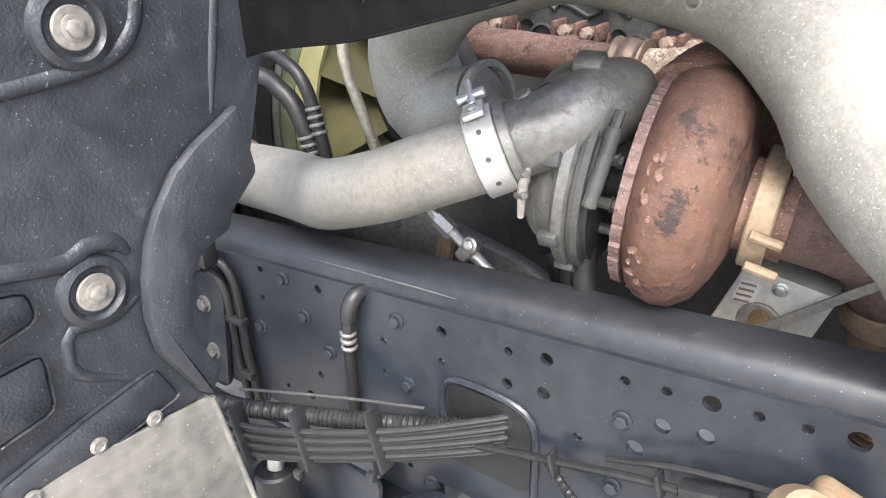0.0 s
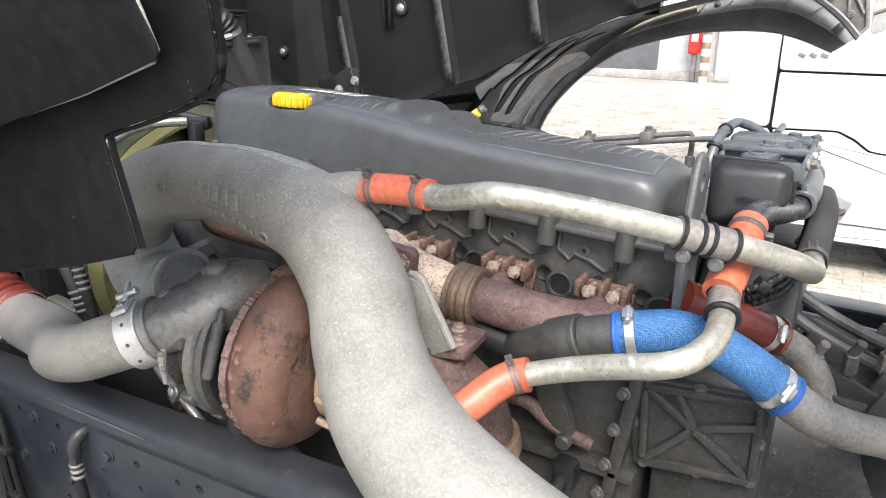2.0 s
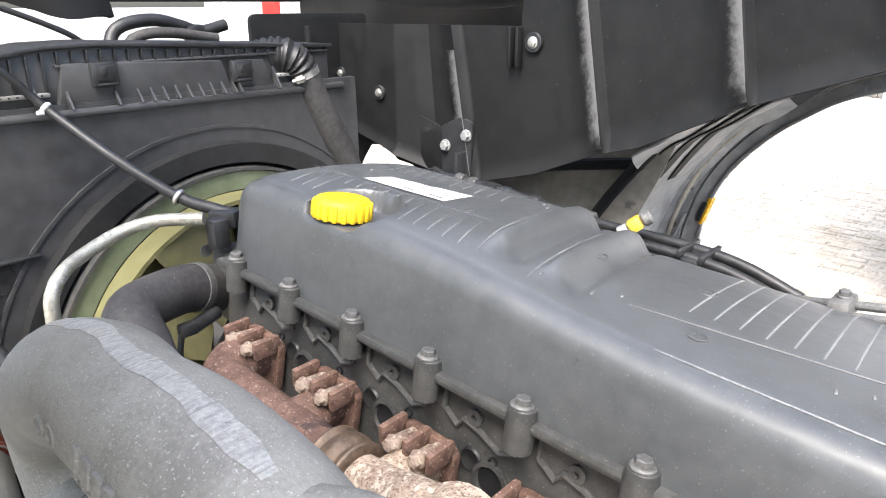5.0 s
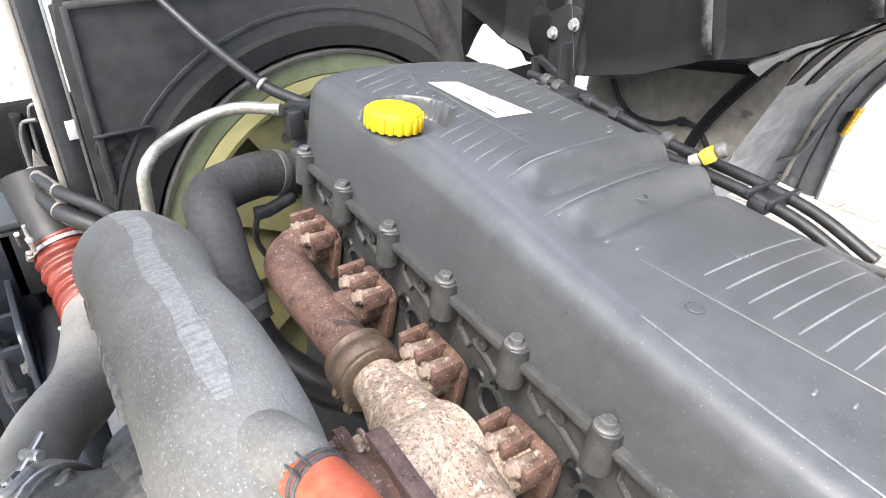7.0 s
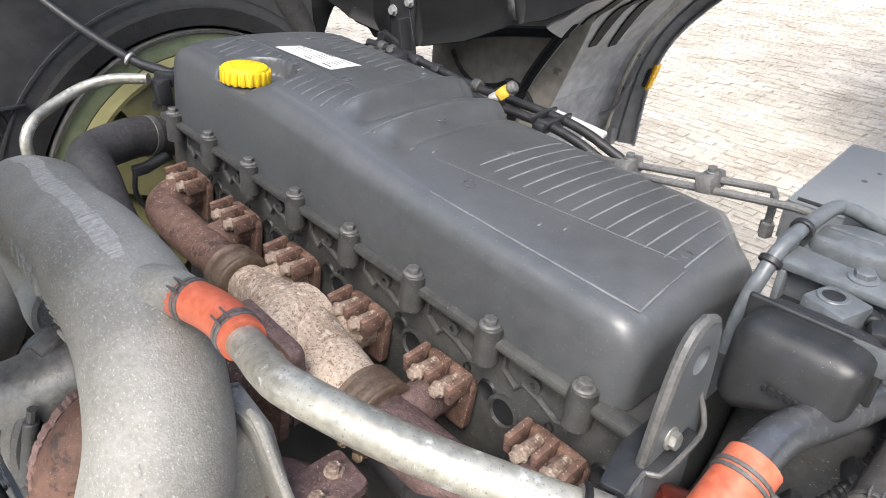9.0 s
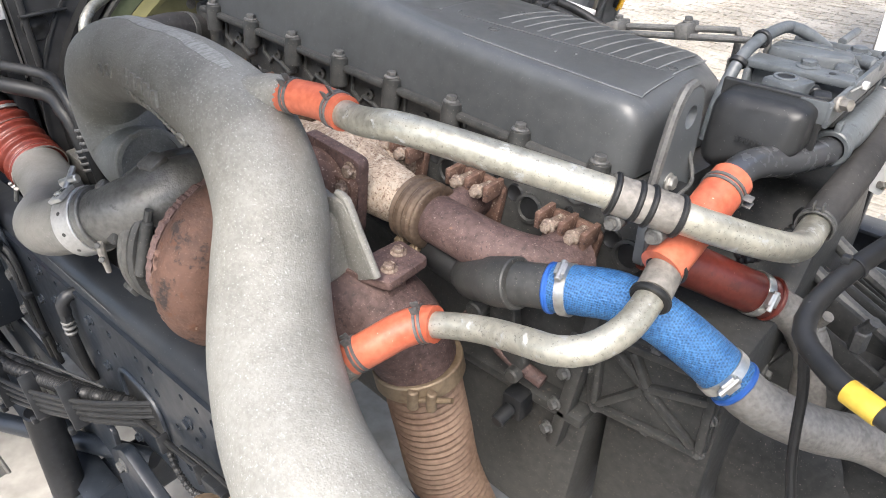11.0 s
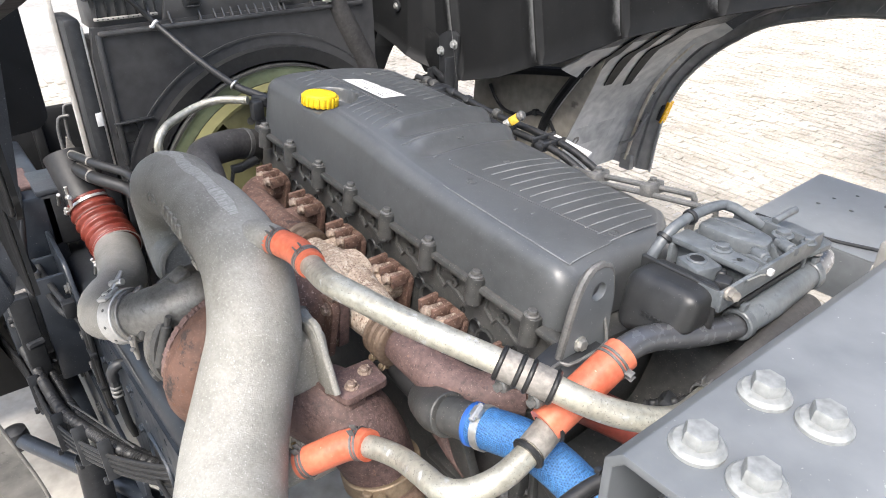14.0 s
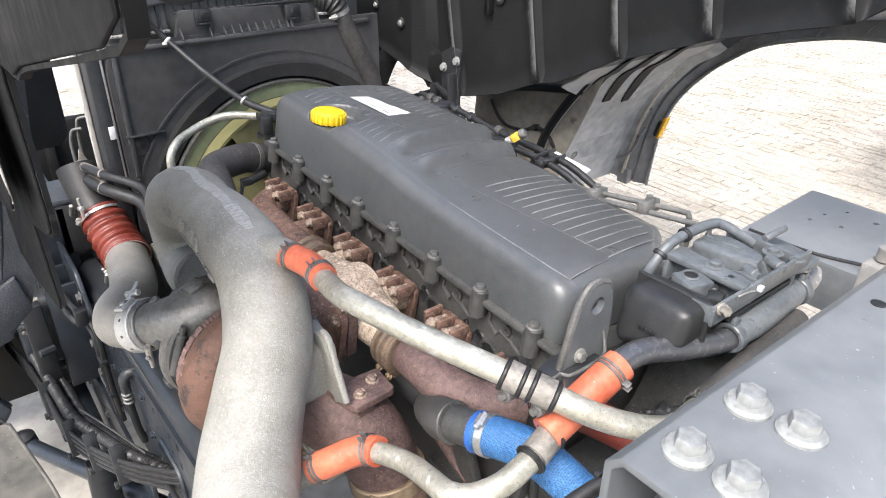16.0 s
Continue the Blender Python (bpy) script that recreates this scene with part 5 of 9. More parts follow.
# exhaust elbow, clamp and flexible pipe
exh = thing("exhaust_elbow", "rusted cast exhaust elbow with band clamp and flexible pipe", "exhaust pipe", (0.72, -0.2, 0.6))
part("elbow", tube([(0.585, -0.305, 1.118), (0.625, -0.285, 1.112), (0.670, -0.248, 1.098), (0.712, -0.215, 1.072), (0.735, -0.195, 1.025), (0.745, -0.185, 0.985)], [0.055, 0.062, 0.070, 0.072, 0.068, 0.064], 28), RUSTDK, exh)
pad = part("bracket_pad", prism(rounded([(0.685, -0.265), (0.760, -0.245), (0.755, -0.165), (0.690, -0.160)], 0.01), (0, 0, 1.152), (1, 0, 0), (0, 1, 0), 0.014, 0.002), RUSTDK, exh)
part("pad_web", prism([(0.70, 1.152), (0.752, 1.152), (0.745, 1.085), (0.72, 1.06)], (0, -0.235, 0), (1, 0, 0), (0, 0, 1), -0.03, 0.003), RUSTDK, exh)
for x, y in ((0.715, -0.185), (0.735, -0.222)):
    part("pad_bolt", hexbolt((x, y, 1.166), (0, 0, 1), 0.009, 0.009), BOLTR, pad)
FA = Vector((0.16, 0.08, -0.98)).normalized()
F0 = Vector((0.748, -0.183, 0.972))
band = part("band_clamp", ring(F0, FA, 0.0715, 0.06, 0.030, 40), STRAP, exh, "tan coated exhaust band clamp with T-bolt")
tb = F0 + Vector((0.052, -0.052, 0.0))
part("t_bolt", join(cyl(tb + Vector((-0.03, -0.012, -0.012)), tb + Vector((0.045, 0.022, 0.012)), 0.0045, 10), cyl(tb + Vector((-0.008, -0.006, -0.018)), tb + Vector((-0.008, -0.004, 0.016)), 0.009, 12, 0.002), cyl(tb + Vector((0.018, 0.006, -0.014)), tb + Vector((0.018, 0.008, 0.020)), 0.008, 12, 0.002)), STRAP, band)
part("flexible_pipe", tube([F0 + FA * 0.012, F0 + FA * 0.12, F0 + FA * 0.24, F0 + FA * 0.34 + Vector((0.03, 0, 0))], 0.0605, 34, 0.0022, ribs=(0.0125, 0.0022)), material("rusty_flexible_pipe", (0.27, 0.17, 0.115), 0.7, 0.2, tint=(0.38, 0.27, 0.20), scale=24, amount=0.8, bump=0.4), exh)

# actuator below the turbine
act = thing("turbo_actuator", "pale grey metal actuator box with lever, below the turbine", "actuator", (0.61, -0.25, 0.90))
part("plate", prism(rounded([(0.575, 1.022), (0.680, 1.005), (0.649, 0.905), (0.537, 0.915)], 0.006), (0, -0.268, 0), (1, 0, 0), (0, 0, 1), -0.05, 0.003), material("actuator_paint", (0.50, 0.485, 0.42), 0.5, 0.2, tint=(0.60, 0.58, 0.52), scale=20, amount=0.7, bump=0.2), act)
part("hub_disc", lathe([(0.026, 0), (0.026, 0.004), (0.024, 0.006), (0.012, 0.006)], (0.601, -0.268, 0.950), (0, -1, 0), 28), DULL, act)
part("hub", lathe([(0.013, 0.004), (0.012, 0.012), (0.006, 0.013)], (0.603, -0.268, 0.957), (0, -1, 0), 16), BRASS, act)
part("lever", prism(rounded([(0.598, 0.948), (0.610, 0.945), (0.715, 1.035), (0.712, 1.048)], 0.004), (0, -0.280, 0), (1, 0, 0), (0, 0, 1), 0.005, 0.001), DULL, act)
plate_lab = part("type_plate", prism([(0.574, 1.004), (0.598, 1.000), (0.590, 0.968), (0.566, 0.972)], (0, -0.2685, 0), (1, 0, 0), (0, 0, 1), 0.001), LABEL, act)
for k in range(4):
    part("text_bar", box((0.583 - 0.0018 * k, -0.2702, 0.997 - 0.008 * k), (0.018, 0.0006, 0.003), 0), BRASS, plate_lab)
for x, z in ((0.618, 0.999), (0.560, 0.930), (0.664, 0.992)):
    part("plate_bolt", hexbolt((x, -0.268, z), (0, -1, 0), 0.007, 0.005), STEEL, act)

# oil line by the compressor
oil = thing("oil_line", "bright steel oil line with hex union and clip", "oil line", (0.2, -0.33, 0.9))
OL = [(0.135, -0.315, 1.012), (0.165, -0.322, 0.998), (0.20, -0.328, 0.980), (0.245, -0.335, 0.955), (0.29, -0.34, 0.925)]
part("line", tube(OL, 0.0085, 14), STEEL, oil)
part("union", tube([(0.152, -0.319, 1.004), (0.182, -0.325, 0.990)], 0.0135, 6, 0.02), STEEL, oil)
part("clip_block", box((0.215, -0.335, 0.975), (0.022, 0.026, 0.034), 0.006, (0, 40, 0)), DULL, oil)
part("clip_bolt", hexbolt((0.228, -0.350, 0.992), (0, -1, 0.2), 0.009, 0.008), STEEL, oil)


# ---- cooling pack and fan ----
XR = -0.38
FC, FR = (0.19, 1.02), 0.375
shroud = thing("fan_shroud", "black plastic fan shroud on the back of the radiator", "fan shroud", (XR, 0.1, 0.62))
def shroud_panel():
    """Flat panel with a round opening, built as rings from circle to rectangle."""
    b = bmesh.new()
    y0, y1, z0, z1 = -0.262, 0.56, 0.62, 1.545
    n = 72
    loops = []
    for f, xo in ((0.0, 0.0), (0.25, 0.0), (1.0, 0.0)):
        row = []
        for k in range(n):
            a = 2 * math.pi * k / n
            c, s = math.cos(a), math.sin(a)
            t = min([((y1 if c > 0 else y0) - FC[0]) / c if abs(c) > 1e-6 else 9, ((z1 if s > 0 else z0) - FC[1]) / s if abs(s) > 1e-6 else 9])
            r = (FR + 0.045) * (1 - f) + t * f
            row.append(b.verts.new((XR + xo, FC[0] + c * r, FC[1] + s * r)))
        loops.append(row)
    for l0, l1 in zip(loops, loops[1:]):
        for k in range(n):
            b.faces.new((l0[k], l0[(k + 1) % n], l1[(k + 1) % n], l1[k]))
    got = bmesh.ops.extrude_face_region(b, geom=list(b.faces))
    bmesh.ops.translate(b, verts=[v for v in got["geom"] if isinstance(v, bmesh.types.BMVert)], vec=(-0.02, 0, 0))
    bmesh.ops.recalc_face_normals(b, faces=b.faces)
    return b
part("panel", shroud_panel(), SHROUD, shroud)
AX = (1, 0, 0)
def openring(r0, r1, x0, x1, seg=72):
    b = bmesh.new()
    prof = [(r1, x0), (r1, x1), (r0, x1), (r0, x0)]
    rings = [[b.verts.new((x, FC[0] + r * math.cos(2 * math.pi * k / seg), FC[1] + r * math.sin(2 * math.pi * k / seg))) for k in range(seg)] for r, x in prof]
    for i in range(4):
        a, c = rings[i], rings[(i + 1) % 4]
        for k in range(seg):
            b.faces.new((a[k], a[(k + 1) % seg], c[(k + 1) % seg], c[k]))
    bmesh.ops.recalc_face_normals(b, faces=b.faces)
    return b
part("shroud_step", openring(FR + 0.012, FR + 0.050, XR, XR + 0.035), RUBBER, shroud)
part("seal_ring", openring(FR - 0.002, FR + 0.004, XR + 0.004, XR + 0.050), HEAD, shroud, "grey sealing ring")
part("inner_ring", openring(FR - 0.040, FR - 0.004, XR + 0.01, XR + 0.045), FANGRN, shroud)
part("moulded_arc", openring(FR + 0.078, FR + 0.084, XR, XR + 0.006), SHROUD, shroud)
part("moulded_arc", openring(FR + 0.050, FR + 0.078, XR, XR + 0.003), SHROUD, shroud)
part("ridge", box((XR + 0.004, 0.14, 1.530), (0.012, 0.76, 0.014), 0.005), SHROUD, shroud)
part("ridge", box((XR + 0.004, -0.240, 1.36), (0.012, 0.014, 0.34), 0.005), SHROUD, shroud)
part("lower_ledge", box((XR + 0.006, -0.20, 1.305), (0.016, 0.10, 0.006), 0.002), BLACK, shroud)
part("grommet", lathe([(0.030, 0), (0.028, 0.004), (0.012, 0.002), (0.004, 0.006)], (XR, -0.222, 1.278), AX, 24), RUBBER, shroud)
fan = thing("cooling_fan", "translucent yellow-green plastic cooling fan", "fan", (-0.31, *FC))
for k in range(11):
    a = 2 * math.pi * k / 11 + 0.2
    b = bmesh.new()
    rows = []
    for i in range(9):
        r = 0.12 + 0.21 * i / 8
        w = 0.050 + 0.045 * i / 8
        row = []
        for j in range(5):
            g = (j / 4 - 0.5) * 2
            ang = a + g * w / r
            row.append(b.verts.new((-0.30 + g * 0.026 + 0.008 * (1 - g * g), FC[0] + r * math.cos(ang), FC[1] + r * math.sin(ang))))
        rows.append(row)
    for i in range(8):
        for j in range(4):
            b.faces.new((rows[i][j], rows[i][j + 1], rows[i + 1][j + 1], rows[i + 1][j]))
    got = bmesh.ops.extrude_face_region(b, geom=list(b.faces))
    bmesh.ops.translate(b, verts=[v for v in got["geom"] if isinstance(v, bmesh.types.BMVert)], vec=(-0.005, 0, 0))
    bmesh.ops.recalc_face_normals(b, faces=b.faces)
    part("blade", b, FAN, fan)
part("rim", openring(0.325, 0.333, -0.335, -0.275), FAN, fan)
part("hub", lathe([(0.125, -0.03), (0.13, 0.0), (0.11, 0.03), (0.06, 0.04), (0.055, 0.08)], (-0.31, *FC), AX, 40), RUBBER, fan)
rad = thing("radiator", "black radiator core with silver side tanks", "radiator", (-0.48, 0.15, 0.6))
part("core", box((-0.47, 0.15, 1.05), (0.10, 0.80, 0.92), 0.004), CORE, rad)
part("side_tank", box((-0.455, -0.288, 1.07), (0.13, 0.040, 1.0), 0.012), BLACK, rad)
part("side_strip", box((-0.40, -0.270, 1.36), (0.012, 0.010, 0.38), 0.003), STEEL, rad)
part("outer_strip", box((-0.46, -0.315, 1.33), (0.020, 0.012, 0.56), 0.003), PALE, rad)
part("tag", box((-0.391, -0.279, 1.32), (0.006, 0.016, 0.035), 0.001), LABEL, rad)
# bonnet-air plenum on top
plen = thing("air_plenum", "ribbed black plastic air plenum with latches above the radiator", "air plenum", (-0.45, 0.1, 1.55))
XP = -0.395
lid = [(-0.252, 1.606), (-0.245, 1.616), (-0.085, 1.640), (0.0, 1.642), (0.40, 1.624), (0.50, 1.619), (0.50, 1.611), (0.40, 1.616), (0.0, 1.634), (-0.085, 1.632)]
part("body", prism([(-0.240, 1.534), (0.495, 1.534), (0.495, 1.614), (0.40, 1.619), (0.0, 1.637), (-0.085, 1.635), (-0.240, 1.610)], (XP - 0.13, 0, 0), (0, 1, 0), (0, 0, 1), 0.13, 0.003), SHROUD, plen)
part("lid", prism(lid, (XP - 0.13, 0, 0), (0, 1, 0), (0, 0, 1), 0.142, 0.002), BLACK, plen)
part("band_rail", box((XP + 0.004, 0.21, 1.606), (0.010, 0.56, 0.005), 0.002), SHROUD, plen)
for k in range(31):
    y = -0.228 + 0.0235 * k
    top_ = float(np.interp(y, [-0.24, -0.085, 0.0, 0.40, 0.50], [1.604, 1.628, 1.630, 1.612, 1.607]))
    bot_ = 1.566 if y < -0.085 else 1.607
    part("rib", box((XP + 0.004, y, (top_ + bot_) / 2), (0.010, 0.0036, top_ - bot_), 0.001), BLACK, plen)
part("front_panel", prism(rounded([(-0.078, 1.536), (-0.060, 1.610), (0.228, 1.600), (0.252, 1.536)], 0.006), (XP, 0, 0), (0, 1, 0), (0, 0, 1), 0.012, 0.003), SHROUD, plen)
part("front_panel", prism(rounded([(0.258, 1.536), (0.262, 1.599), (0.325, 1.596), (0.348, 1.536)], 0.006), (XP, 0, 0), (0, 1, 0), (0, 0, 1), 0.010, 0.003), SHROUD, plen)
for k in range(9):
    y = 0.060 + 0.0235 * k
    part("gusset", prism([(0, 0), (0.020, 0), (0, 0.024)], (XP + 0.011, y, 1.538), (1, 0, 0), (0, 0, 1), 0.004), SHROUD, plen)
for y in (-0.105, -0.058, 0.020, 0.26, 0.35):
    part("gusset", prism([(0, 0), (0.030, 0), (0, 0.042)], (XP + 0.002, y, 1.538), (1, 0, 0), (0, 0, 1), 0.004), SHROUD, plen)
for y, z in ((0.004, 1.579), (0.268, 1.567)):
    la = part("latch", box((XP + 0.014, y, z + 0.010), (0.016, 0.046, 0.042), 0.004), BLACK, plen)
    part("latch_window", box((XP + 0.023, y, z + 0.012), (0.004, 0.030, 0.026), 0.002), RUBBER, la)
    part("latch_tongue", box((XP + 0.026, y - 0.004, z + 0.016), (0.004, 0.012, 0.014), 0.002), BLACK, la)
    part("latch_pin", box((XP + 0.026, y, z - 0.006), (0.004, 0.034, 0.004), 0.001), BLACK, la)
for y0, y1 in ((-0.238, -0.085), (0.352, 0.392)):
    strip_ = part("gasket_strip", box((XP + 0.006, (y0 + y1) / 2, 1.562), (0.012, y1 - y0, 0.007), 0.0015), LATT, plen, "pale perforated strip")
    for k in range(int((y1 - y0) / 0.012)):
        # perforation shade as small dark blocks
        part("strip_hole", box((XP + 0.0115, y0 + 0.008 + 0.012 * k, 1.562), (0.002, 0.004, 0.003), 0.0005), BLACK, strip_)
part("bottom_flange", box((XP + 0.004, 0.13, 1.536), (0.022, 0.74, 0.006), 0.002), SHROUD, plen)
duct = thing("crossing_hoses", "black hoses crossing behind the air plenum", "hose", (-0.72, 0.1, 1.45))
part("hose", tube([(-0.522, 0.150, 1.56), (-0.66, 0.150, 1.58), (-0.70, 0.155, 1.629), (-0.70, 0.184, 1.659), (-0.70, 0.256, 1.669), (-0.70, 0.322, 1.654), (-0.70, 0.364, 1.641), (-0.70, 0.43, 1.655)], 0.014, 14), RUBBER, duct)
part("hose", tube([(-0.522, 0.190, 1.56), (-0.65, 0.185, 1.585), (-0.69, 0.19, 1.622), (-0.69, 0.23, 1.640), (-0.69, 0.30, 1.640), (-0.69, 0.40, 1.625)], 0.012, 14), HOSE, duct)
part("cable", tube([(-0.72, -0.10, 1.72), (-0.71, 0.0, 1.68), (-0.70, 0.08, 1.64), (-0.70, 0.12, 1.60)], 0.006, 10), RUBBER, duct)
part("joint", box((-0.70, 0.345, 1.640), (0.03, 0.05, 0.035), 0.008), BLACK, duct)
thin = thing("vent_hose", "thin black vent hose with steel clips", "hose", (-0.25, -0.05, 1.37))
TP = [(-0.375, -0.215, 1.660), (-0.360, -0.150, 1.600), (-0.345, -0.108, 1.547), (-0.251, -0.051, 1.470), (-0.165, 0.003, 1.412), (-0.115, 0.035, 1.395), (-0.085, 0.055, 1.385)]
part("tube", tube(TP, [0.006, 0.006, 0.0075, 0.0085, 0.009, 0.010, 0.011], 16), RUBBER, thin)
part("clip", ring(TP[2], (0.5, 0.5, -0.6), 0.0105, 0.007, 0.008, 18), LABEL, thin)
part("clip_ear", box(Vector(TP[2]) + Vector((0.004, -0.010, -0.006)), (0.006, 0.012, 0.007), 0.002), LABEL, thin)
part("clip", ring(TP[4], (0.75, 0.45, -0.5), 0.0135, 0.010, 0.008, 18), STEEL, thin)
part("fitting", join(box((-0.10, 0.045, 1.382), (0.05, 0.035, 0.03), 0.008, (0, 0, 30)), box((-0.085, 0.02, 1.365), (0.03, 0.03, 0.05), 0.008)), BLACK, thin)
sil = thing("coolant_vent_pipe", "bright bent aluminium vent pipe in front of the fan", "pipe", (-0.12, -0.15, 1.2))
part("pipe", tube([(-0.085, 0.0, 1.393), (-0.135, -0.050, 1.391), (-0.150, -0.10, 1.382), (-0.140, -0.160, 1.365), (-0.122, -0.197, 1.353), (-0.108, -0.220, 1.330), (-0.102, -0.226, 1.29), (-0.098, -0.230, 1.20), (-0.085, -0.215, 1.12), (-0.058, -0.20, 1.02)], 0.0100, 18), ZINC, sil)
rh = hose("radiator_hose", "thick dusty black radiator hose with worm clamps", [(-0.115, 0.03, 1.262), (-0.100, -0.02, 1.282), (-0.090, -0.065, 1.290), (-0.048, -0.142, 1.294), (0.012, -0.158, 1.268), (0.060, -0.165, 1.225), (0.085, -0.160, 1.175), (0.10, -0.158, 1.15)], 0.038, HOSE, (1, 6), spring=False, tab=(0, -0.9, 0.3), band=BOLTP)
therm = thing("thermostat_housing", "dark cast thermostat housing at the front of the engine", "thermostat housing", (-0.1, 0.05, 1.2))
part("body", join(box((-0.085, 0.075, 1.27), (0.09, 0.11, 0.13), 0.02), cyl((-0.11, 0.05, 1.265), (-0.105, -0.0, 1.275), 0.034, 22, 0.004)), HEAD, therm)
part("sensor", join(cyl((-0.07, -0.005, 1.245), (-0.055, -0.055, 1.24), 0.011, 12, 0.002), box((-0.052, -0.065, 1.242), (0.018, 0.028, 0.020), 0.004)), BLACK, therm)
part("sensor_wire", tube([(-0.052, -0.075, 1.238), (-0.045, -0.085, 1.20), (-0.03, -0.07, 1.16), (0.0, -0.05, 1.13)], 0.005, 10), RUBBER, therm)
for y, z in ((0.02, 1.325), (0.11, 1.33), (0.02, 1.215)):
    part("housing_bolt", hexbolt((-0.13, y, z), (-1, 0, 0), 0.008, 0.008), BOLTP, therm)
big = thing("intake_trunk_hose", "dusty black rubber trunk hose with steel clamp", "hose", (-0.36, 0.45, 1.2))
part("tube", tube([(-0.395, 0.395, 1.600), (-0.395, 0.420, 1.575), (-0.390, 0.450, 1.500), (-0.385, 0.492, 1.415), (-0.385, 0.530, 1.33), (-0.39, 0.54, 1.22)], 0.033, 26), HOSE, big)
hose_clamp(big, (-0.395, 0.426, 1.560), (0.05, 0.35, -0.93), 0.034, 0.014, (0.5, -0.7, 0.2))
part("cuff", tube([(-0.47, 0.34, 1.580), (-0.43, 0.362, 1.597), (-0.405, 0.388, 1.598), (-0.396, 0.408, 1.585), (-0.395, 0.421, 1.566)], [0.036, 0.037, 0.037, 0.036, 0.035], 26, 0.002, ribs=(0.012, 0.0025)), RUBBER, big)
# two hoses beside the elbow
for pts, r in (([(-0.50, -0.36, 1.215), (-0.36, -0.33, 1.225), (-0.254, -0.27, 1.211), (-0.190, -0.268, 1.190), (-0.160, -0.27, 1.165), (-0.142, -0.27, 1.123), (-0.122, -0.27, 1.036), (-0.11, -0.27, 0.96)], 0.0115), ([(-0.50, -0.36, 1.18), (-0.36, -0.335, 1.185), (-0.264, -0.275, 1.167), (-0.215, -0.272, 1.145), (-0.188, -0.27, 1.122), (-0.162, -0.27, 1.07), (-0.148, -0.27, 1.02), (-0.13, -0.27, 0.94)], 0.0165)):
    h = thing("coolant_line", "black coolant hose with crimped metal bands", "hose", (-0.2, -0.3, 0.94))
    part("tube", tube(pts, r, 16), RUBBER, h)
    part("crimp", tube([pts[0], pts[1]], r + 0.001, 16), DULL, h)
    d = (Vector(pts[6]) - Vector(pts[5])).normalized()
    for k in range(4):
        part("band", ring(Vector(pts[5]) + d * (0.014 * k), d, r + 0.003, r - 0.001, 0.007, 18), BOLTP, h)

# ---- cab parts round the bay ----
def skin(fn, nu, nv, thick, flip=False):
    """A thick sheet over the grid fn(u, v), u and v from 0 to 1."""
    b = bmesh.new()
    g = [[b.verts.new(fn(i / nu, j / nv)) for j in range(nv + 1)] for i in range(nu + 1)]
    for i in range(nu):
        for j in range(nv):
            q = (g[i][j], g[i + 1][j], g[i + 1][j + 1], g[i][j + 1])
            b.faces.new(q[::-1] if flip else q)
    b.normal_update()
    bmesh.ops.solidify(b, geom=list(b.faces), thickness=thick)
    bmesh.ops.recalc_face_normals(b, faces=b.faces)
    return b


def along(pts, s):
    """Point at share s of the smooth curve through pts."""
    q = spline([Vector(p) for p in pts], 0.01)
    return q[min(len(q) - 1, max(0, int(round(s * (len(q) - 1)))))]


def curve_fn(pts):
    q = spline([Vector(p) for p in pts], 0.01)
    acc = [0.0]
    for a, b in zip(q, q[1:]):
        acc.append(acc[-1] + (b - a).length)
    def at(s):
        d = s * acc[-1]
        return Vector([float(np.interp(d, acc, [c[k] for c in q])) for k in range(3)])
    return at


def sheet(outline, y, depth, bevel=0.002):
    """Upright plate in a plane of constant y; outline of (x, z)."""
    return prism(outline, (0, y, 0), (1, 0, 0), (0, 0, 1), depth, bevel)


# far liner with pressed beads
EDGE = [(-1.0, 1.44), (-0.69, 1.42), (-0.45, 1.36), (-0.29, 1.30), (-0.2, 1.29), (0.0, 1.345), (0.146, 1.408), (0.24, 1.435), (0.43, 1.53), (0.69, 1.625), (0.83, 1.665), (0.953, 1.696), (1.0, 1.733), (1.06, 1.762), (1.131, 1.787), (1.4, 1.86), (1.7, 1.93)]
def low(x):
    return float(np.interp(x, [e[0] for e in EDGE], [e[1] for e in EDGE]))
def liner_top(x):
    return 1.655 if x < 0.0 else float(np.interp(x, [0, 0.12, 1.7], [1.655, 2.15, 2.3]))
BEADS = [-0.175, 0.168, 0.438, 0.678, 0.955]
def liner_at(u, v):
    x = -1.0 + 2.5 * u
    z0, z1 = low(x), liner_top(x)
    z = z0 + (z1 - z0) * v
    y = 0.752 + 0.10 * max(0, z - 1.75) - (0.05 if x < -0.3 else 0.0) * min(1, (-0.3 - x) / 0.1)
    for bx in BEADS:
        d = x - bx
        if -0.075 < d < 0.0:
            y -= 0.020 * (1 + d / 0.075) ** 1.6 * min(1, (z - z0) / 0.02)
        elif 0.0 <= d < 0.012:
            y -= 0.020 * (1 - d / 0.012) * min(1, (z - z0) / 0.02)
    if z - z0 < 0.02:
        y -= 0.012 * (1 - (z - z0) / 0.02)
    return Vector((x - 0.185 * (z - z0) * min(1.0, max(0.0, (x + 0.35) / 0.1)), y, z))
liner = thing("wheel_arch_liner", "large black plastic liner panel with pressed steps and painted dusty highlights", "liner panel", (0.4, 0.75, 1.5))
part("panel", skin(liner_at, 500, 26, 0.004), LINER, liner)
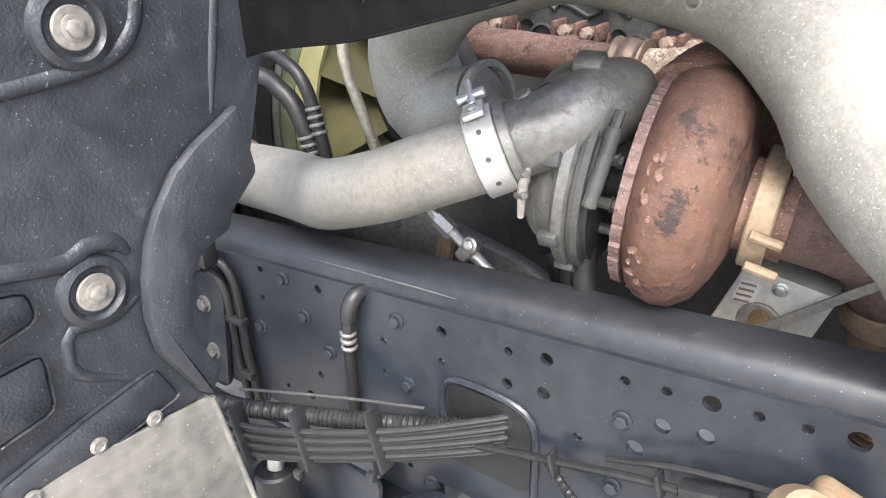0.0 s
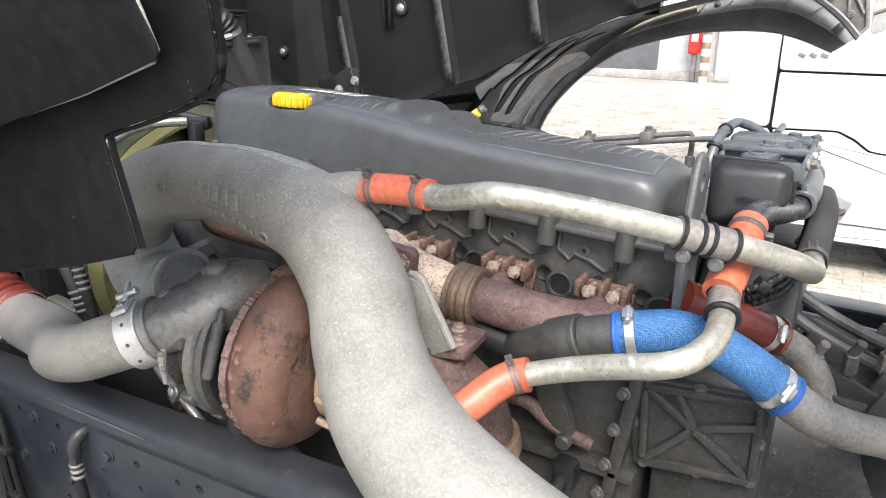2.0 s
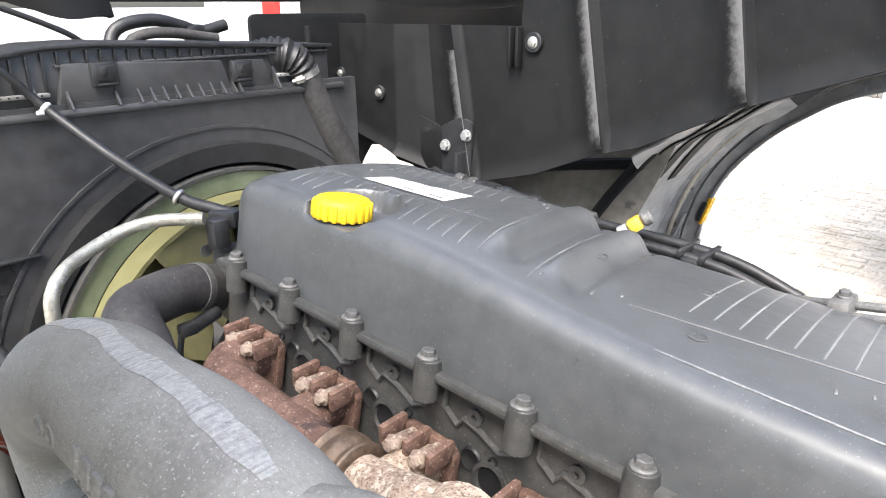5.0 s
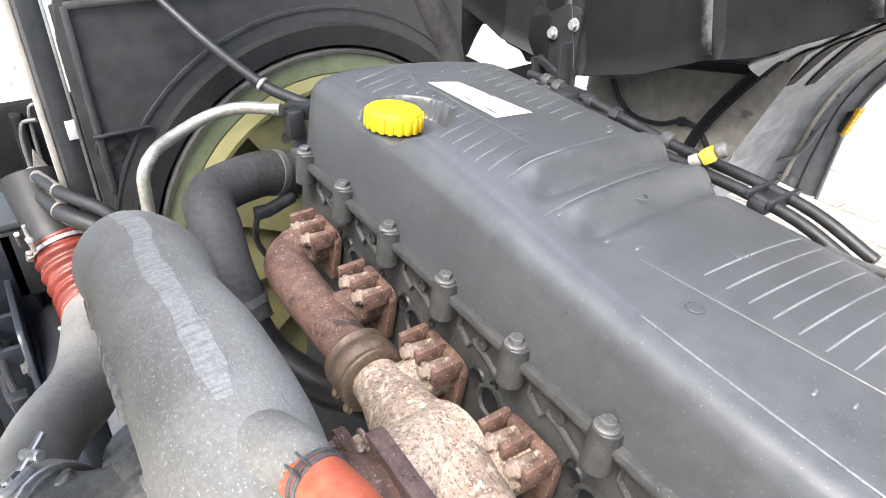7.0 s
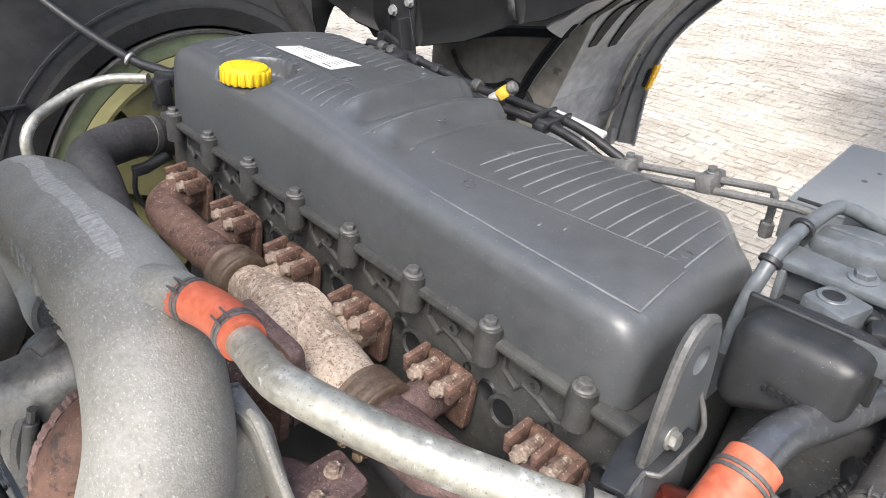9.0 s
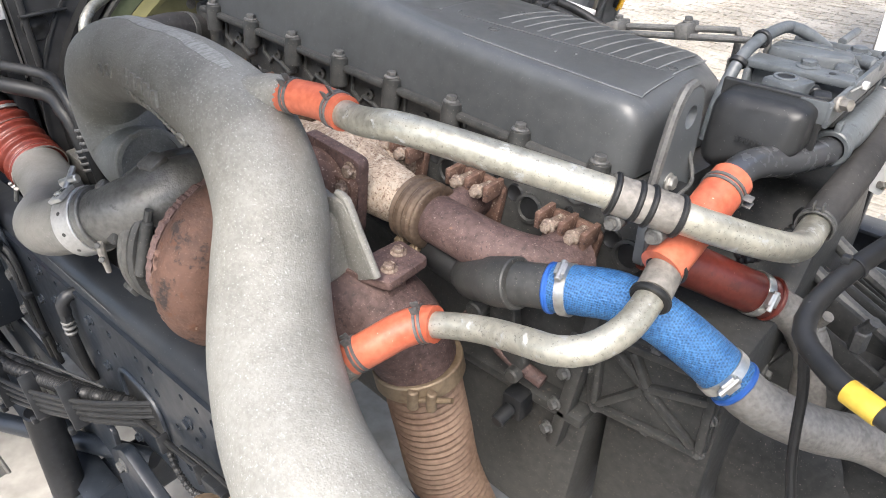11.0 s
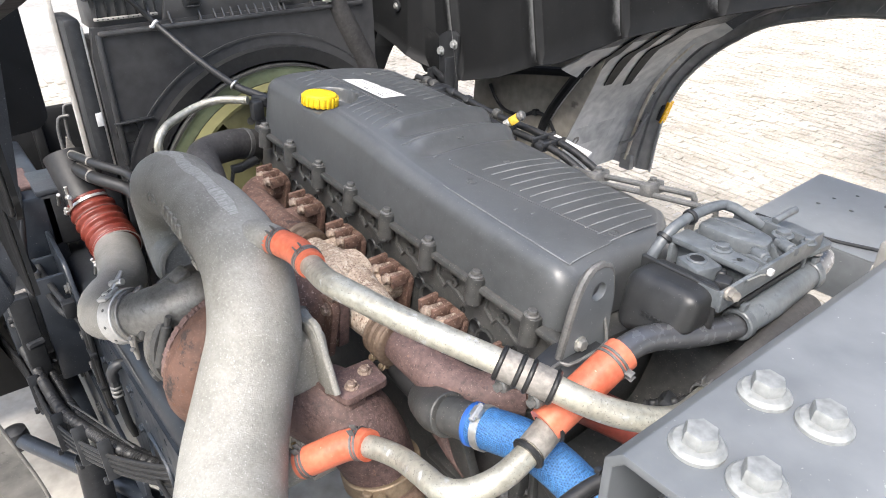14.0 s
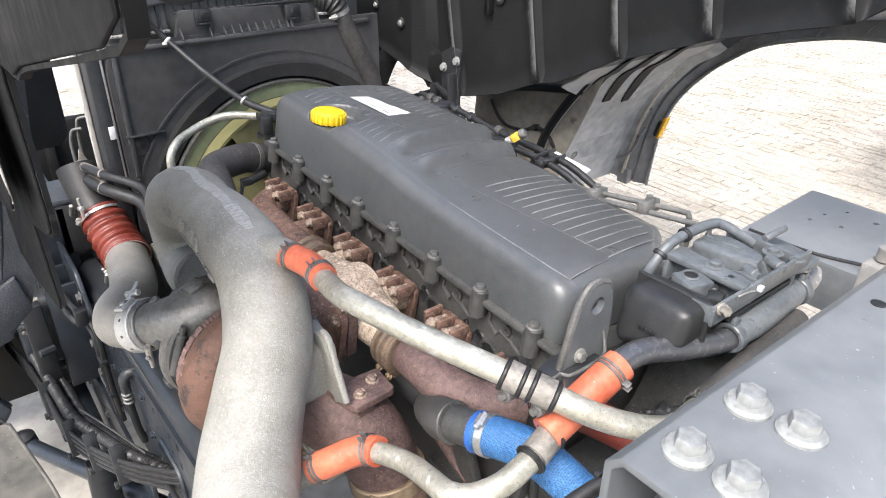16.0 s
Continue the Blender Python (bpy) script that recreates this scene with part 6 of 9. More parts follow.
# pale strip on a bead: the step's highlight, with dust, put into colour
def highlight_strip(bx, z1, w):
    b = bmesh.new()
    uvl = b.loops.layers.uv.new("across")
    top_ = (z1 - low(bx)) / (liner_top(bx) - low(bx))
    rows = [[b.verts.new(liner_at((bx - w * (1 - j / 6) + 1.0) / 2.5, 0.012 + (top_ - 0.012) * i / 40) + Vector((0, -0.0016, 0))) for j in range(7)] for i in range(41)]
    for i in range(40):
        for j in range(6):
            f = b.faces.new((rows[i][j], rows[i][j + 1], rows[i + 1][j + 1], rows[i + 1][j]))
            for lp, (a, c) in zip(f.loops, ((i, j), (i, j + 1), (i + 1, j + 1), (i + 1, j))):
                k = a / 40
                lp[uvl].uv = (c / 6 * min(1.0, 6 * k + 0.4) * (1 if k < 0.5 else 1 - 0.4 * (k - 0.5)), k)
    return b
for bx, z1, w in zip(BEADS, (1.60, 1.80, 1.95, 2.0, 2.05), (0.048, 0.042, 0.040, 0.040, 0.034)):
    part("rub_mark", highlight_strip(bx, z1, w), BEADHL, liner, "painted highlight with dust along the step")
for x, y, z, r in ((-0.019, 0.744, 1.623, 0.014), (-0.452, 0.696, 1.490, 0.012), (-0.60, 0.696, 1.53, 0.010)):
    part("washer", cyl((x, y + 0.006, z), (x, y - 0.002, z), r * 1.5, 18, 0.001), BLACK, liner)
    part("panel_bolt", hexbolt((x, y - 0.002, z), (0, -1, 0), r * 0.7, 0.006, 1.3), STEEL, liner)
for dx in (-0.010, 0.010):
    part("pressed_tab", box((-0.062 + dx, 0.738, 1.612), (0.009, 0.020, 0.085), 0.003), LINER, liner)

# torn lower flap and the bolted hanger below the liner
hanger = thing("panel_hanger", "black steel hanger bracket with two bolts below the liner", "bracket", (-0.23, 0.73, 1.25))
part("plate", prism(rounded([(-0.30, 1.10), (-0.19, 1.10), (-0.175, 1.44), (-0.215, 1.45), (-0.275, 1.42), (-0.285, 1.33)], 0.012), (0, 0.742, 0), (1, 0, 0), (0, 0, 1), 0.010, 0.002), BLACK, hanger)
part("rib", box((-0.196, 0.722, 1.24), (0.010, 0.05, 0.26), 0.003), BLACK, hanger)
part("rib", box((-0.285, 0.722, 1.22), (0.010, 0.05, 0.20), 0.003), BLACK, hanger)
part("cross_strap", box((-0.24, 0.718, 1.30), (0.10, 0.012, 0.02), 0.003, (0, 18, 0)), BLACK, hanger)
for p in ((-0.190, 0.731, 1.408), (-0.256, 0.731, 1.377)):
    part("hanger_bolt", hexbolt(p, (0, -1, 0), 0.0115, 0.012, 1.3), BOLTW, hanger)
for p in ((-0.24, 0.731, 1.22), (-0.235, 0.731, 1.16)):
    part("hanger_bolt", hexbolt(p, (0, -1, 0), 0.007, 0.007, 1.3), BOLTP, hanger)
torn = rounded([(-1.0, 1.47), (-1.0, 1.25), (-0.60, 1.243), (-0.56, 1.306), (-0.53, 1.345), (-0.46, 1.350), (-0.43, 1.317), (-0.37, 1.312), (-0.345, 1.288), (-0.31, 1.30), (-0.27, 1.29), (-0.27, 1.42), (-0.45, 1.47)], 0.010, 3)
solo("torn_liner_flap", sheet(torn, 0.735, 0.004, 0.001), LINER, "torn edge of black liner plastic hanging below the panel", "liner panel")
lowp_ = rounded([(-1.0, 1.235), (-0.60, 1.238), (-0.474, 1.229), (-0.345, 1.283), (-0.25, 1.30), (-0.25, 1.0), (-1.0, 0.95)], 0.008, 3)
solo("lower_closing_panel", sheet(lowp_, 0.747, 0.005, 0.001), LINER, "black plastic closing panel below the torn flap", "liner panel")

# dark underside of the tilted cab, further back
def floor_at(u, v):
    x = -1.5 + 2.1 * u
    return Vector((x, 1.22 - 0.02 * math.sin(9 * x), 1.50 + 0.10 * u + 1.1 * v))
solo("cab_floor_panel", skin(floor_at, 60, 8, 0.01), LINER, "dark underside of the tilted cab behind the liner", "cab panel")
solo("cab_duct", tube([(-1.0, 1.1, 1.78), (-0.6, 1.08, 1.74), (-0.2, 1.08, 1.76), (0.1, 1.1, 1.82)], [0.06, 0.065, 0.06, 0.05], 18, flat=0.8), LINER, "dark curved duct under the tilted cab", "duct")

solo("cab_header_panel", box((-1.5, 0.95, 2.06), (0.03, 1.9, 0.70), 0.01), LINER, "dark header panel at the front of the tilted cab", "cab panel")

# far wheel arch
ARCH = [(0.0, 0, 0.89), (0.06, 0, 1.08), (0.105, 0, 1.19), (0.22, 0, 1.345), (0.29, 0, 1.395), (0.41, 0, 1.475), (0.55, 0, 1.522), (0.70, 0, 1.54), (0.88, 0, 1.534), (1.07, 0, 1.485)]
arch_fn = curve_fn(ARCH)
def arch_off(s, off):
    p, q = arch_fn(max(0, s - 0.01)), arch_fn(min(1, s + 0.01))
    t = (q - p).normalized()
    n = Vector((-t.z, 0, t.x))
    return arch_fn(s) + n * off
# pale panel behind, with a cable
pale = [(-0.36, 1.00), (-0.33, 1.33), (0.02, 1.42), (0.26, 1.50), (0.20, 1.34), (0.155, 1.24), (0.10, 1.12), (0.07, 0.95)]
backp = thing("pale_back_panel", "pale dusty panel with a black cable clipped to it", "panel", (-0.1, 0.95, 1.1))
part("sheet", sheet(pale, 0.952, 0.006), PALEB, backp)
part("cable", tube([(-0.25, 0.94, 1.235), (-0.215, 0.94, 1.19), (-0.16, 0.935, 1.165), (-0.08, 0.935, 1.17), (-0.02, 0.935, 1.195), (0.03, 0.935, 1.19), (0.07, 0.935, 1.15)], 0.006, 8), RUBBER, backp, "black cable")
part("cable_clip", box((-0.02, 0.935, 1.195), (0.016, 0.02, 0.02), 0.003), BLACK, backp)
part("dark_edge_strip", join(tube([(-0.30, 0.93, 1.262), (-0.1, 0.93, 1.315), (0.06, 0.93, 1.345), (0.16, 0.93, 1.36)], 0.014, 8), tube([arch_off(k / 30, 0.06) + Vector((0, 0.925, 0)) for k in range(12)], 0.014, 8, smoothed=False)), LINER, backp, "black edging strip")
part("pipe_stub", tube([(-0.12, 0.93, 1.06), (-0.10, 0.92, 1.14), (-0.06, 0.92, 1.10)], 0.012, 12), DULL, backp)

guard = thing("far_mudguard", "grey dusty mudguard with painted groove shade and a black rim", "mudguard", (0.3, 1.2, 1.0))
RIM_IN = curve_fn([(0.088, 0, 0.89), (0.098, 0, 1.02), (0.116, 0, 1.14), (0.165, 0, 1.25), (0.25, 0, 1.352), (0.335, 0, 1.42), (0.43, 0, 1.478), (0.56, 0, 1.518), (0.70, 0, 1.545), (0.86, 0, 1.551), (0.965, 0, 1.535), (1.077, 0, 1.492)])
RIM_OUT = curve_fn([(-0.03, 0, 0.89), (0.0, 0, 1.03), (0.040, 0, 1.165), (0.104, 0, 1.29), (0.196, 0, 1.40), (0.295, 0, 1.478), (0.41, 0, 1.545), (0.58, 0, 1.613), (0.76, 0, 1.656), (0.885, 0, 1.682), (0.985, 0, 1.662), (1.079, 0, 1.600), (1.140, 0, 1.538)])
def guard_at(u, v):
    k = min(1.0, max(0.0, (u - 0.42) / 0.2))
    p = arch_off(u, 0.055 - 0.03 * (v > 0.96)).lerp(RIM_OUT(u), k * k * (3 - 2 * k))
    y0 = 0.93 - 0.14 * min(1.0, max(0.0, (u - 0.33) / 0.05)) + 0.42 * min(1.0, max(0.0, (u - 0.48) / 0.14))
    return Vector((p.x, y0 + (1.43 - y0) * v, p.z))
# one surface in two colours: pale grey up to u 0.46, dark beyond
part("inner_surface", skin(lambda u, v: guard_at(0.46 * u, v), 80, 24, 0.004), INNER, guard, "pale grey front part of the inner surface")
part("inner_surface", skin(lambda u, v: guard_at(0.4602 + 0.5398 * u, v), 80, 24, 0.004), DUSTY, guard, "dark rear part of the inner surface")
def strip_on_arch(s0, s1, w, y0, y1, off):
    def f(u, v):
        p = arch_off(s0 + (s1 - s0) * u + w * (v - 0.5), off)
        return Vector((p.x, y0 + (y1 - y0) * u, p.z))
    return skin(f, 24, 4, 0.003)
def groove_strip(s0, s1, ya, yb, w, off):
    def f(u, v):
        p = arch_off(s0 + (s1 - s0) * u, off)
        return Vector((p.x, ya + (yb - ya) * u + w * (0.4 + 0.6 * math.sin(math.pi * min(1, 0.15 + u))) * (v - 0.5), p.z))
    return skin(f, 40, 3, 0.003)
# grooves are dark strips laid on the surface, their shade put into colour
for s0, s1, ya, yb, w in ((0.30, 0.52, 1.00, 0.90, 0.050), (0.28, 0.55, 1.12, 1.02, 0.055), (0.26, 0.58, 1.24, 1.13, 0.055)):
    part("groove", groove_strip(s0, s1, ya, yb, w, 0.049), LINER, guard, "long dark strip for a groove's shade")
part("seam", strip_on_arch(0.205, 0.19, 0.005, 0.95, 1.36, 0.052), LINER, guard)
part("raised_band", strip_on_arch(0.125, 0.125, 0.055, 0.97, 1.30, 0.050), INNER, guard)
part("worn_patch", strip_on_arch(0.26, 0.24, 0.035, 1.05, 1.30, 0.0515), PALE, guard, "rubbed pale patch")
def rim_point(u, v):
    k = min(1.0, max(0.0, (u - 0.34) / 0.24))
    k = 2 * k * k * (3 - 2 * k) - 1
    y = 1.443 + k * float(np.interp(v, [0, 0.06, 0.46, 0.50, 0.54, 0.92, 1.0], [-0.011, -0.019, 0.003, -0.007, 0.005, 0.019, 0.009]))
    p = RIM_IN(u).lerp(RIM_OUT(u), v)
    return Vector((p.x, y, p.z))
part("rim", skin(rim_point, 120, 22, 0.006), RIMP, guard, "dusty blue-grey plastic rim with a stepped ridge")
part("edge_bead", tube([rim_point(s / 60, 0.0) for s in range(61)], 0.005, 10, smoothed=False), RIMP, guard)
for k in range(13):
    u = 0.30 + 0.055 * k
    part("cross_rib", tube([rim_point(u, 0.53), rim_point(u + 0.004, 0.7) + Vector((0, -0.004, 0)), rim_point(u + 0.01, 0.93)], 0.0025, 6), RIMP, guard)
for k in range(5):
    u = 0.55 + 0.09 * k
    part("cross_rib", tube([rim_point(u, 0.10), rim_point(u, 0.25), rim_point(u + 0.004, 0.46)], 0.002, 6), RIMP, guard)
part("end_tab", box(rim_point(0.965, 0.72) + Vector((0, -0.006, 0)), (0.022, 0.014, 0.030), 0.003, (0, 40, 0)), RIMP, guard)
part("end_button", lathe([(0.011, 0), (0.011, 0.003), (0.004, 0.004)], rim_point(0.975, 0.45) + Vector((0, -0.002, 0)), (0, -1, 0), 16), LATT, guard)
part("seal_strip", tube([rim_point(0.02 + 0.66 * k / 50, 0.80) + Vector((0.0, -0.010, 0.0)) for k in range(51)], 0.0065, 8, smoothed=False), SEALP, guard, "pale tan sealing strip")
for u in (0.12, 0.20, 0.28, 0.37, 0.60, 0.72, 0.83):
    part("rim_bolt", hexbolt(rim_point(u, 0.78) + Vector((0, -0.002, 0)), (0, -1, 0), 0.007, 0.006, 1.5), BOLTP, guard)
part("round_plug", ring(arch_off(0.115, 0.052) + Vector((0, 1.12, 0)), Vector((0.8, 0, -0.3)), 0.017, 0.009, 0.008, 20), DULL, guard)
part("foot_bracket", join(box((0.0, 1.43, 0.91), (0.05, 0.03, 0.06), 0.006), tube([(-0.02, 1.40, 0.98), (0.03, 1.41, 1.02), (0.07, 1.42, 1.12)], 0.006, 8)), RIMP, guard)
part("end_corner", prism([(0.76, 1.64), (0.885, 1.672), (0.985, 1.652), (1.075, 1.590), (1.137, 1.535), (1.157, 1.560), (1.133, 1.704), (1.165, 1.767), (1.21, 1.86), (0.80, 1.86)], (0, 1.500, 0), (1, 0, 0), (0, 0, 1), 0.012, 0.003), LATT, guard, "pale grey wing corner with radiating ribs")
HUB = Vector((1.088, 1.484, 1.688))
for x, z in ((1.048, 1.658), (1.103, 1.574), (1.135, 1.700), (1.040, 1.79), (1.098, 1.80), (1.168, 1.775), (1.140, 1.60), (0.94, 1.69)):
    part("lattice_rib", tube([HUB, Vector((x, 1.484, z))], 0.0042, 8, smoothed=False), LATT, guard)
part("lattice_rim", tube([(1.137, 1.484, 1.540), (1.155, 1.484, 1.562), (1.133, 1.484, 1.704), (1.165, 1.484, 1.767), (1.21, 1.484, 1.86)], 0.0055, 8, smoothed=False), LATT, guard)
part("lattice_rib", tube([(1.048, 1.484, 1.86), (1.052, 1.484, 1.76), (1.072, 1.484, 1.71)], 0.004, 8), LATT, guard)
for x, z, r in ((1.088, 1.688, 0.015), (1.048, 1.658, 0.014), (1.015, 1.755, 0.009), (1.105, 1.60, 0.011)):
    part("lattice_boss", join(ring((x, 1.480, z), (0, 1, 0), r, r * 0.55, 0.012, 18), hexbolt((x, 1.478, z), (0, -1, 0), r * 0.45, 0.005, 1.2)), LATT if r > 0.0145 else DULL, guard)
wing = thing("wing_end_panel", "pale grey ribbed plastic wing end panel", "wing panel", (1.3, 1.54, 1.7))
part("sheet", prism(rounded([(1.165, 1.535), (1.29, 1.60), (1.60, 1.72), (1.60, 2.0), (1.14, 2.0)], 0.02), (0, 1.52, 0), (1, 0, 0), (0, 0, 1), 0.02, 0.004), LABEL, wing)
for k in range(3):
    part("rib", tube([(1.165, 1.50, 1.60 + 0.045 * k), (1.30, 1.50, 1.655 + 0.045 * k), (1.58, 1.50, 1.765 + 0.045 * k)], 0.005, 8), DULL, wing)
marker = thing("side_marker_lamp", "small amber side marker lamp on the arch rim", "marker lamp", (0.11, 1.46, 1.09))
part("lens", box((0.114, 1.462, 1.125), (0.012, 0.030, 0.088), 0.004, (0, 16, 0), 3), AMBER, marker, "amber lens")
part("base", box((0.104, 1.450, 1.122), (0.014, 0.02, 0.06), 0.004, (0, 16, 0)), RUBBER, marker)

# ---- far deck plate and small things behind the engine ----
deck = thing("deck_plate", "grey painted steel deck plate with punched holes", "deck plate", (1.2, 1.05, 1.17))
dk = rounded([(0.785, 0.845), (1.075, 0.845), (1.045, 1.23), (0.772, 1.232)], 0.01)
part("sheet", prism(dk, (0, 0, 1.162), (1, 0, 0), (0, 1, 0), 0.008, holes=[(0.86, 1.04, 0.006), (0.87, 1.10, 0.005), (0.93, 1.06, 0.006), (0.975, 1.15, 0.008), (0.90, 1.16, 0.005)]), GREYP, deck)
part("front_fold", box((0.785, 1.04, 1.125), (0.006, 0.385, 0.08), 0.002), GREYP, deck)
part("near_fold", box((0.93, 0.847, 1.11), (0.285, 0.006, 0.11), 0.002), GREYP, deck)

part("lip", tube([(0.80, 0.86, 1.172), (0.95, 0.862, 1.174), (1.06, 0.90, 1.174)], 0.004, 8), BLACK, deck, "black edge seal")
slotp = thing("slotted_bracket", "pale grey slotted bracket plate with bolts", "bracket", (1.14, 0.6, 1.17))
part("plate", prism(rect(0, 0, 0.045, 0.15, 0.005), (1.105, 0.60, 1.115), (0.85, 0.2, -0.35), (0.35, 0.1, 0.9), 0.006, holes=[(0.010, 0.03, 0.004), (0.010, 0.075, 0.004), (0.010, 0.12, 0.004)]), LABEL, slotp)
for k in range(4):
    c = Vector((1.105, 0.598, 1.115)) + Vector((0.85, 0.2, -0.35)).normalized() * 0.036 + Vector((0.35, 0.1, 0.9)).normalized() * (0.02 + 0.035 * k)
    part("bolt", hexbolt(c, (-0.3, -0.9, 0.1), 0.008, 0.008, 1.3), DULL, slotp)

part("stem", box((1.125, 0.62, 1.03), (0.02, 0.03, 0.20), 0.004), BLACK, slotp)

# ---- rear beam of the cab support ----
beam = thing("cab_rear_beam", "grey painted folded steel cross beam with four large flanged bolts", "cross beam", (1.38, 0.2, 1.5))
def u_section(o, t):
    inn = [(o[0][0] + t, o[0][1]), (o[1][0] + t, o[1][1] - 0.4 * t), (o[2][0] + 0.4 * t, o[2][1] - t), (o[3][0] - 0.2 * t, o[3][1] - t), (o[4][0] - t, o[4][1] - 0.5 * t), (o[5][0] - t, o[5][1])]
    return o + inn[::-1]
sec = u_section([(1.319, 1.515), (1.319, 1.588), (1.331, 1.60), (1.425, 1.60), (1.50, 1.565), (1.512, 1.50)], 0.007)
part("channel", prism(sec, (0, 0.95, 0), (1, 0, 0), (0, 0, 1), 1.323, 0.0015), GREYP, beam)
part("inner_web", box((1.40, 0.25, 1.50), (0.155, 1.20, 0.008), 0.002), GREYP, beam)
for x, y in ((1.354, -0.261), (1.354, -0.334), (1.391, -0.258), (1.391, -0.333)):
    hb = part("beam_bolt", join(lathe([(0.0168, 0), (0.0168, 0.0025), (0.0145, 0.005), (0.011, 0.0055)], (x, y, 1.6), (0, 0, 1), 28), lathe([(0.0108, 0.004), (0.0108, 0.0125), (0.0098, 0.0140), (0.004, 0.0142)], (x, y, 1.6), (0.05, 0.03, 1), 6)), BOLTW, beam, "pale painted flanged hexagon bolt")
for x, y in ((1.352, -0.045), (1.40, 0.12), (1.37, 0.35)):
    part("hole_plug", cyl((x, y, 1.595), (x, y, 1.6008), 0.0065, 14), RUBBER, beam)
bracket = thing("beam_bracket", "grey steel bracket with crusted edges under the beam end", "bracket", (1.42, -0.33, 1.2))
part("upright", prism(rounded([(1.345, 0.85), (1.50, 0.85), (1.50, 1.50), (1.345, 1.50)], 0.02), (0, -0.30, 0), (1, 0, 0), (0, 0, 1), 0.012, 0.003), GREYC, bracket)
part("gusset", box((1.35, -0.25, 1.20), (0.010, 0.12, 0.62), 0.003), GREYC, bracket)
part("folded_lip", prism(rounded([(1.335, 1.40), (1.362, 1.40), (1.366, 1.50), (1.40, 1.545), (1.47, 1.545), (1.47, 1.575), (1.385, 1.575), (1.338, 1.52)], 0.008), (0, -0.352, 0), (1, 0, 0), (0, 0, 1), 0.010, 0.002), GREYP, bracket, "grey folded lip")
part("crusted_lump", lathe([(0.004, 0), (0.018, 0.004), (0.022, 0.016), (0.014, 0.03), (0.004, 0.032)], (1.43, -0.335, 1.52), (0.2, -0.6, 0.6), 14), RUSTLT, bracket)
part("crusted_lump", lathe([(0.004, 0), (0.014, 0.004), (0.018, 0.012), (0.01, 0.022), (0.004, 0.024)], (1.385, -0.34, 1.535), (-0.2, -0.6, 0.6), 14), RUSTLT, bracket)
post = thing("cab_lock_post", "black upright post with hoses tied along it", "post", (1.40, 0.45, 1.0))
part("column", box((1.45, 0.45, 1.22), (0.11, 0.14, 0.72), 0.012), FRAME, post)
part("valve_block", join(box((1.292, 0.140, 1.530), (0.026, 0.042, 0.046), 0.004), cyl((1.294, 0.14, 1.555), (1.294, 0.14, 1.57), 0.009, 12), cyl((1.292, 0.115, 1.515), (1.292, 0.085, 1.510), 0.009, 12)), LATT, post, "pale grey valve block with fittings")
for dx, r in ((0.0, 0.007), (0.012, 0.005), (-0.011, 0.005)):
    part("hose", tube([(1.294 + dx * 0.5, 0.155, 1.505), (1.286 + dx, 0.165, 1.48), (1.285 + dx, 0.18, 1.44), (1.30 + dx, 0.20, 1.30), (1.31 + dx, 0.24, 1.10), (1.31 + dx, 0.26, 0.95)], r, 8), RUBBER, post)
for x, y, z in ((1.277, 0.175, 1.46), (1.295, 0.195, 1.36), (1.302, 0.22, 1.22)):
    part("tie", box((x, y, z), (0.05, 0.022, 0.007), 0.002, (0, 12, 0)), BLACK, post)
part("yellow_band", ring((1.2925, 0.098, 1.513), (0, 1, 0.15), 0.0115, 0.008, 0.007, 18), STRAPY, post, "yellow band on the hose union")
cable = thing("taped_cable", "thick black cable with yellow tape, tied in places", "cable", (1.2532, -0.2800, 1.4278))
CB = [(1.292, 0.10, 1.512), (1.292, 0.06, 1.504), (1.296, 0.01, 1.490), (1.299, -0.051, 1.474), (1.273, -0.180, 1.449), (1.252, -0.262, 1.438), (1.243, -0.305, 1.426), (1.247, -0.330, 1.418), (1.263, -0.345, 1.415), (1.287, -0.360, 1.414), (1.32, -0.372, 1.415), (1.40, -0.40, 1.42)]
part("cable", tube(CB, 0.0072, 14), RUBBER, cable)
part("yellow_tape", tube([(1.283, -0.3585, 1.414), (1.303, -0.3665, 1.4145)], 0.0080, 14), STRAPY, cable, "yellow tape")
part("thin_cable", tube([(1.300, -0.040, 1.466), (1.272, -0.172, 1.441), (1.250, -0.262, 1.428), (1.243, -0.292, 1.405), (1.247, -0.285, 1.365), (1.252, -0.269, 1.324), (1.262, -0.262, 1.25), (1.285, -0.26, 1.15), (1.295, -0.26, 1.02), (1.295, -0.26, 0.93)], 0.0042, 10), RUBBER, cable)
for i in (4, 5):
    d = Vector(CB[i + 1]) - Vector(CB[i - 1])
    tie = part("tie", ring(CB[i], d, 0.0084, 0.0066, 0.0042, 18, 0.0004), BLACK, cable)
    part("tie_tail", box(Vector(CB[i]) + Vector((-0.006, -0.006, 0.007)), (0.006, 0.006, 0.006), 0.001), BLACK, tie)
cross = thing("rear_crossmember", "dark steel crossmember with bolts and corrugated hoses on it", "crossmember", (1.4, 0.5, 0.85))
part("rail", box((1.62, 0.52, 0.895), (1.1, 0.10, 0.05), 0.006, (0, 4, 0)), GREYC, cross)
part("flange", box((1.62, 0.47, 0.955), (1.1, 0.012, 0.10), 0.003, (0, 4, 0)), GREYC, cross)
for x in (1.19, 1.30, 1.43):
    part("bolt", hexbolt((x, 0.463, 0.985 - 0.07 * (x - 1.1)), (0, -1, 0), 0.011, 0.012, 1.3), BOLTP, cross)
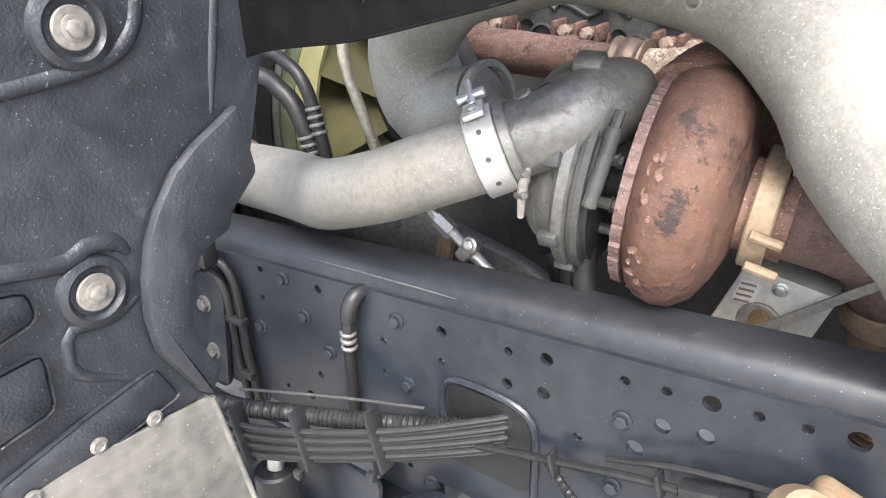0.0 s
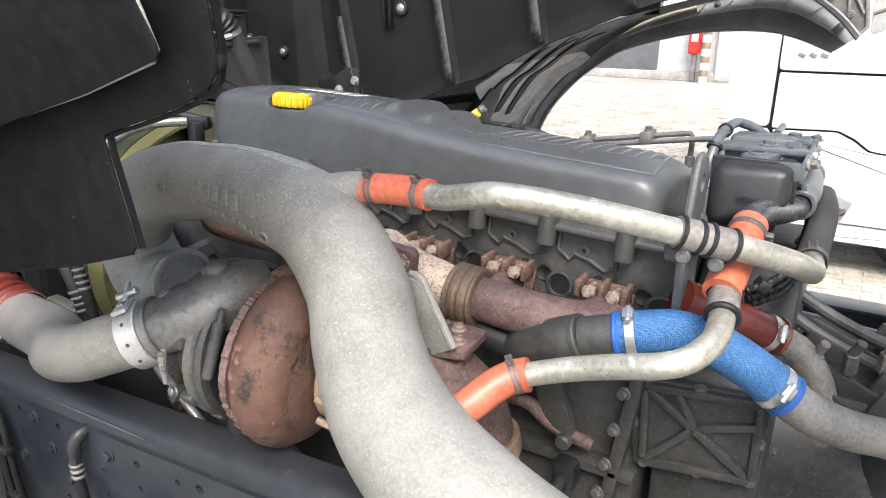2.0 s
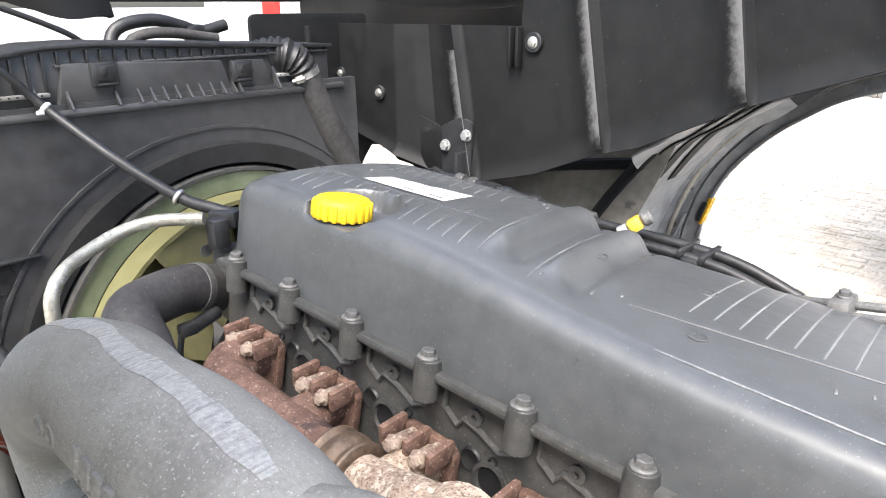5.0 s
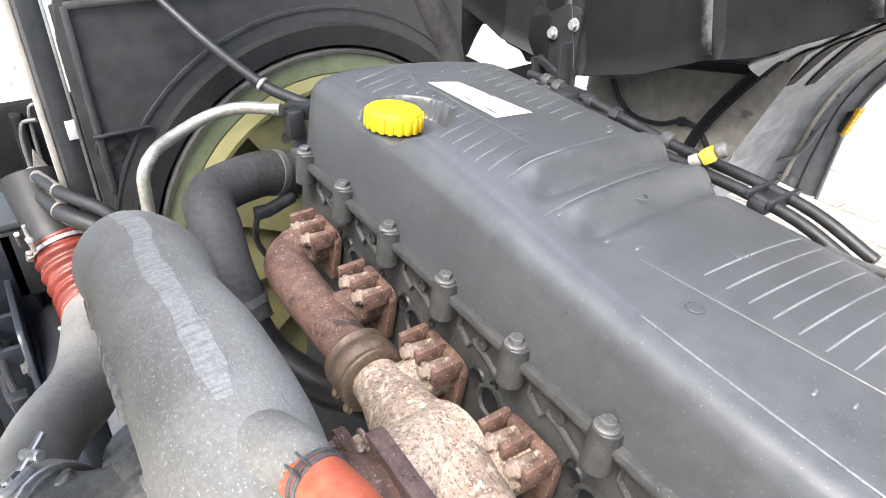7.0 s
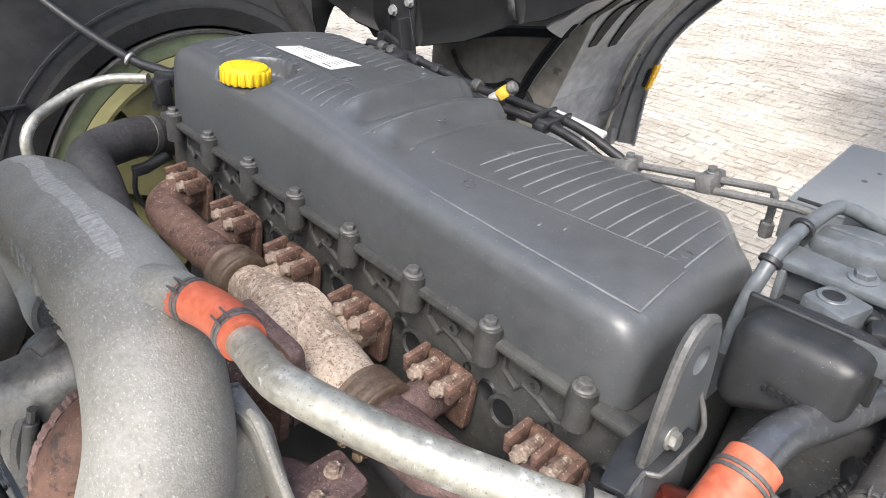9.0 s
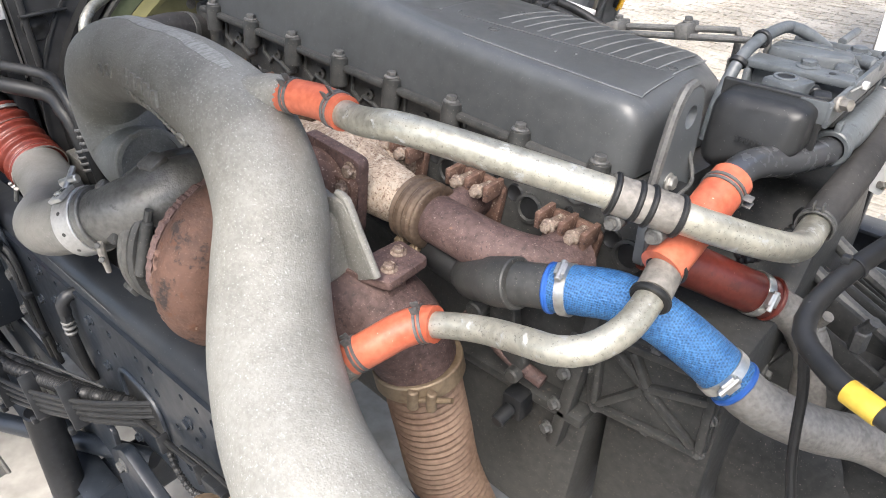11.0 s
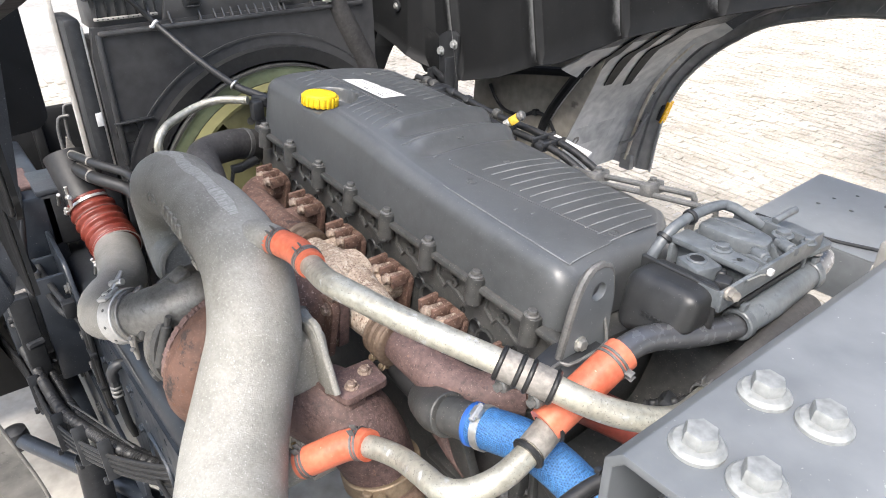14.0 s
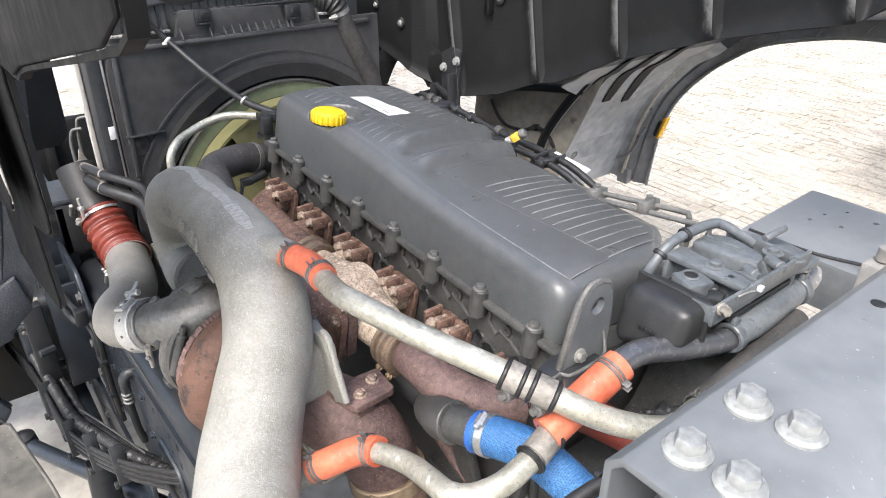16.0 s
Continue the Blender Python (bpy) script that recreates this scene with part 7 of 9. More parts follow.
for dz, dy in ((0, 0), (0.028, 0.012), (-0.03, 0.01)):
    part("corrugated_hose", tube([(1.10, 0.44 + dy, 0.885 + dz), (1.3, 0.43 + dy, 0.865 + dz), (1.6, 0.43 + dy, 0.84 + dz)], 0.012, 10, 0.0025, ribs=(0.008, 0.0014)), RUBBER, cross)
part("link_rod", tube([(1.12, 0.45, 1.0), (1.22, 0.44, 1.0), (1.30, 0.44, 0.995), (1.42, 0.44, 0.98)], 0.011, 12), DULL, cross)
part("rod_joint", ring((1.17, 0.44, 1.0), (0, 1, 0), 0.02, 0.008, 0.022, 18), DULL, cross)

# closing panel between plenum and liner
rp = thing("radiator_side_panel", "black plastic panel beside the radiator", "panel", (-0.6, 0.55, 1.1))
part("sheet", prism(rounded([(0.44, 0.90), (0.675, 0.90), (0.69, 1.30), (0.735, 1.42), (0.80, 1.46), (0.80, 1.68), (0.44, 1.68)], 0.02), (-0.62, 0, 0), (0, 1, 0), (0, 0, 1), 0.012, 0.003), LINER, rp)
part("rib", box((-0.605, 0.60, 1.50), (0.02, 0.014, 0.30), 0.005), LINER, rp)

# the tilted cab itself, ahead and above; unseen mass added to block light and darken reflections
cab = thing("tilted_cab", "dark underside and rear wall of the tilted cab", "cab", (-1.9, 0, 1.9))
part("underside", box((-1.75, 0.0, 2.75), (0.10, 2.4, 1.9), 0.03, (0, -18, 0)), LINER, cab)
part("body", box((-2.6, 0.0, 2.9), (1.4, 2.4, 2.0), 0.08, (0, -18, 0), 3), WHITEP, cab)
part("crossbeam", box((-1.45, 0.0, 2.25), (0.14, 2.2, 0.14), 0.02), FRAME, cab)


# ground-down casting seam along the crown of the elbow
seam_fn = curve_fn(IP[3:10])
def seam_at(u, v):
    s_ = 0.10 + 0.66 * u
    p, a_, b_ = seam_fn(s_), seam_fn(s_ - 0.01), seam_fn(s_ + 0.01)
    t_ = (b_ - a_).normalized()
    n_ = (Vector((0, 0, 1)) - t_ * t_.z).normalized()
    k_ = min(range(3, 9), key=lambda k: (Vector(IP[k]) - p).length + (Vector(IP[k + 1]) - p).length)
    f_ = (Vector(IP[k_]) - p).length / ((Vector(IP[k_]) - p).length + (Vector(IP[k_ + 1]) - p).length)
    r_ = IR[k_] + (IR[k_ + 1] - IR[k_]) * f_
    w_ = (0.0105 + 0.0014 * math.sin(23 * u) + 0.0007 * math.sin(61 * u + 1)) * min(1, 0.35 + 6 * u, 0.75 + 4 * (1 - u))
    an = (v - 0.5) * w_ * 2 / r_ + 0.02 * math.sin(9 * u)
    return p + (n_ * math.cos(an) + t_.cross(n_) * math.sin(an)) * (r_ + 0.0002)
part("casting_seam", skin(seam_at, 160, 7, 0.0004), SEAMM, elbow, "pale ground-down seam")

# ---- near wheel arch of the tilted cab ----
well = thing("near_wheel_arch", "dusty black plastic wheel arch wall with washers and rivets", "wheel arch", (0.08, -0.8, 0.95))
wall = [(-0.50, 1.60), (-0.528, 1.40), (-0.540, 1.332), (-0.558, 1.270), (-0.596, 1.158), (-0.641, 1.116), (-0.644, 1.098), (-0.690, 1.081), (-0.711, 1.033), (-0.708, 0.979), (-0.689, 0.937), (-0.710, 0.905), (-0.775, 0.900), (-0.92, 0.900), (-1.06, 0.905), (-1.06, 1.60)]
part("wall", prism(wall, (0.080, 0, 0), (0, 1, 0), (0, 0, 1), 0.005), DUSTY, well)
part("upper_flange", prism(rounded([(-0.545, 1.462), (-0.470, 1.468), (-0.452, 1.485), (-0.450, 1.74), (-0.545, 1.74)], 0.012), (0.078, 0, 0), (0, 1, 0), (0, 0, 1), 0.006, 0.0015), LINER, well, "black inner flange")
lipo = [(-0.610, 1.236), (-0.635, 1.222), (-0.672, 1.204), (-0.702, 1.183), (-0.728, 1.152), (-0.746, 1.123), (-0.760, 1.082), (-0.766, 1.039), (-0.762, 0.995), (-0.745, 0.962), (-0.718, 0.912)]
lipi = [(-0.710, 0.908), (-0.689, 0.937), (-0.700, 0.955), (-0.708, 0.979), (-0.713, 1.005), (-0.711, 1.033), (-0.704, 1.060), (-0.690, 1.081), (-0.668, 1.092), (-0.644, 1.098), (-0.641, 1.116), (-0.597, 1.152)]
part("raised_lip", prism(lipo + lipi, (0.086, 0, 0), (0, 1, 0), (0, 0, 1), 0.020, 0.010), DUSTY, well, "raised curved lip, rubbed pale")
def dish(y, z, r):
    return lathe([(r * 1.75, 0.0), (r * 1.62, 0.006), (r * 1.3, 0.009), (r * 1.16, 0.006), (r * 1.08, 0.003), (r * 0.6, 0.003)], (0.084, y, z), (1, 0, 0), 36)
for y, z in ((-0.762, 1.330), (-0.803, 1.087)):
    part("boss", dish(y, z, 0.022), DUSTY, well)
    part("washer", ring((0.0895, y, z), (1, 0, 0), 0.0195, 0.009, 0.004, 30, 0.0012), DULL, well, "weathered steel washer")
    part("bolt_head", hexbolt((0.091, y, z), (1, 0, 0), 0.0085, 0.006, 1.4), DULL, well)
for y, z in ((-0.781, 0.919), (-0.844, 0.927), (-0.915, 0.913)):
    part("rivet", lathe([(0.0095, 0), (0.0095, 0.0015), (0.006, 0.003), (0.005, 0.002), (0.001, 0.002)], (0.0945, y, z), (1, 0, 0), 18), DULL, well, "worn rivet")
# pressed ridges and facets of the wall
def ridge(pts, r):
    return tube([(0.0835, y, z) for y, z in pts], [r * 0.5] + [r] * (len(pts) - 2) + [r * 0.5], 12, flat=0.75, up=(0, 0, 1))
part("pressed_ridge", ridge([(-0.685, 1.42), (-0.695, 1.347), (-0.707, 1.318), (-0.732, 1.299), (-0.774, 1.292), (-0.833, 1.287), (-0.93, 1.28)], 0.008), DUSTY, well)
part("fold_line", ridge([(-0.578, 1.47), (-0.594, 1.40), (-0.608, 1.338), (-0.622, 1.28), (-0.634, 1.226)], 0.006), DUSTY, well)
part("pressed_ridge", ridge([(-0.760, 1.112), (-0.772, 1.128), (-0.80, 1.133), (-0.819, 1.125), (-0.87, 1.135), (-0.96, 1.155)], 0.010), DUSTY, well)
part("pressed_ridge", ridge([(-0.762, 1.060), (-0.790, 1.050), (-0.832, 1.056), (-0.842, 1.035), (-0.838, 1.008), (-0.79, 0.975)], 0.007), DUSTY, well)
part("pressed_facet", prism([(-0.862, 1.118), (-0.96, 1.140), (-0.98, 1.090), (-0.90, 1.078), (-0.86, 1.086)], (0.0845, 0, 0), (0, 1, 0), (0, 0, 1), 0.014, 0.012), DUSTY, well)
part("pressed_facet", prism([(-0.94, 0.940), (-0.845, 0.962), (-0.764, 0.976), (-0.742, 0.925), (-0.835, 0.912), (-0.94, 0.908)], (0.0845, 0, 0), (0, 1, 0), (0, 0, 1), 0.009, 0.008), DUSTY, well)
part("pressed_facet", prism([(-0.865, 1.055), (-0.96, 1.05), (-0.97, 0.975), (-0.87, 0.990)], (0.0845, 0, 0), (0, 1, 0), (0, 0, 1), 0.014, 0.012), DUSTY, well)
flap = thing("mud_flap", "grey weathered rubber flap riveted below the arch wall", "mud flap", (0.09, -0.8, 0.6))
fl = [(-0.707, 0.900), (-0.675, 0.707), (-0.665, 0.60), (-0.95, 0.58), (-0.98, 0.925), (-0.86, 0.918)]
part("sheet", prism(fl, (0.0865, 0, 0), (0, 1, 0), (0, 0, 1), 0.007, 0.0015), FLAP, flap)
part("edge_bead", tube([(0.093, y, z) for y, z in fl[:3]], 0.004, 8), FLAP, flap)

# black rubber sheets between arch and engine
inner = thing("splash_sheet", "black rubber splash sheet with a dusty folded edge", "splash sheet", (0.5, -0.59, 1.5))
io = [(0.10, 1.28), (0.15, 1.292), (0.254, 1.307), (0.351, 1.330), (0.428, 1.350), (0.545, 1.386), (0.553, 1.394), (0.528, 1.506), (0.533, 1.513), (0.60, 1.532), (0.66, 1.551), (0.694, 1.567), (0.707, 1.582), (0.709, 1.600), (0.700, 1.694), (0.694, 1.742), (0.700, 1.759), (0.781, 1.765), (0.84, 1.785), (1.15, 1.855), (1.19, 1.875), (1.20, 2.10), (0.1, 2.10)]
part("sheet", sheet(io, -0.586, 0.004), SHEETM, inner)
def lip_strip(pts, y, w):
    f = curve_fn(pts) if len(pts) > 2 else (lambda s: Vector(pts[0]).lerp(Vector(pts[1]), s))
    return skin(lambda u, v: f(u) + Vector((0, y + w * v, 0)), 24, 3, 0.004)
part("folded_edge", lip_strip([(0.553, 0, 1.392), (0.541, 0, 1.45), (0.529, 0, 1.503), (0.534, 0, 1.513), (0.60, 0, 1.532), (0.66, 0, 1.551), (0.694, 0, 1.567), (0.707, 0, 1.582), (0.709, 0, 1.60), (0.700, 0, 1.694), (0.694, 0, 1.742), (0.700, 0, 1.759)], -0.586, 0.006), SHEETM, inner, "dusty folded edge")
part("folded_edge", lip_strip([(0.704, 0, 1.760), (0.781, 0, 1.764), (0.84, 0, 1.784), (1.15, 0, 1.855), (1.188, 0, 1.875), (1.20, 0, 2.0)], -0.586, 0.010), SHEETM, inner, "dusty folded edge")
part("edge_bead", tube([(x, -0.588, z) for x, z in io[:6]], 0.0018, 8), SHEETM, inner)
outerp = thing("outer_splash_panel", "flat black panel with a pale worn edge", "splash sheet", (0.5, -0.615, 1.6))
oo = rounded([(0.30, 1.488), (0.433, 1.526), (0.55, 1.556), (0.672, 1.594), (0.585, 1.768), (0.50, 1.92), (0.25, 1.92)], 0.014)
part("sheet", sheet(oo, -0.612, 0.004), SHEETM, outerp)
part("worn_edge", tube([(0.43, -0.613, 1.527), (0.55, -0.613, 1.557), (0.658, -0.613, 1.590), (0.666, -0.613, 1.600), (0.645, -0.613, 1.648), (0.585, -0.613, 1.765), (0.50, -0.613, 1.92)], 0.0018, 8, smoothed=False), DULL, outerp, "pale worn edge")
# ---- cables and fittings on the near rail ----
bundle = thing("cable_bundle", "bundle of black cables and corrugated looms tied along the rail", "cable bundle", (0.0, -0.56, 0.72))
route = [(-0.75, -0.66, 0.60), (-0.4, -0.62, 0.655), (-0.1, -0.605, 0.688), (0.03, -0.585, 0.708), (0.2, -0.535, 0.752), (0.33, -0.468, 0.782), (0.385, -0.42, 0.79)]
for k in range(8):
    s = k - 3.5
    part("cable", tube([(x, y - 0.004 * (k % 2), z + s * 0.0085 * (1 - 0.15 * math.sin(9 * x))) for x, y, z in route], 0.0048, 8), RUBBER, bundle)
top_route = [(-0.7, -0.62, 0.655), (-0.35, -0.60, 0.70), (-0.08, -0.585, 0.735), (0.05, -0.555, 0.752), (0.17, -0.52, 0.768), (0.28, -0.47, 0.775), (0.33, -0.43, 0.77)]
part("corrugated_loom", tube(top_route, 0.013, 12, 0.0025, ribs=(0.0075, 0.0016)), RUBBER, bundle)
part("corrugated_loom", tube([(x, y + 0.03, z - 0.025) for x, y, z in top_route], 0.011, 12, 0.0025, ribs=(0.0075, 0.0014)), RUBBER, bundle)
part("thin_rod", tube([(-0.06, -0.565, 0.757), (0.10, -0.525, 0.785), (0.245, -0.49, 0.805)], 0.0025, 8), HEAD, bundle)
for x, y, z in ((-0.02, -0.595, 0.70), (0.085, -0.568, 0.722), (0.2, -0.535, 0.752), (-0.25, -0.61, 0.672)):
    part("cable_tie", box((x, y - 0.004, z + 0.012), (0.007, 0.028, 0.10), 0.003, (0, -14, 0)), BLACK, bundle)
    part("tie_tail", box((x - 0.004, y - 0.02, z - 0.045), (0.014, 0.012, 0.016), 0.003), BLACK, bundle)
wire = thing("sensor_wire", "black sensor wire with a connector along the rail", "wire", (0.4, -0.47, 0.8))
part("wire", tube([(0.08, -0.475, 0.655), (0.12, -0.475, 0.70), (0.26, -0.475, 0.748), (0.41, -0.475, 0.790), (0.546, -0.475, 0.826), (0.585, -0.475, 0.832)], 0.0055, 8), RUBBER, wire)
part("connector", join(box((0.612, -0.478, 0.842), (0.05, 0.024, 0.026), 0.004, (0, -15, 0)), box((0.645, -0.478, 0.851), (0.028, 0.030, 0.032), 0.004, (0, -15, 0))), BLACK, wire, "black plug connector")
part("loom", tube([(0.655, -0.478, 0.853), (0.72, -0.478, 0.87), (0.82, -0.475, 0.86), (0.95, -0.47, 0.84)], 0.010, 10, 0.0025, ribs=(0.007, 0.0013)), RUBBER, wire)
part("wire", tube([(0.50, -0.475, 0.835), (0.60, -0.478, 0.87), (0.74, -0.478, 0.888), (0.9, -0.475, 0.87)], 0.004, 8), RUBBER, wire)
part("curled_wire", tube([(0.42, -0.47, 0.79), (0.46, -0.48, 0.76), (0.50, -0.48, 0.735), (0.53, -0.475, 0.74)], 0.0055, 8, 0.0025, ribs=(0.007, 0.0012)), RUBBER, wire)
for x, z in ((0.435, 0.796), (0.565, 0.832), (0.30, 0.76)):
    part("tie", box((x, -0.478, z), (0.006, 0.02, 0.036), 0.002, (0, -12, 0)), BLACK, wire)
elbow = thing("air_fitting", "black push-in elbow fitting with hose on the rail", "fitting", (0.1, -0.46, 0.85))
part("elbow", join(tube([(0.108, -0.447, 0.927), (0.106, -0.462, 0.926), (0.103, -0.474, 0.912), (0.099, -0.474, 0.890)], 0.0125, 14), cyl((0.098, -0.474, 0.888), (0.096, -0.474, 0.868), 0.011, 6)), BLACK, elbow)
for k in range(3):
    part("collar", ring((0.0955, -0.474, 0.866 - 0.012 * k), (0.1, 0, 1), 0.0125, 0.006, 0.007, 16), BOLTP, elbow)
part("hose", tube([(0.095, -0.474, 0.846), (0.093, -0.472, 0.80), (0.088, -0.468, 0.745), (0.082, -0.46, 0.70)], 0.009, 12), RUBBER, elbow)
lines = thing("brake_hoses", "pair of black hoses clipped down the rail", "hose", (-0.16, -0.47, 0.75))
part("hose", tube([(-0.60, -0.52, 0.945), (-0.257, -0.50, 0.935), (-0.195, -0.475, 0.908), (-0.165, -0.47, 0.875), (-0.158, -0.47, 0.80), (-0.155, -0.47, 0.713), (-0.148, -0.465, 0.60)], 0.0075, 10), RUBBER, lines)
part("hose", tube([(-0.60, -0.525, 0.920), (-0.257, -0.51, 0.905), (-0.215, -0.48, 0.885), (-0.187, -0.475, 0.855), (-0.180, -0.475, 0.80), (-0.178, -0.475, 0.713), (-0.17, -0.47, 0.60)], 0.0075, 10), RUBBER, lines)
for z in (0.80, 0.69):
    part("hose_clip", box((-0.168, -0.474, z), (0.045, 0.018, 0.014), 0.003), BLACK, lines)
part("hose_clip", box((-0.20, -0.49, 0.925), (0.03, 0.03, 0.045), 0.005), BLACK, lines)
clampc = thing("pipe_bracket_casting", "pale tan cast bracket with bolts beside the rail", "bracket", (0.72, -0.52, 0.95))
part("body", join(lathe([(0.012, 0), (0.030, 0.004), (0.034, 0.02), (0.026, 0.04), (0.010, 0.045)], (0.70, -0.53, 0.90), (0.3, -0.5, 0.8), 20), box((0.73, -0.50, 0.905), (0.06, 0.05, 0.04), 0.012, (10, 20, 0), 3)), STRAP, clampc)
part("bolt", hexbolt((0.695, -0.56, 0.925), (-0.3, -0.8, 0.4), 0.009, 0.010, 1.3), BOLTR, clampc)

# ---- steering and front end, below and ahead ----
front = thing("front_crossmember", "dark painted front crossmember", "crossmember", (-0.75, 0.1, 0.6))
part("beam", box((-0.78, 0.15, 0.72), (0.12, 1.5, 0.18), 0.01), FRAME, front)
part("bracket", prism(rounded([(-0.86, 0.62), (-0.62, 0.62), (-0.56, 0.95), (-0.70, 1.15), (-0.86, 1.12)], 0.03), (0, -0.47, 0), (1, 0, 0), (0, 0, 1), 0.012, 0.003), FRAME, front)
for k in range(4):
    part("bolt", hexbolt((-0.80 + 0.06 * k, -0.482, 0.70 + 0.09 * (k % 2)), (0, -1, 0), 0.012, 0.011, 1.4), BOLTP, front)
lower = thing("lower_crossmember", "dark painted crossmember under the engine between the rails", "crossmember", (0.2, 0.2, 0.6))
part("beam", box((0.16, 0.18, 0.60), (0.16, 1.24, 0.09), 0.015), FRAME, lower)
part("beam", box((1.35, 0.18, 0.60), (0.14, 1.24, 0.09), 0.015), FRAME, lower)
steer = thing("steering_gear", "black steering gear housing with hose unions", "steering gear", (-0.45, -0.55, 0.7))
part("housing", join(box((-0.46, -0.54, 0.80), (0.16, 0.11, 0.22), 0.03, None, 4), cyl((-0.46, -0.54, 0.66), (-0.46, -0.54, 0.60), 0.055, 24, 0.006)), BLACK, steer)
part("cap", cyl((-0.46, -0.60, 0.82), (-0.46, -0.612, 0.82), 0.045, 24, 0.004), BOLTP, steer)
for k in range(6):
    a = k * math.pi / 3
    part("bolt", hexbolt((-0.46 + 0.036 * math.cos(a), -0.612, 0.82 + 0.036 * math.sin(a)), (0, -1, 0), 0.006, 0.006, 1.2), BOLTP, steer)
part("union", cyl((-0.40, -0.52, 0.91), (-0.39, -0.53, 0.96), 0.014, 12, 0.003), DULL, steer)
part("hose", tube([(-0.39, -0.53, 0.96), (-0.36, -0.54, 1.02), (-0.40, -0.52, 1.10), (-0.52, -0.5, 1.14)], 0.012, 12), RUBBER, steer)
drag = thing("drag_link", "dark steel cross tube of the steering", "steering rod", (-0.15, -0.55, 0.45))
part("tube", cyl((-0.42, -0.70, 0.44), (0.14, -0.42, 0.46), 0.022, 20), FRAME, drag)
part("joint", lathe([(0.012, -0.04), (0.03, -0.03), (0.034, 0), (0.03, 0.03), (0.012, 0.04)], (-0.42, -0.70, 0.44), (0, 0, 1), 20), BLACK, drag)
batt = thing("relay_box", "black plastic electrical box with a grey lid on the front bracket", "electrical box", (-0.52, -0.42, 1.0))
part("body", box((-0.56, -0.40, 1.04), (0.16, 0.12, 0.16), 0.012, None, 3), BLACK, batt)
part("lid", box((-0.56, -0.40, 1.126), (0.165, 0.125, 0.018), 0.006), DUSTY, batt)
for k in range(3):
    part("plug", box((-0.62 + 0.055 * k, -0.47, 1.02), (0.035, 0.04, 0.04), 0.005), RUBBER, batt)
ac = thing("air_conditioning_lines", "thin grey metal lines with fittings beside the radiator", "pipes", (-0.5, -0.33, 1.2))
for k, (dy, r) in enumerate(((0, 0.004), (-0.022, 0.0045))):
    part("line", tube([(-0.56, -0.33 + dy, 1.05), (-0.55, -0.335 + dy, 1.16), (-0.56, -0.335 + dy, 1.25), (-0.56, -0.33 + dy, 1.31 - 0.03 * k), (-0.56, -0.322 + dy, 1.325 - 0.03 * k), (-0.55, -0.30 + dy, 1.328 - 0.03 * k)], r, 10), BOLTP, ac)
part("fitting", join(cyl((-0.55, -0.335, 1.14), (-0.555, -0.336, 1.19), 0.011, 6), cyl((-0.55, -0.36, 1.10), (-0.55, -0.362, 1.14), 0.012, 6)), BOLTP, ac)
part("bracket", prism(rounded([(-0.385, 1.06), (-0.335, 1.06), (-0.325, 1.20), (-0.345, 1.25)], 0.006), (-0.54, 0, 0), (0, 1, 0), (0, 0, 1), 0.006, 0.001), DULL, ac)

# dark closing panels ahead of the rail
bump = thing("bumper_back", "dark inner side of the front bumper", "bumper", (-1.1, -0.4, 0.3))
part("panel", box((-1.10, -0.35, 0.66), (0.04, 1.9, 1.04), 0.02), LINER, bump)
for k in range(5):
    part("rib", box((-1.065, -1.15 + 0.4 * k, 0.78), (0.05, 0.03, 0.76), 0.008), LINER, bump)
step = thing("step_well", "dark plastic step well behind the bumper", "step", (-0.7, -0.9, 0.3))
part("back", prism(rounded([(-1.05, 0.34), (-0.52, 0.36), (-0.45, 0.60), (-0.50, 1.02), (-1.05, 1.10)], 0.04), (0, -0.74, 0), (1, 0, 0), (0, 0, 1), 0.02, 0.004), LINER, step)
part("tread", box((-0.74, -0.88, 0.50), (0.42, 0.26, 0.03), 0.006), LINER, step)
frb = thing("mount_bracket", "dark steel mounting bracket bolted to the rail", "bracket", (-0.3, -0.5, 0.7))
part("plate", prism(rounded([(-0.50, 0.62), (-0.24, 0.62), (-0.20, 0.86), (-0.30, 1.0), (-0.50, 1.02)], 0.02), (0, -0.456, 0), (1, 0, 0), (0, 0, 1), 0.012, 0.003), FRAME, frb)
part("gusset", box((-0.33, -0.50, 0.80), (0.014, 0.09, 0.32), 0.004), FRAME, frb)
part("gusset", box((-0.45, -0.50, 0.80), (0.014, 0.09, 0.32), 0.004), FRAME, frb)
for x, z in ((-0.26, 0.70), (-0.26, 0.80), (-0.39, 0.70), (-0.39, 0.88), (-0.29, 0.93)):
    part("bolt", hexbolt((x, -0.468, z), (0, -1, 0), 0.012, 0.012, 1.4), BOLTP, frb)

# torn sheet overhead, ahead of the camera
def torn_at(u, v):
    y = -0.46 + 0.34 * u
    z = 1.705 + 0.012 * math.sin(14 * u) - 0.03 * max(0, u - 0.75) * 4 + 0.35 * v
    return Vector((-0.02 + 0.03 * math.sin(9 * u + 5 * v) * (1 - v) * (1 if u > 0.6 else 0.3), y, z))
part("torn_sheet", skin(torn_at, 36, 8, 0.006), LINER, cab, "black sheet with a crumpled torn end")
# cab mounting tower on the front of the rail
tower = thing("cab_mount_tower", "dark blue-black painted steel cab mounting tower", "cab mount", (-0.72, -0.5, 0.9))
part("block", box((-0.74, -0.52, 1.00), (0.52, 0.20, 0.24), 0.012), FRAME, tower)
part("top_plate", box((-0.62, -0.53, 1.126), (0.16, 0.15, 0.012), 0.003), RUSTDK, tower, "brown-stained top plate with a hole")
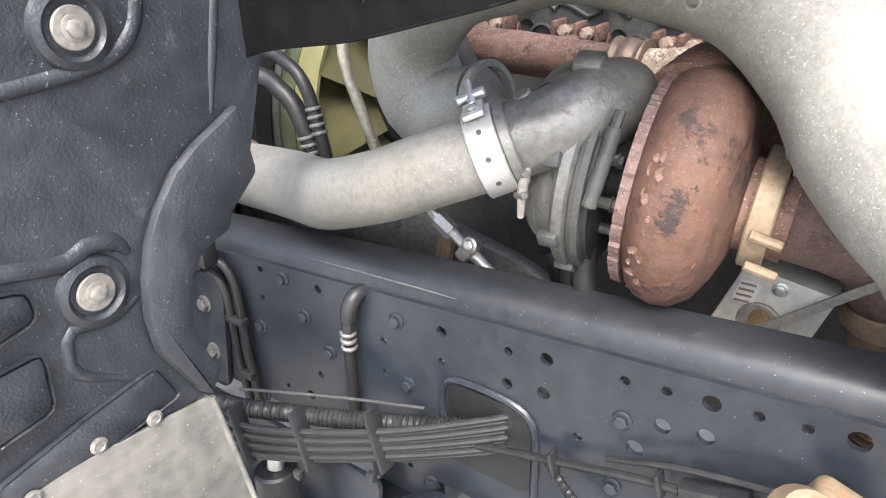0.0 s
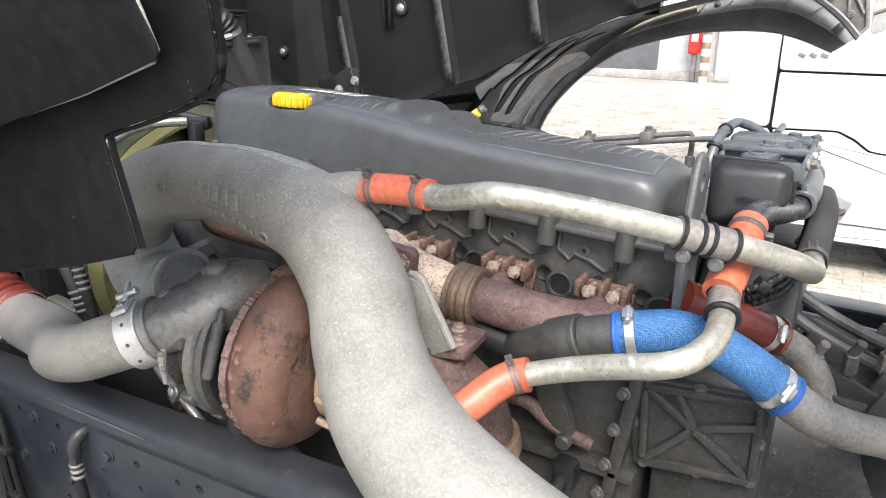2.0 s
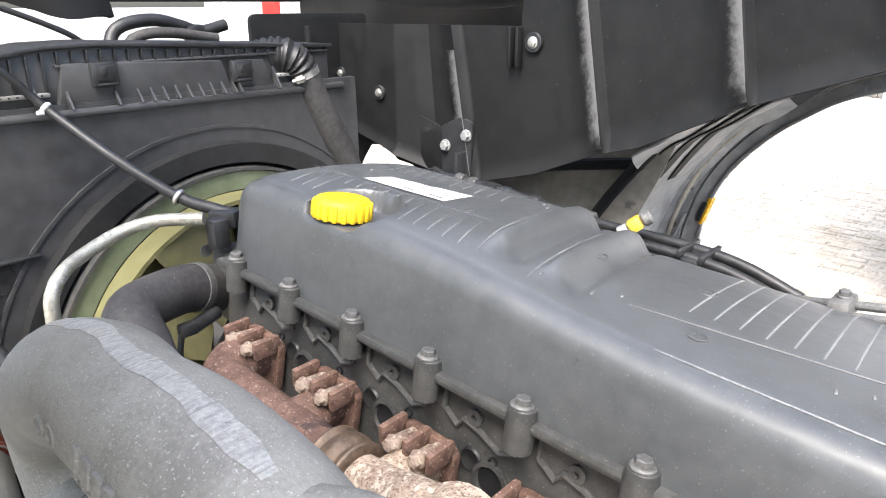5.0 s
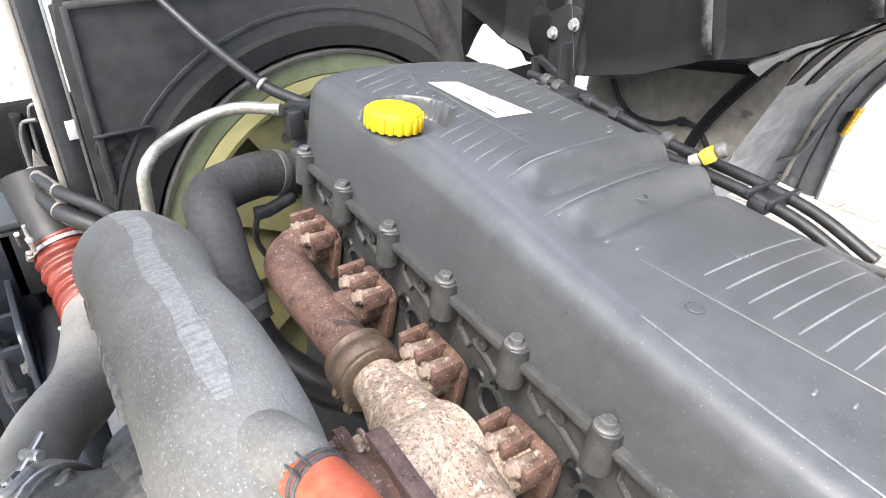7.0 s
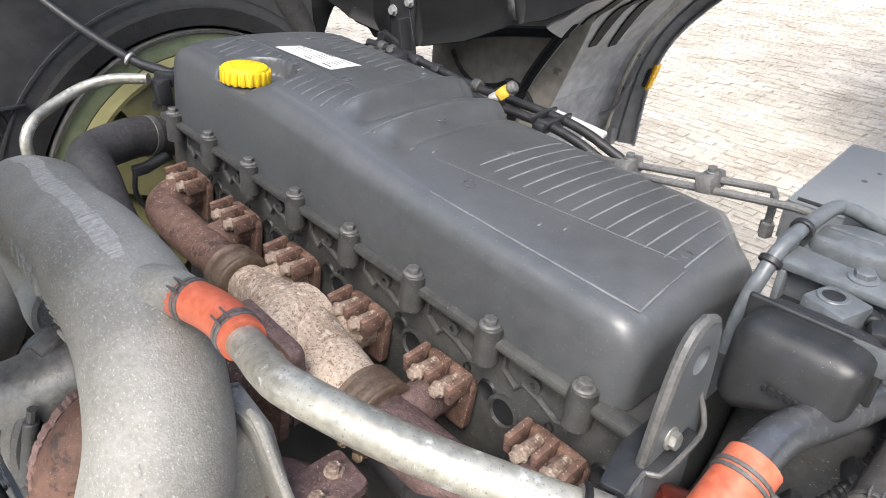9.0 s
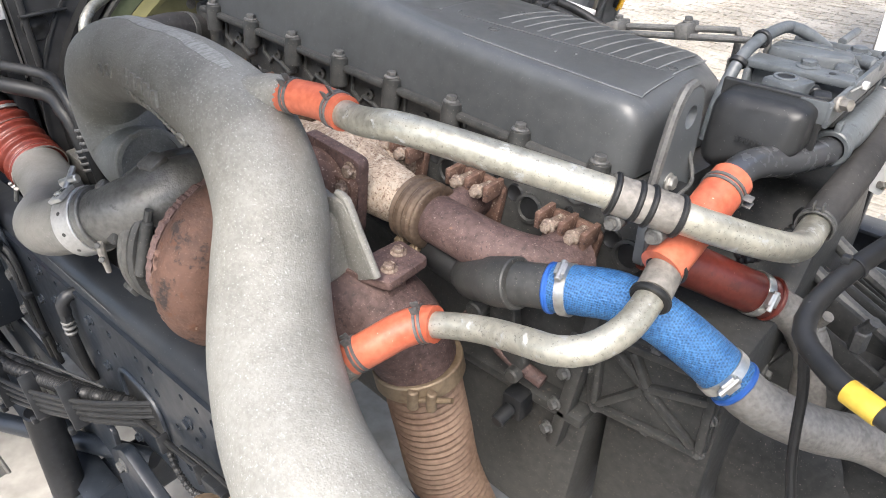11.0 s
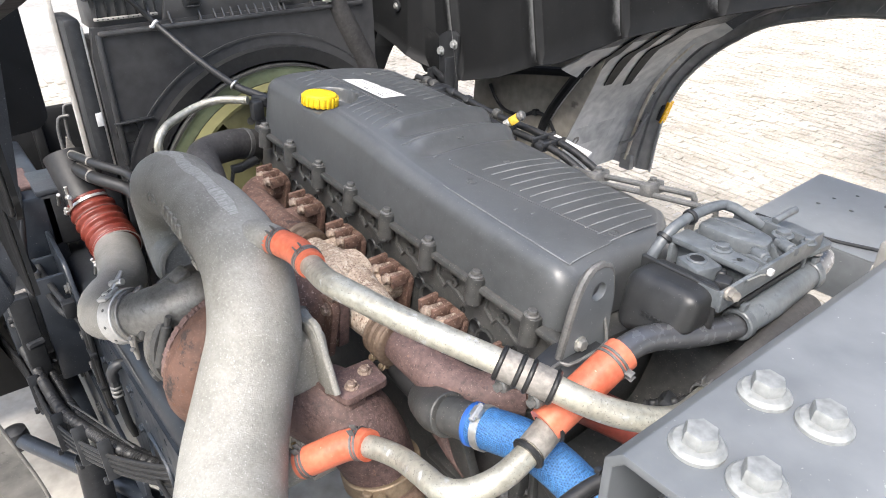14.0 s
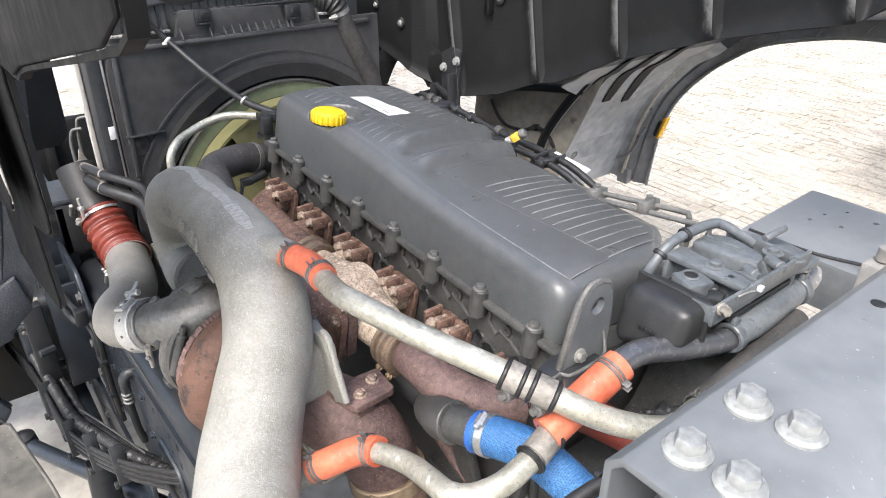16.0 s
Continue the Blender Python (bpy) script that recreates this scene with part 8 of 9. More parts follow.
# uncut plate: a dark disc shows the shaded hole
part("hole", cyl((-0.60, -0.53, 1.130), (-0.60, -0.53, 1.1335), 0.018, 18), RUBBER, tower)
part("edge_strip", box((-0.74, -0.622, 1.118), (0.52, 0.008, 0.010), 0.002), STEEL, tower, "bare metal edge")
part("upright", box((-0.50, -0.60, 0.72), (0.05, 0.05, 0.56), 0.006), FRAME, tower)
part("upright", box((-0.33, -0.585, 0.70), (0.035, 0.05, 0.46), 0.006), BLACK, tower)
part("valve", join(box((-0.42, -0.56, 0.86), (0.06, 0.06, 0.08), 0.01), cyl((-0.42, -0.59, 0.88), (-0.42, -0.63, 0.88), 0.014, 12, 0.002), cyl((-0.40, -0.59, 0.83), (-0.40, -0.62, 0.83), 0.010, 12, 0.002)), BLACK, tower)
for x, z in ((-0.36, 0.92), (-0.34, 0.86), (-0.30, 0.80), (-0.44, 0.74)):
    part("fitting", cyl((x, -0.56, z), (x + 0.01, -0.60, z), 0.011, 8, 0.002), DULL if z > 0.9 else BLACK, tower)
spring = thing("leaf_spring", "dark leaf spring pack under the rail", "leaf spring", (-0.1, -0.52, 0.4))
for k in range(3):
    part("leaf", tube([(-0.78 + 0.10 * k, -0.53, 0.50 - 0.022 * k), (-0.40, -0.53, 0.43 - 0.022 * k), (0.0, -0.53, 0.405 - 0.022 * k), (0.40, -0.53, 0.43 - 0.022 * k), (0.78 - 0.10 * k, -0.53, 0.50 - 0.022 * k)], 0.011, 8, flat=3.4, up=(0, 0, 1)), FRAME, spring)
part("shackle", box((-0.76, -0.53, 0.54), (0.05, 0.10, 0.12), 0.01), FRAME, spring)
shock = thing("shock_absorber", "black shock absorber tube beside the rail", "shock absorber", (0.02, -0.57, 0.3))
part("tube", cyl((0.02, -0.585, 0.24), (-0.01, -0.56, 0.62), 0.036, 24, 0.004), BLACK, shock)
part("rod", cyl((-0.01, -0.56, 0.62), (-0.015, -0.545, 0.68), 0.014, 16), STEEL, shock)
axle = thing("front_axle", "dark forged front axle beam under the engine", "axle", (0.0, 0.1, 0.3))
part("beam", box((0.02, 0.15, 0.33), (0.10, 1.5, 0.12), 0.02), FRAME, axle)

acc = thing("accessory_bracket", "dusty grey cast accessory bracket below the charge pipe", "bracket", (0.1, -0.25, 0.7))
part("plate", prism(rounded([(-0.32, 0.70), (0.42, 0.70), (0.42, 0.86), (0.26, 0.935), (0.05, 0.985), (-0.32, 1.02)], 0.02), (0, -0.235, 0), (1, 0, 0), (0, 0, 1), 0.03, 0.005), CASTDK, acc)
part("rib", box((0.13, -0.272, 0.93), (0.028, 0.02, 0.10), 0.005, (0, 12, 0)), STRAP, acc, "tan stained rib")
for x, z in ((0.02, 0.95), (0.20, 0.91), (0.30, 0.86), (-0.10, 0.95)):
    part("bolt", hexbolt((x, -0.265, z), (0, -1, 0), 0.010, 0.010, 1.3), BOLTP, acc)
part("hose", tube([(0.33, -0.30, 0.99), (0.36, -0.30, 0.93), (0.42, -0.29, 0.88), (0.50, -0.28, 0.86)], 0.014, 12), RUBBER, acc)

lowp_ = thing("spring_hanger", "dark cast spring hanger bolted below the rail", "bracket", (0.5, -0.5, 0.4))
part("plate", prism(rounded([(0.16, 0.36), (0.90, 0.36), (0.90, 0.62), (0.62, 0.64), (0.40, 0.60), (0.26, 0.66), (0.18, 0.60)], 0.02), (0, -0.480, 0), (1, 0, 0), (0, 0, 1), 0.025, 0.005), FRAME, lowp_)
for x, z in ((0.24, 0.60), (0.33, 0.55), (0.50, 0.58), (0.62, 0.60), (0.75, 0.58)):
    part("bolt", hexbolt((x, -0.505, z), (0, -1, 0), 0.012, 0.012, 1.4), BOLTP, lowp_)
part("lower_shelf", box((0.50, -0.60, 0.42), (0.76, 0.22, 0.03), 0.008), FRAME, lowp_)

under_plate = thing("suspension_plate", "dark steel plate below the front of the rail", "bracket", (-0.4, -0.46, 0.3))
part("plate", prism(rounded([(-1.02, 0.16), (0.10, 0.30), (0.14, 0.60), (-1.02, 0.64)], 0.02), (0, -0.470, 0), (1, 0, 0), (0, 0, 1), 0.012, 0.003), FRAME, under_plate)
for k in range(5):
    part("bolt", hexbolt((-0.85 + 0.19 * k, -0.482, 0.54), (0, -1, 0), 0.012, 0.012, 1.4), BOLTP, under_plate)

# ---- rear of the engine ----
lift = thing("lifting_eye", "grey worn steel lifting eye bolted behind the valve cover", "lifting eye", (1.0, 0.02, 1.27))
lo = rounded([(-0.040, 1.20), (-0.042, 1.30), (-0.016, 1.395), (0.008, 1.428), (0.045, 1.420), (0.056, 1.37), (0.050, 1.20)], 0.018)
part("plate", prism(lo, (0.994, 0, 0), (0, 1, 0), (0, 0, 1), 0.012, holes=[(0.021, 1.389, 0.0145)]), GREYP, lift)
part("shelf", prism(rounded([(0.975, 0.030), (1.020, 0.030), (1.018, -0.040), (1.006, -0.046), (1.010, -0.080), (0.985, -0.085), (0.972, -0.03)], 0.005), (0, 0, 1.296), (1, 0, 0), (0, 1, 0), 0.006, 0.0015), BLACK, lift, "dark folded shelf")
part("shelf_edge", tube([(1.000, 0.044, 1.345), (1.018, 0.036, 1.306), (1.020, 0.0, 1.300), (1.018, -0.040, 1.300), (1.007, -0.047, 1.300), (1.011, -0.080, 1.300)], 0.0028, 8), BOLTP, lift)
part("worn_rim", tube([(1.0, -0.041, 1.30), (1.0, -0.016, 1.394), (1.0, 0.008, 1.4255), (1.0, 0.043, 1.418), (1.0, 0.054, 1.37)], 0.0064, 8), BOLTP, lift, "worn rim")
part("bolt", hexbolt((1.0065, -0.008, 1.315), (1, 0, 0.1), 0.009, 0.009, 1.3), STEEL, lift)
part("bolt", hexbolt((0.992, -0.028, 1.285), (-1, -0.2, 0), 0.007, 0.008, 1.3), BOLTP, lift)

sep = thing("oil_separator", "black plastic oil separator housing with a moulded seam", "oil separator", (1.075, 0.1, 1.28))
def rbox(x0, x1, y0, y1, z0, z1, r):
    b = box(((x0 + x1) / 2, (y0 + y1) / 2, (z0 + z1) / 2), (x1 - x0, y1 - y0, z1 - z0), r, None, 5)
    return b
sb = rbox(1.004, 1.116, 0.060, 0.152, 1.312, 1.408, 0.022)
for v in sb.verts:
    k = min(1.0, max(0.0, (v.co.x - 1.030) / 0.06))
    v.co.z = 1.408 - (1.408 - v.co.z) * (1 - 0.36 * k)
    v.co.y += 0.020 * max(0.0, (v.co.z - 1.345) / 0.07) * max(0.0, (0.12 - v.co.y) / 0.06)
part("housing", sb, SEPM, sep)
sm_ = box((1.060, 0.120, 1.362), (0.124, 0.007, 0.100), 0.024, None, 5)
for v in sm_.verts:
    k = min(1.0, max(0.0, (v.co.x - 1.030) / 0.06))
    v.co.z = 1.412 - (1.412 - v.co.z) * (1 - 0.36 * k)
part("seam", sm_, SEPM, sep)
part("moulded_bars", join(*[box((1.050 + 0.007 * k, 0.0610, 1.362), (0.0045, 0.0022, 0.007), 0.0008) for k in range(5)]), SEPM, sep, "moulded maker's mark as plain bars")

vac = thing("breather_casting", "dark grey ribbed casting with webs, bolts and a cross tube", "engine casting", (1.07, 0.28, 1.3))
part("base", box((1.045, 0.31, 1.318), (0.105, 0.30, 0.080), 0.014, None, 3), HEAD, vac)
# dark plate fills in the shade between the webs
part("dark_pan", box((1.062, 0.265, 1.366), (0.124, 0.180, 0.010), 0.002), RUBBER, vac, "dark sheet for the shade between the webs")
part("smooth_cover", prism(rounded([(0.999, 0.248), (1.062, 0.248), (1.106, 0.262), (1.098, 0.296), (1.052, 0.310), (1.026, 0.312), (0.999, 0.292)], 0.010), (0, 0, 1.380), (1, 0, 0), (0, 1, 0), 0.042, 0.007), GREYC, vac)
part("cover_ridge", box((1.040, 0.281, 1.4225), (0.066, 0.006, 0.004), 0.0015, (0, 0, 3)), GREYC, vac)
flat_ = part("flat_bar", prism(rounded([(0.996, 0.186), (1.129, 0.188), (1.122, 0.217), (0.996, 0.229)], 0.005), (0, 0, 1.407), (1, 0, 0), (0, 1, 0), 0.010, 0.002), GREYC, vac)
# dark disc on the bar in place of a shaded hole
part("bar_hole", cyl((1.098, 0.203, 1.4165), (1.098, 0.203, 1.4176), 0.0042, 14), RUBBER, flat_)
part("bar_web", box((1.060, 0.205, 1.385), (0.120, 0.006, 0.044), 0.002), GREYC, vac)
part("bar_web", box((1.000, 0.225, 1.385), (0.008, 0.080, 0.044), 0.002), GREYC, vac)
part("side_wall", prism([(0.116, 1.380), (0.385, 1.384), (0.385, 1.414), (0.116, 1.412)], (1.123, 0, 0), (0, 1, 0), (0, 0, 1), 0.006, 0.0015), GREYC, vac)
part("side_return", box((1.108, 0.119, 1.397), (0.034, 0.006, 0.028), 0.002), GREYC, vac)
part("side_wall", box((1.064, 0.352, 1.384), (0.125, 0.007, 0.060), 0.002), GREYC, vac)
part("cross_web", prism([(1.070, 1.345), (1.122, 1.345), (1.122, 1.412), (1.100, 1.415), (1.070, 1.405)], (0, 0.236, 0), (1, 0, 0), (0, 0, 1), 0.006, 0.0015), GREYC, vac)
for k in range(4):
    part("fin", prism([(1.088, 1.372), (1.121, 1.372), (1.119, 1.396), (1.103, 1.417), (1.095, 1.417)], (0, 0.266 + 0.019 * k, 0), (1, 0, 0), (0, 0, 1), 0.004, 0.0012), GREYC, vac)
bossp = part("boss", box((1.061, 0.165, 1.389), (0.046, 0.044, 0.046), 0.004, (0, 0, -18)), GREYC, vac, "drilled block")
part("boss_rim", ring((1.056, 0.166, 1.4125), (0, 0, 1), 0.0150, 0.0105, 0.003, 26, 0.0008), GREYC, bossp)
# drillings are dark discs, their inner shade put into colour
part("boss_hole", cyl((1.056, 0.166, 1.4118), (1.056, 0.166, 1.4128), 0.0105, 22), RUBBER, bossp)
part("boss_hole", cyl((1.0760, 0.1395, 1.389), (1.0766, 0.1380, 1.389), 0.0055, 14), RUBBER, bossp)
part("sensor_plug", join(box((1.104, 0.160, 1.396), (0.022, 0.026, 0.020), 0.004, (0, 0, 20)), cyl((1.094, 0.172, 1.398), (1.086, 0.182, 1.400), 0.008, 12, 0.002)), BLACK, vac)
for p, r in (((1.066, 0.210, 1.417), 0.010), ((1.093, 0.330, 1.412), 0.011), ((1.126, 0.345, 1.408), 0.008)):
    part("bolt", hexbolt(p, (0, 0, 1), r, 0.009, 1.45), GREYC, vac)
for p, q in (((1.090, 0.256, 1.408), (1.113, 0.248, 1.409)), ((1.095, 0.312, 1.408), (1.123, 0.302, 1.409)), ((1.092, 0.236, 1.398), (1.120, 0.228, 1.398))):
    p, q = Vector(p), Vector(q)
    part("spacer", join(cyl(p, q, 0.0095, 16, 0.002), cyl(q, q + (q - p).normalized() * 0.007, 0.0065, 6)), GREYC, vac)
part("brass_union", join(cyl((1.129, 0.128, 1.408), (1.136, 0.125, 1.410), 0.0095, 18, 0.002), cyl((1.136, 0.125, 1.410), (1.145, 0.121, 1.412), 0.0072, 6)), DULL, vac, "dull brown union bolt")
part("plug", box((1.133, 0.228, 1.404), (0.008, 0.010, 0.009), 0.002), LABEL, vac)
part("spring_wire", tube([(1.131, 0.17, 1.412), (1.133, 0.20, 1.410), (1.132, 0.215, 1.404)], 0.0014, 6), STEEL, vac)
part("tie_rod", cyl((1.062, 0.362, 1.414), (1.064, 0.420, 1.417), 0.006, 12, 0.001), GREYC, vac)
part("end_plate", prism(rounded([(1.00, 0.352), (1.128, 0.352), (1.135, 0.42), (1.06, 0.435), (1.0, 0.41)], 0.012), (0, 0, 1.378), (1, 0, 0), (0, 1, 0), 0.010, 0.002), GREYC, vac)

loom = thing("braided_loom", "grey braided cable loom behind the valve cover", "cable loom", (0.98, 0.3, 1.3))
part("loom", tube([(0.980, 0.150, 1.31), (0.982, 0.158, 1.36), (0.986, 0.172, 1.396), (0.990, 0.205, 1.425), (0.997, 0.262, 1.436), (1.004, 0.312, 1.434), (1.028, 0.326, 1.424), (1.05, 0.345, 1.405)], 0.0084, 16), GREYC, loom)
for p, ax in (((0.9875, 0.186, 1.411), (0.1, 0.7, 0.7)), ((0.9935, 0.235, 1.432), (0, 1, 0.15))):
    part("tie", ring(p, ax, 0.0125, 0.009, 0.007, 18, 0.001), BLACK, loom)

fuel = thing("fuel_hoses", "pair of black fuel hoses with unions behind the valve cover", "hoses", (0.3, 0.45, 1.33))
for dy, dz in ((0, 0), (0.032, 0.004)):
    part("hose", tube([(-0.02, 0.43 + dy, 1.384 + dz), (0.118, 0.43 + dy, 1.380 + dz), (0.20, 0.43 + dy, 1.372 + dz), (0.32, 0.43 + dy, 1.361 + dz), (0.465, 0.43 + dy, 1.357 + dz), (0.553, 0.43 + dy, 1.348 + dz), (0.64, 0.43 + dy, 1.32 + dz)], 0.0085, 12), RUBBER, fuel)
    for x in (0.02, 0.05, 0.13, 0.19, 0.30):
        part("union", cyl((x, 0.43 + dy, 1.3855 - 0.065 * x + dz), (x + 0.018, 0.43 + dy, 1.3855 - 0.065 * (x + 0.018) + dz), 0.0125, 6 if x in (0.05, 0.19) else 14, 0.002), HEAD if x < 0.1 or x > 0.2 else BLACK, fuel)
clipf = part("clip", box((0.50, 0.445, 1.352), (0.030, 0.066, 0.014), 0.004, (0, 6, 0)), BLACK, fuel)
for dx in (-0.016, 0.016):
    part("clip_bar", box((0.50 + dx, 0.445, 1.363 - dx * 0.1), (0.007, 0.070, 0.012), 0.002, (0, 6, 0)), BLACK, clipf)
part("hose_manifold", box((0.10, 0.446, 1.378), (0.04, 0.06, 0.030), 0.006), BLACK, fuel)
sens = thing("rail_sensor", "sensor with a yellow body and a silver tip", "sensor", (0.46, 0.36, 1.40))
part("tip", cyl((0.388, 0.414, 1.374), (0.400, 0.419, 1.383), 0.009, 16, 0.002), BAREALU, sens, "silver tip")
part("body", box((0.409, 0.423, 1.390), (0.020, 0.020, 0.020), 0.003, (0, -38, 25)), STRAPY, sens, "yellow body")
part("cap", cyl((0.417, 0.427, 1.396), (0.429, 0.433, 1.406), 0.0115, 16, 0.004), BOLTP, sens)
part("foot", box((0.392, 0.418, 1.32), (0.03, 0.04, 0.11), 0.008), BLACK, sens)
tag = thing("white_tag", "white plastic strip behind the valve cover", "tag", (0.55, 0.42, 1.36))
part("strip", box((0.535, 0.482, 1.352), (0.105, 0.012, 0.010), 0.002, (0, 8, 4)), LABEL, tag)
hard = thing("injector_lines", "grey steel fuel lines with hexagon unions", "pipes", (0.8, 0.38, 1.36))
part("line", tube([(0.60, 0.42, 1.335), (0.66, 0.39, 1.352), (0.718, 0.38, 1.366), (0.812, 0.38, 1.381), (0.895, 0.38, 1.394), (0.911, 0.38, 1.390), (0.912, 0.38, 1.34)], 0.0055, 10), BOLTP, hard)
part("line", tube([(0.60, 0.40, 1.322), (0.66, 0.372, 1.345), (0.718, 0.362, 1.358), (0.812, 0.362, 1.372), (0.95, 0.360, 1.392), (0.965, 0.36, 1.382), (0.968, 0.36, 1.32)], 0.0055, 10), BOLTP, hard)
for x, z in ((0.705, 1.364), (0.829, 1.384)):
    part("union_block", join(box((x, 0.371, z), (0.024, 0.045, 0.024), 0.004, (0, -8, 0)), hexbolt((x, 0.371, z + 0.012), (0, 0, 1), 0.007, 0.009, 1.2)), BOLTP, hard)
part("union", cyl((0.912, 0.38, 1.352), (0.912, 0.38, 1.330), 0.0095, 6, 0.002), BOLTP, hard)

house = thing("flywheel_housing", "dark grey cast flywheel housing at the rear of the engine", "engine casting", (1.06, 0.2, 0.8))
part("shell", prism(rounded([(-0.015, 0.62), (0.48, 0.62), (0.56, 0.86), (0.50, 1.10), (0.42, 1.24), (0.24, 1.24), (0.17, 1.11), (-0.015, 1.10)], 0.03), (0.985, 0, 0), (0, 1, 0), (0, 0, 1), 0.165, 0.012), HEAD, house)
part("neck", lathe([(0.20, 0), (0.195, 0.12), (0.16, 0.30), (0.15, 0.80), (0.10, 0.81)], (1.15, 0.27, 0.84), (1, 0, 0), 40), HEAD, house)
for k in range(9):
    a = math.pi * k / 8
    part("bolt", hexbolt((1.15, 0.27 + 0.185 * math.cos(a), 0.86 + 0.19 * math.sin(a)), (1, 0, 0), 0.010, 0.012, 1.3), BOLTP, house)
for k in range(6):
    part("rib", box((1.215, 0.14 + 0.05 * k, 1.04 - 0.02 * abs(k - 2.5)), (0.13, 0.012, 0.10), 0.005, (0, 24, 0)), HEAD, house)
plate = thing("engine_side_cover", "dark grey side cover plate with triangular webs and bolts", "cover plate", (1.05, -0.03, 1.0))
po = rounded([(0.962, 0.915), (1.145, 0.942), (1.145, 1.098), (0.964, 1.080), (0.948, 1.0)], 0.012)
part("plate", prism(po, (0, -0.018, 0), (1, 0, 0), (0, 0, 1), 0.014, 0.003), HEAD, plate)
def web(p, q):
    p, q = Vector((p[0], -0.036, p[1])), Vector((q[0], -0.036, q[1]))
    d = (q - p)
    b = box((0, 0, 0), (d.length, 0.014, 0.013), 0.004)
    b.transform(Matrix.Translation((p + q) / 2) @ Matrix.Rotation(-math.atan2(d.z, d.x), 4, "Y"))
    return b
for p, q in (((0.97, 1.07), (1.135, 1.088)), ((0.975, 0.935), (1.135, 0.955)), ((0.972, 1.068), (1.13, 0.96)), ((0.98, 0.94), (1.05, 1.02)), ((1.02, 1.07), (1.05, 1.02)), ((1.135, 1.085), (1.138, 0.958)), ((0.97, 1.065), (0.976, 0.94)), ((1.05, 1.02), (1.136, 1.05))):
    part("web", web(p, q), HEAD, plate)
for x, z in ((0.972, 1.073), (1.132, 1.090), (1.136, 0.952), (0.977, 0.928), (1.05, 1.085), (1.06, 0.94), (0.956, 0.997), (1.14, 1.02)):
    part("bolt", hexbolt((x, -0.032, z), (0, -1, 0), 0.0075, 0.008, 1.35), BOLTP, plate)
looms = thing("gearbox_looms", "black corrugated looms and clips beside the gearbox", "cable loom", (1.2, 0.05, 1.2))
for k, r in enumerate((0.006, 0.006, 0.007)):
    part("loom", tube([(1.08, 0.06 + 0.02 * k, 1.22 - 0.02 * k), (1.12, 0.10 + 0.02 * k, 1.235 - 0.02 * k), (1.135, 0.16 + 0.02 * k, 1.25 - 0.02 * k), (1.14, 0.22 + 0.02 * k, 1.27), (1.14, 0.30, 1.27 + 0.01 * k)], r, 10, 0.003, ribs=(0.008, 0.0013)), RUBBER, looms)
for p in ((1.10, 0.085, 1.225), (1.13, 0.15, 1.245), (1.14, 0.22, 1.26)):
    part("clip", box(p, (0.02, 0.03, 0.022), 0.006, (0, 30, 20)), BLACK, looms)
strut = thing("pipe_support_bar", "flat black bar with a bolt that holds the grey pipe", "bracket", (1.2, -0.22, 0.95))
part("bar", box((1.20, -0.215, 0.955), (0.15, 0.008, 0.035), 0.002, (0, -38, 0)), BLACK, strut)
part("bolt", hexbolt((1.205, -0.219, 0.962), (0, -1, 0), 0.011, 0.012, 1.5), STEEL, strut)

# brackets low on the block side
bb = thing("block_bracket", "dark steel brackets and bolts low on the block side", "bracket", (0.9, -0.05, 0.95))
part("arm", prism(rounded([(0.80, 1.07), (0.845, 1.075), (0.85, 1.03), (0.875, 0.97), (0.85, 0.945), (0.82, 0.98), (0.80, 1.03)], 0.012), (0, -0.06, 0), (1, 0, 0), (0, 0, 1), 0.02, 0.004), HEAD, bb)
part("lug", cyl((0.858, -0.05, 0.955), (0.858, -0.095, 0.955), 0.013, 16, 0.003), HEAD, bb)
part("lug", cyl((0.775, -0.05, 1.035), (0.775, -0.09, 1.035), 0.016, 16, 0.003), HEAD, bb)
part("flange_edge", box((0.945, -0.045, 0.98), (0.022, 0.03, 0.32), 0.005, (0, 8, 0)), HEAD, bb)
for z in (1.06, 0.99, 0.92, 0.86):
    part("bolt", hexbolt((0.932 + 0.14 * (z - 0.98), -0.060, z), (-0.3, -1, 0), 0.009, 0.012, 1.3), BOLTP, bb)
part("plug", join(box((0.86, -0.07, 0.885), (0.04, 0.04, 0.05), 0.008), cyl((0.86, -0.09, 0.885), (0.86, -0.125, 0.88), 0.012, 12, 0.002)), BLACK, bb)
part("pipe", tube([(0.74, -0.06, 0.99), (0.79, -0.075, 1.0), (0.83, -0.07, 0.97), (0.90, -0.065, 0.95)], 0.012, 12), RUSTDK, bb)
part("shelf", box((0.84, -0.035, 0.90), (0.26, 0.05, 0.02), 0.006), HEAD, bb)

# gearbox top: ribs, hoses and fittings
gear = thing("gearbox", "dark grey ribbed gearbox casing with hoses along its top", "gearbox", (1.5, 0.25, 0.6))
part("casing", box((1.62, 0.27, 0.86), (0.70, 0.36, 0.36), 0.05, None, 4), HEAD, gear)
for k in range(9):
    part("rib", box((1.32 + 0.075 * k, 0.27, 1.045), (0.012, 0.34, 0.035), 0.004), HEAD, gear)
for k in range(5):
    part("rib", box((1.30, 0.13 + 0.07 * k, 0.96), (0.10, 0.012, 0.20), 0.004, (0, 20, 0)), HEAD, gear)
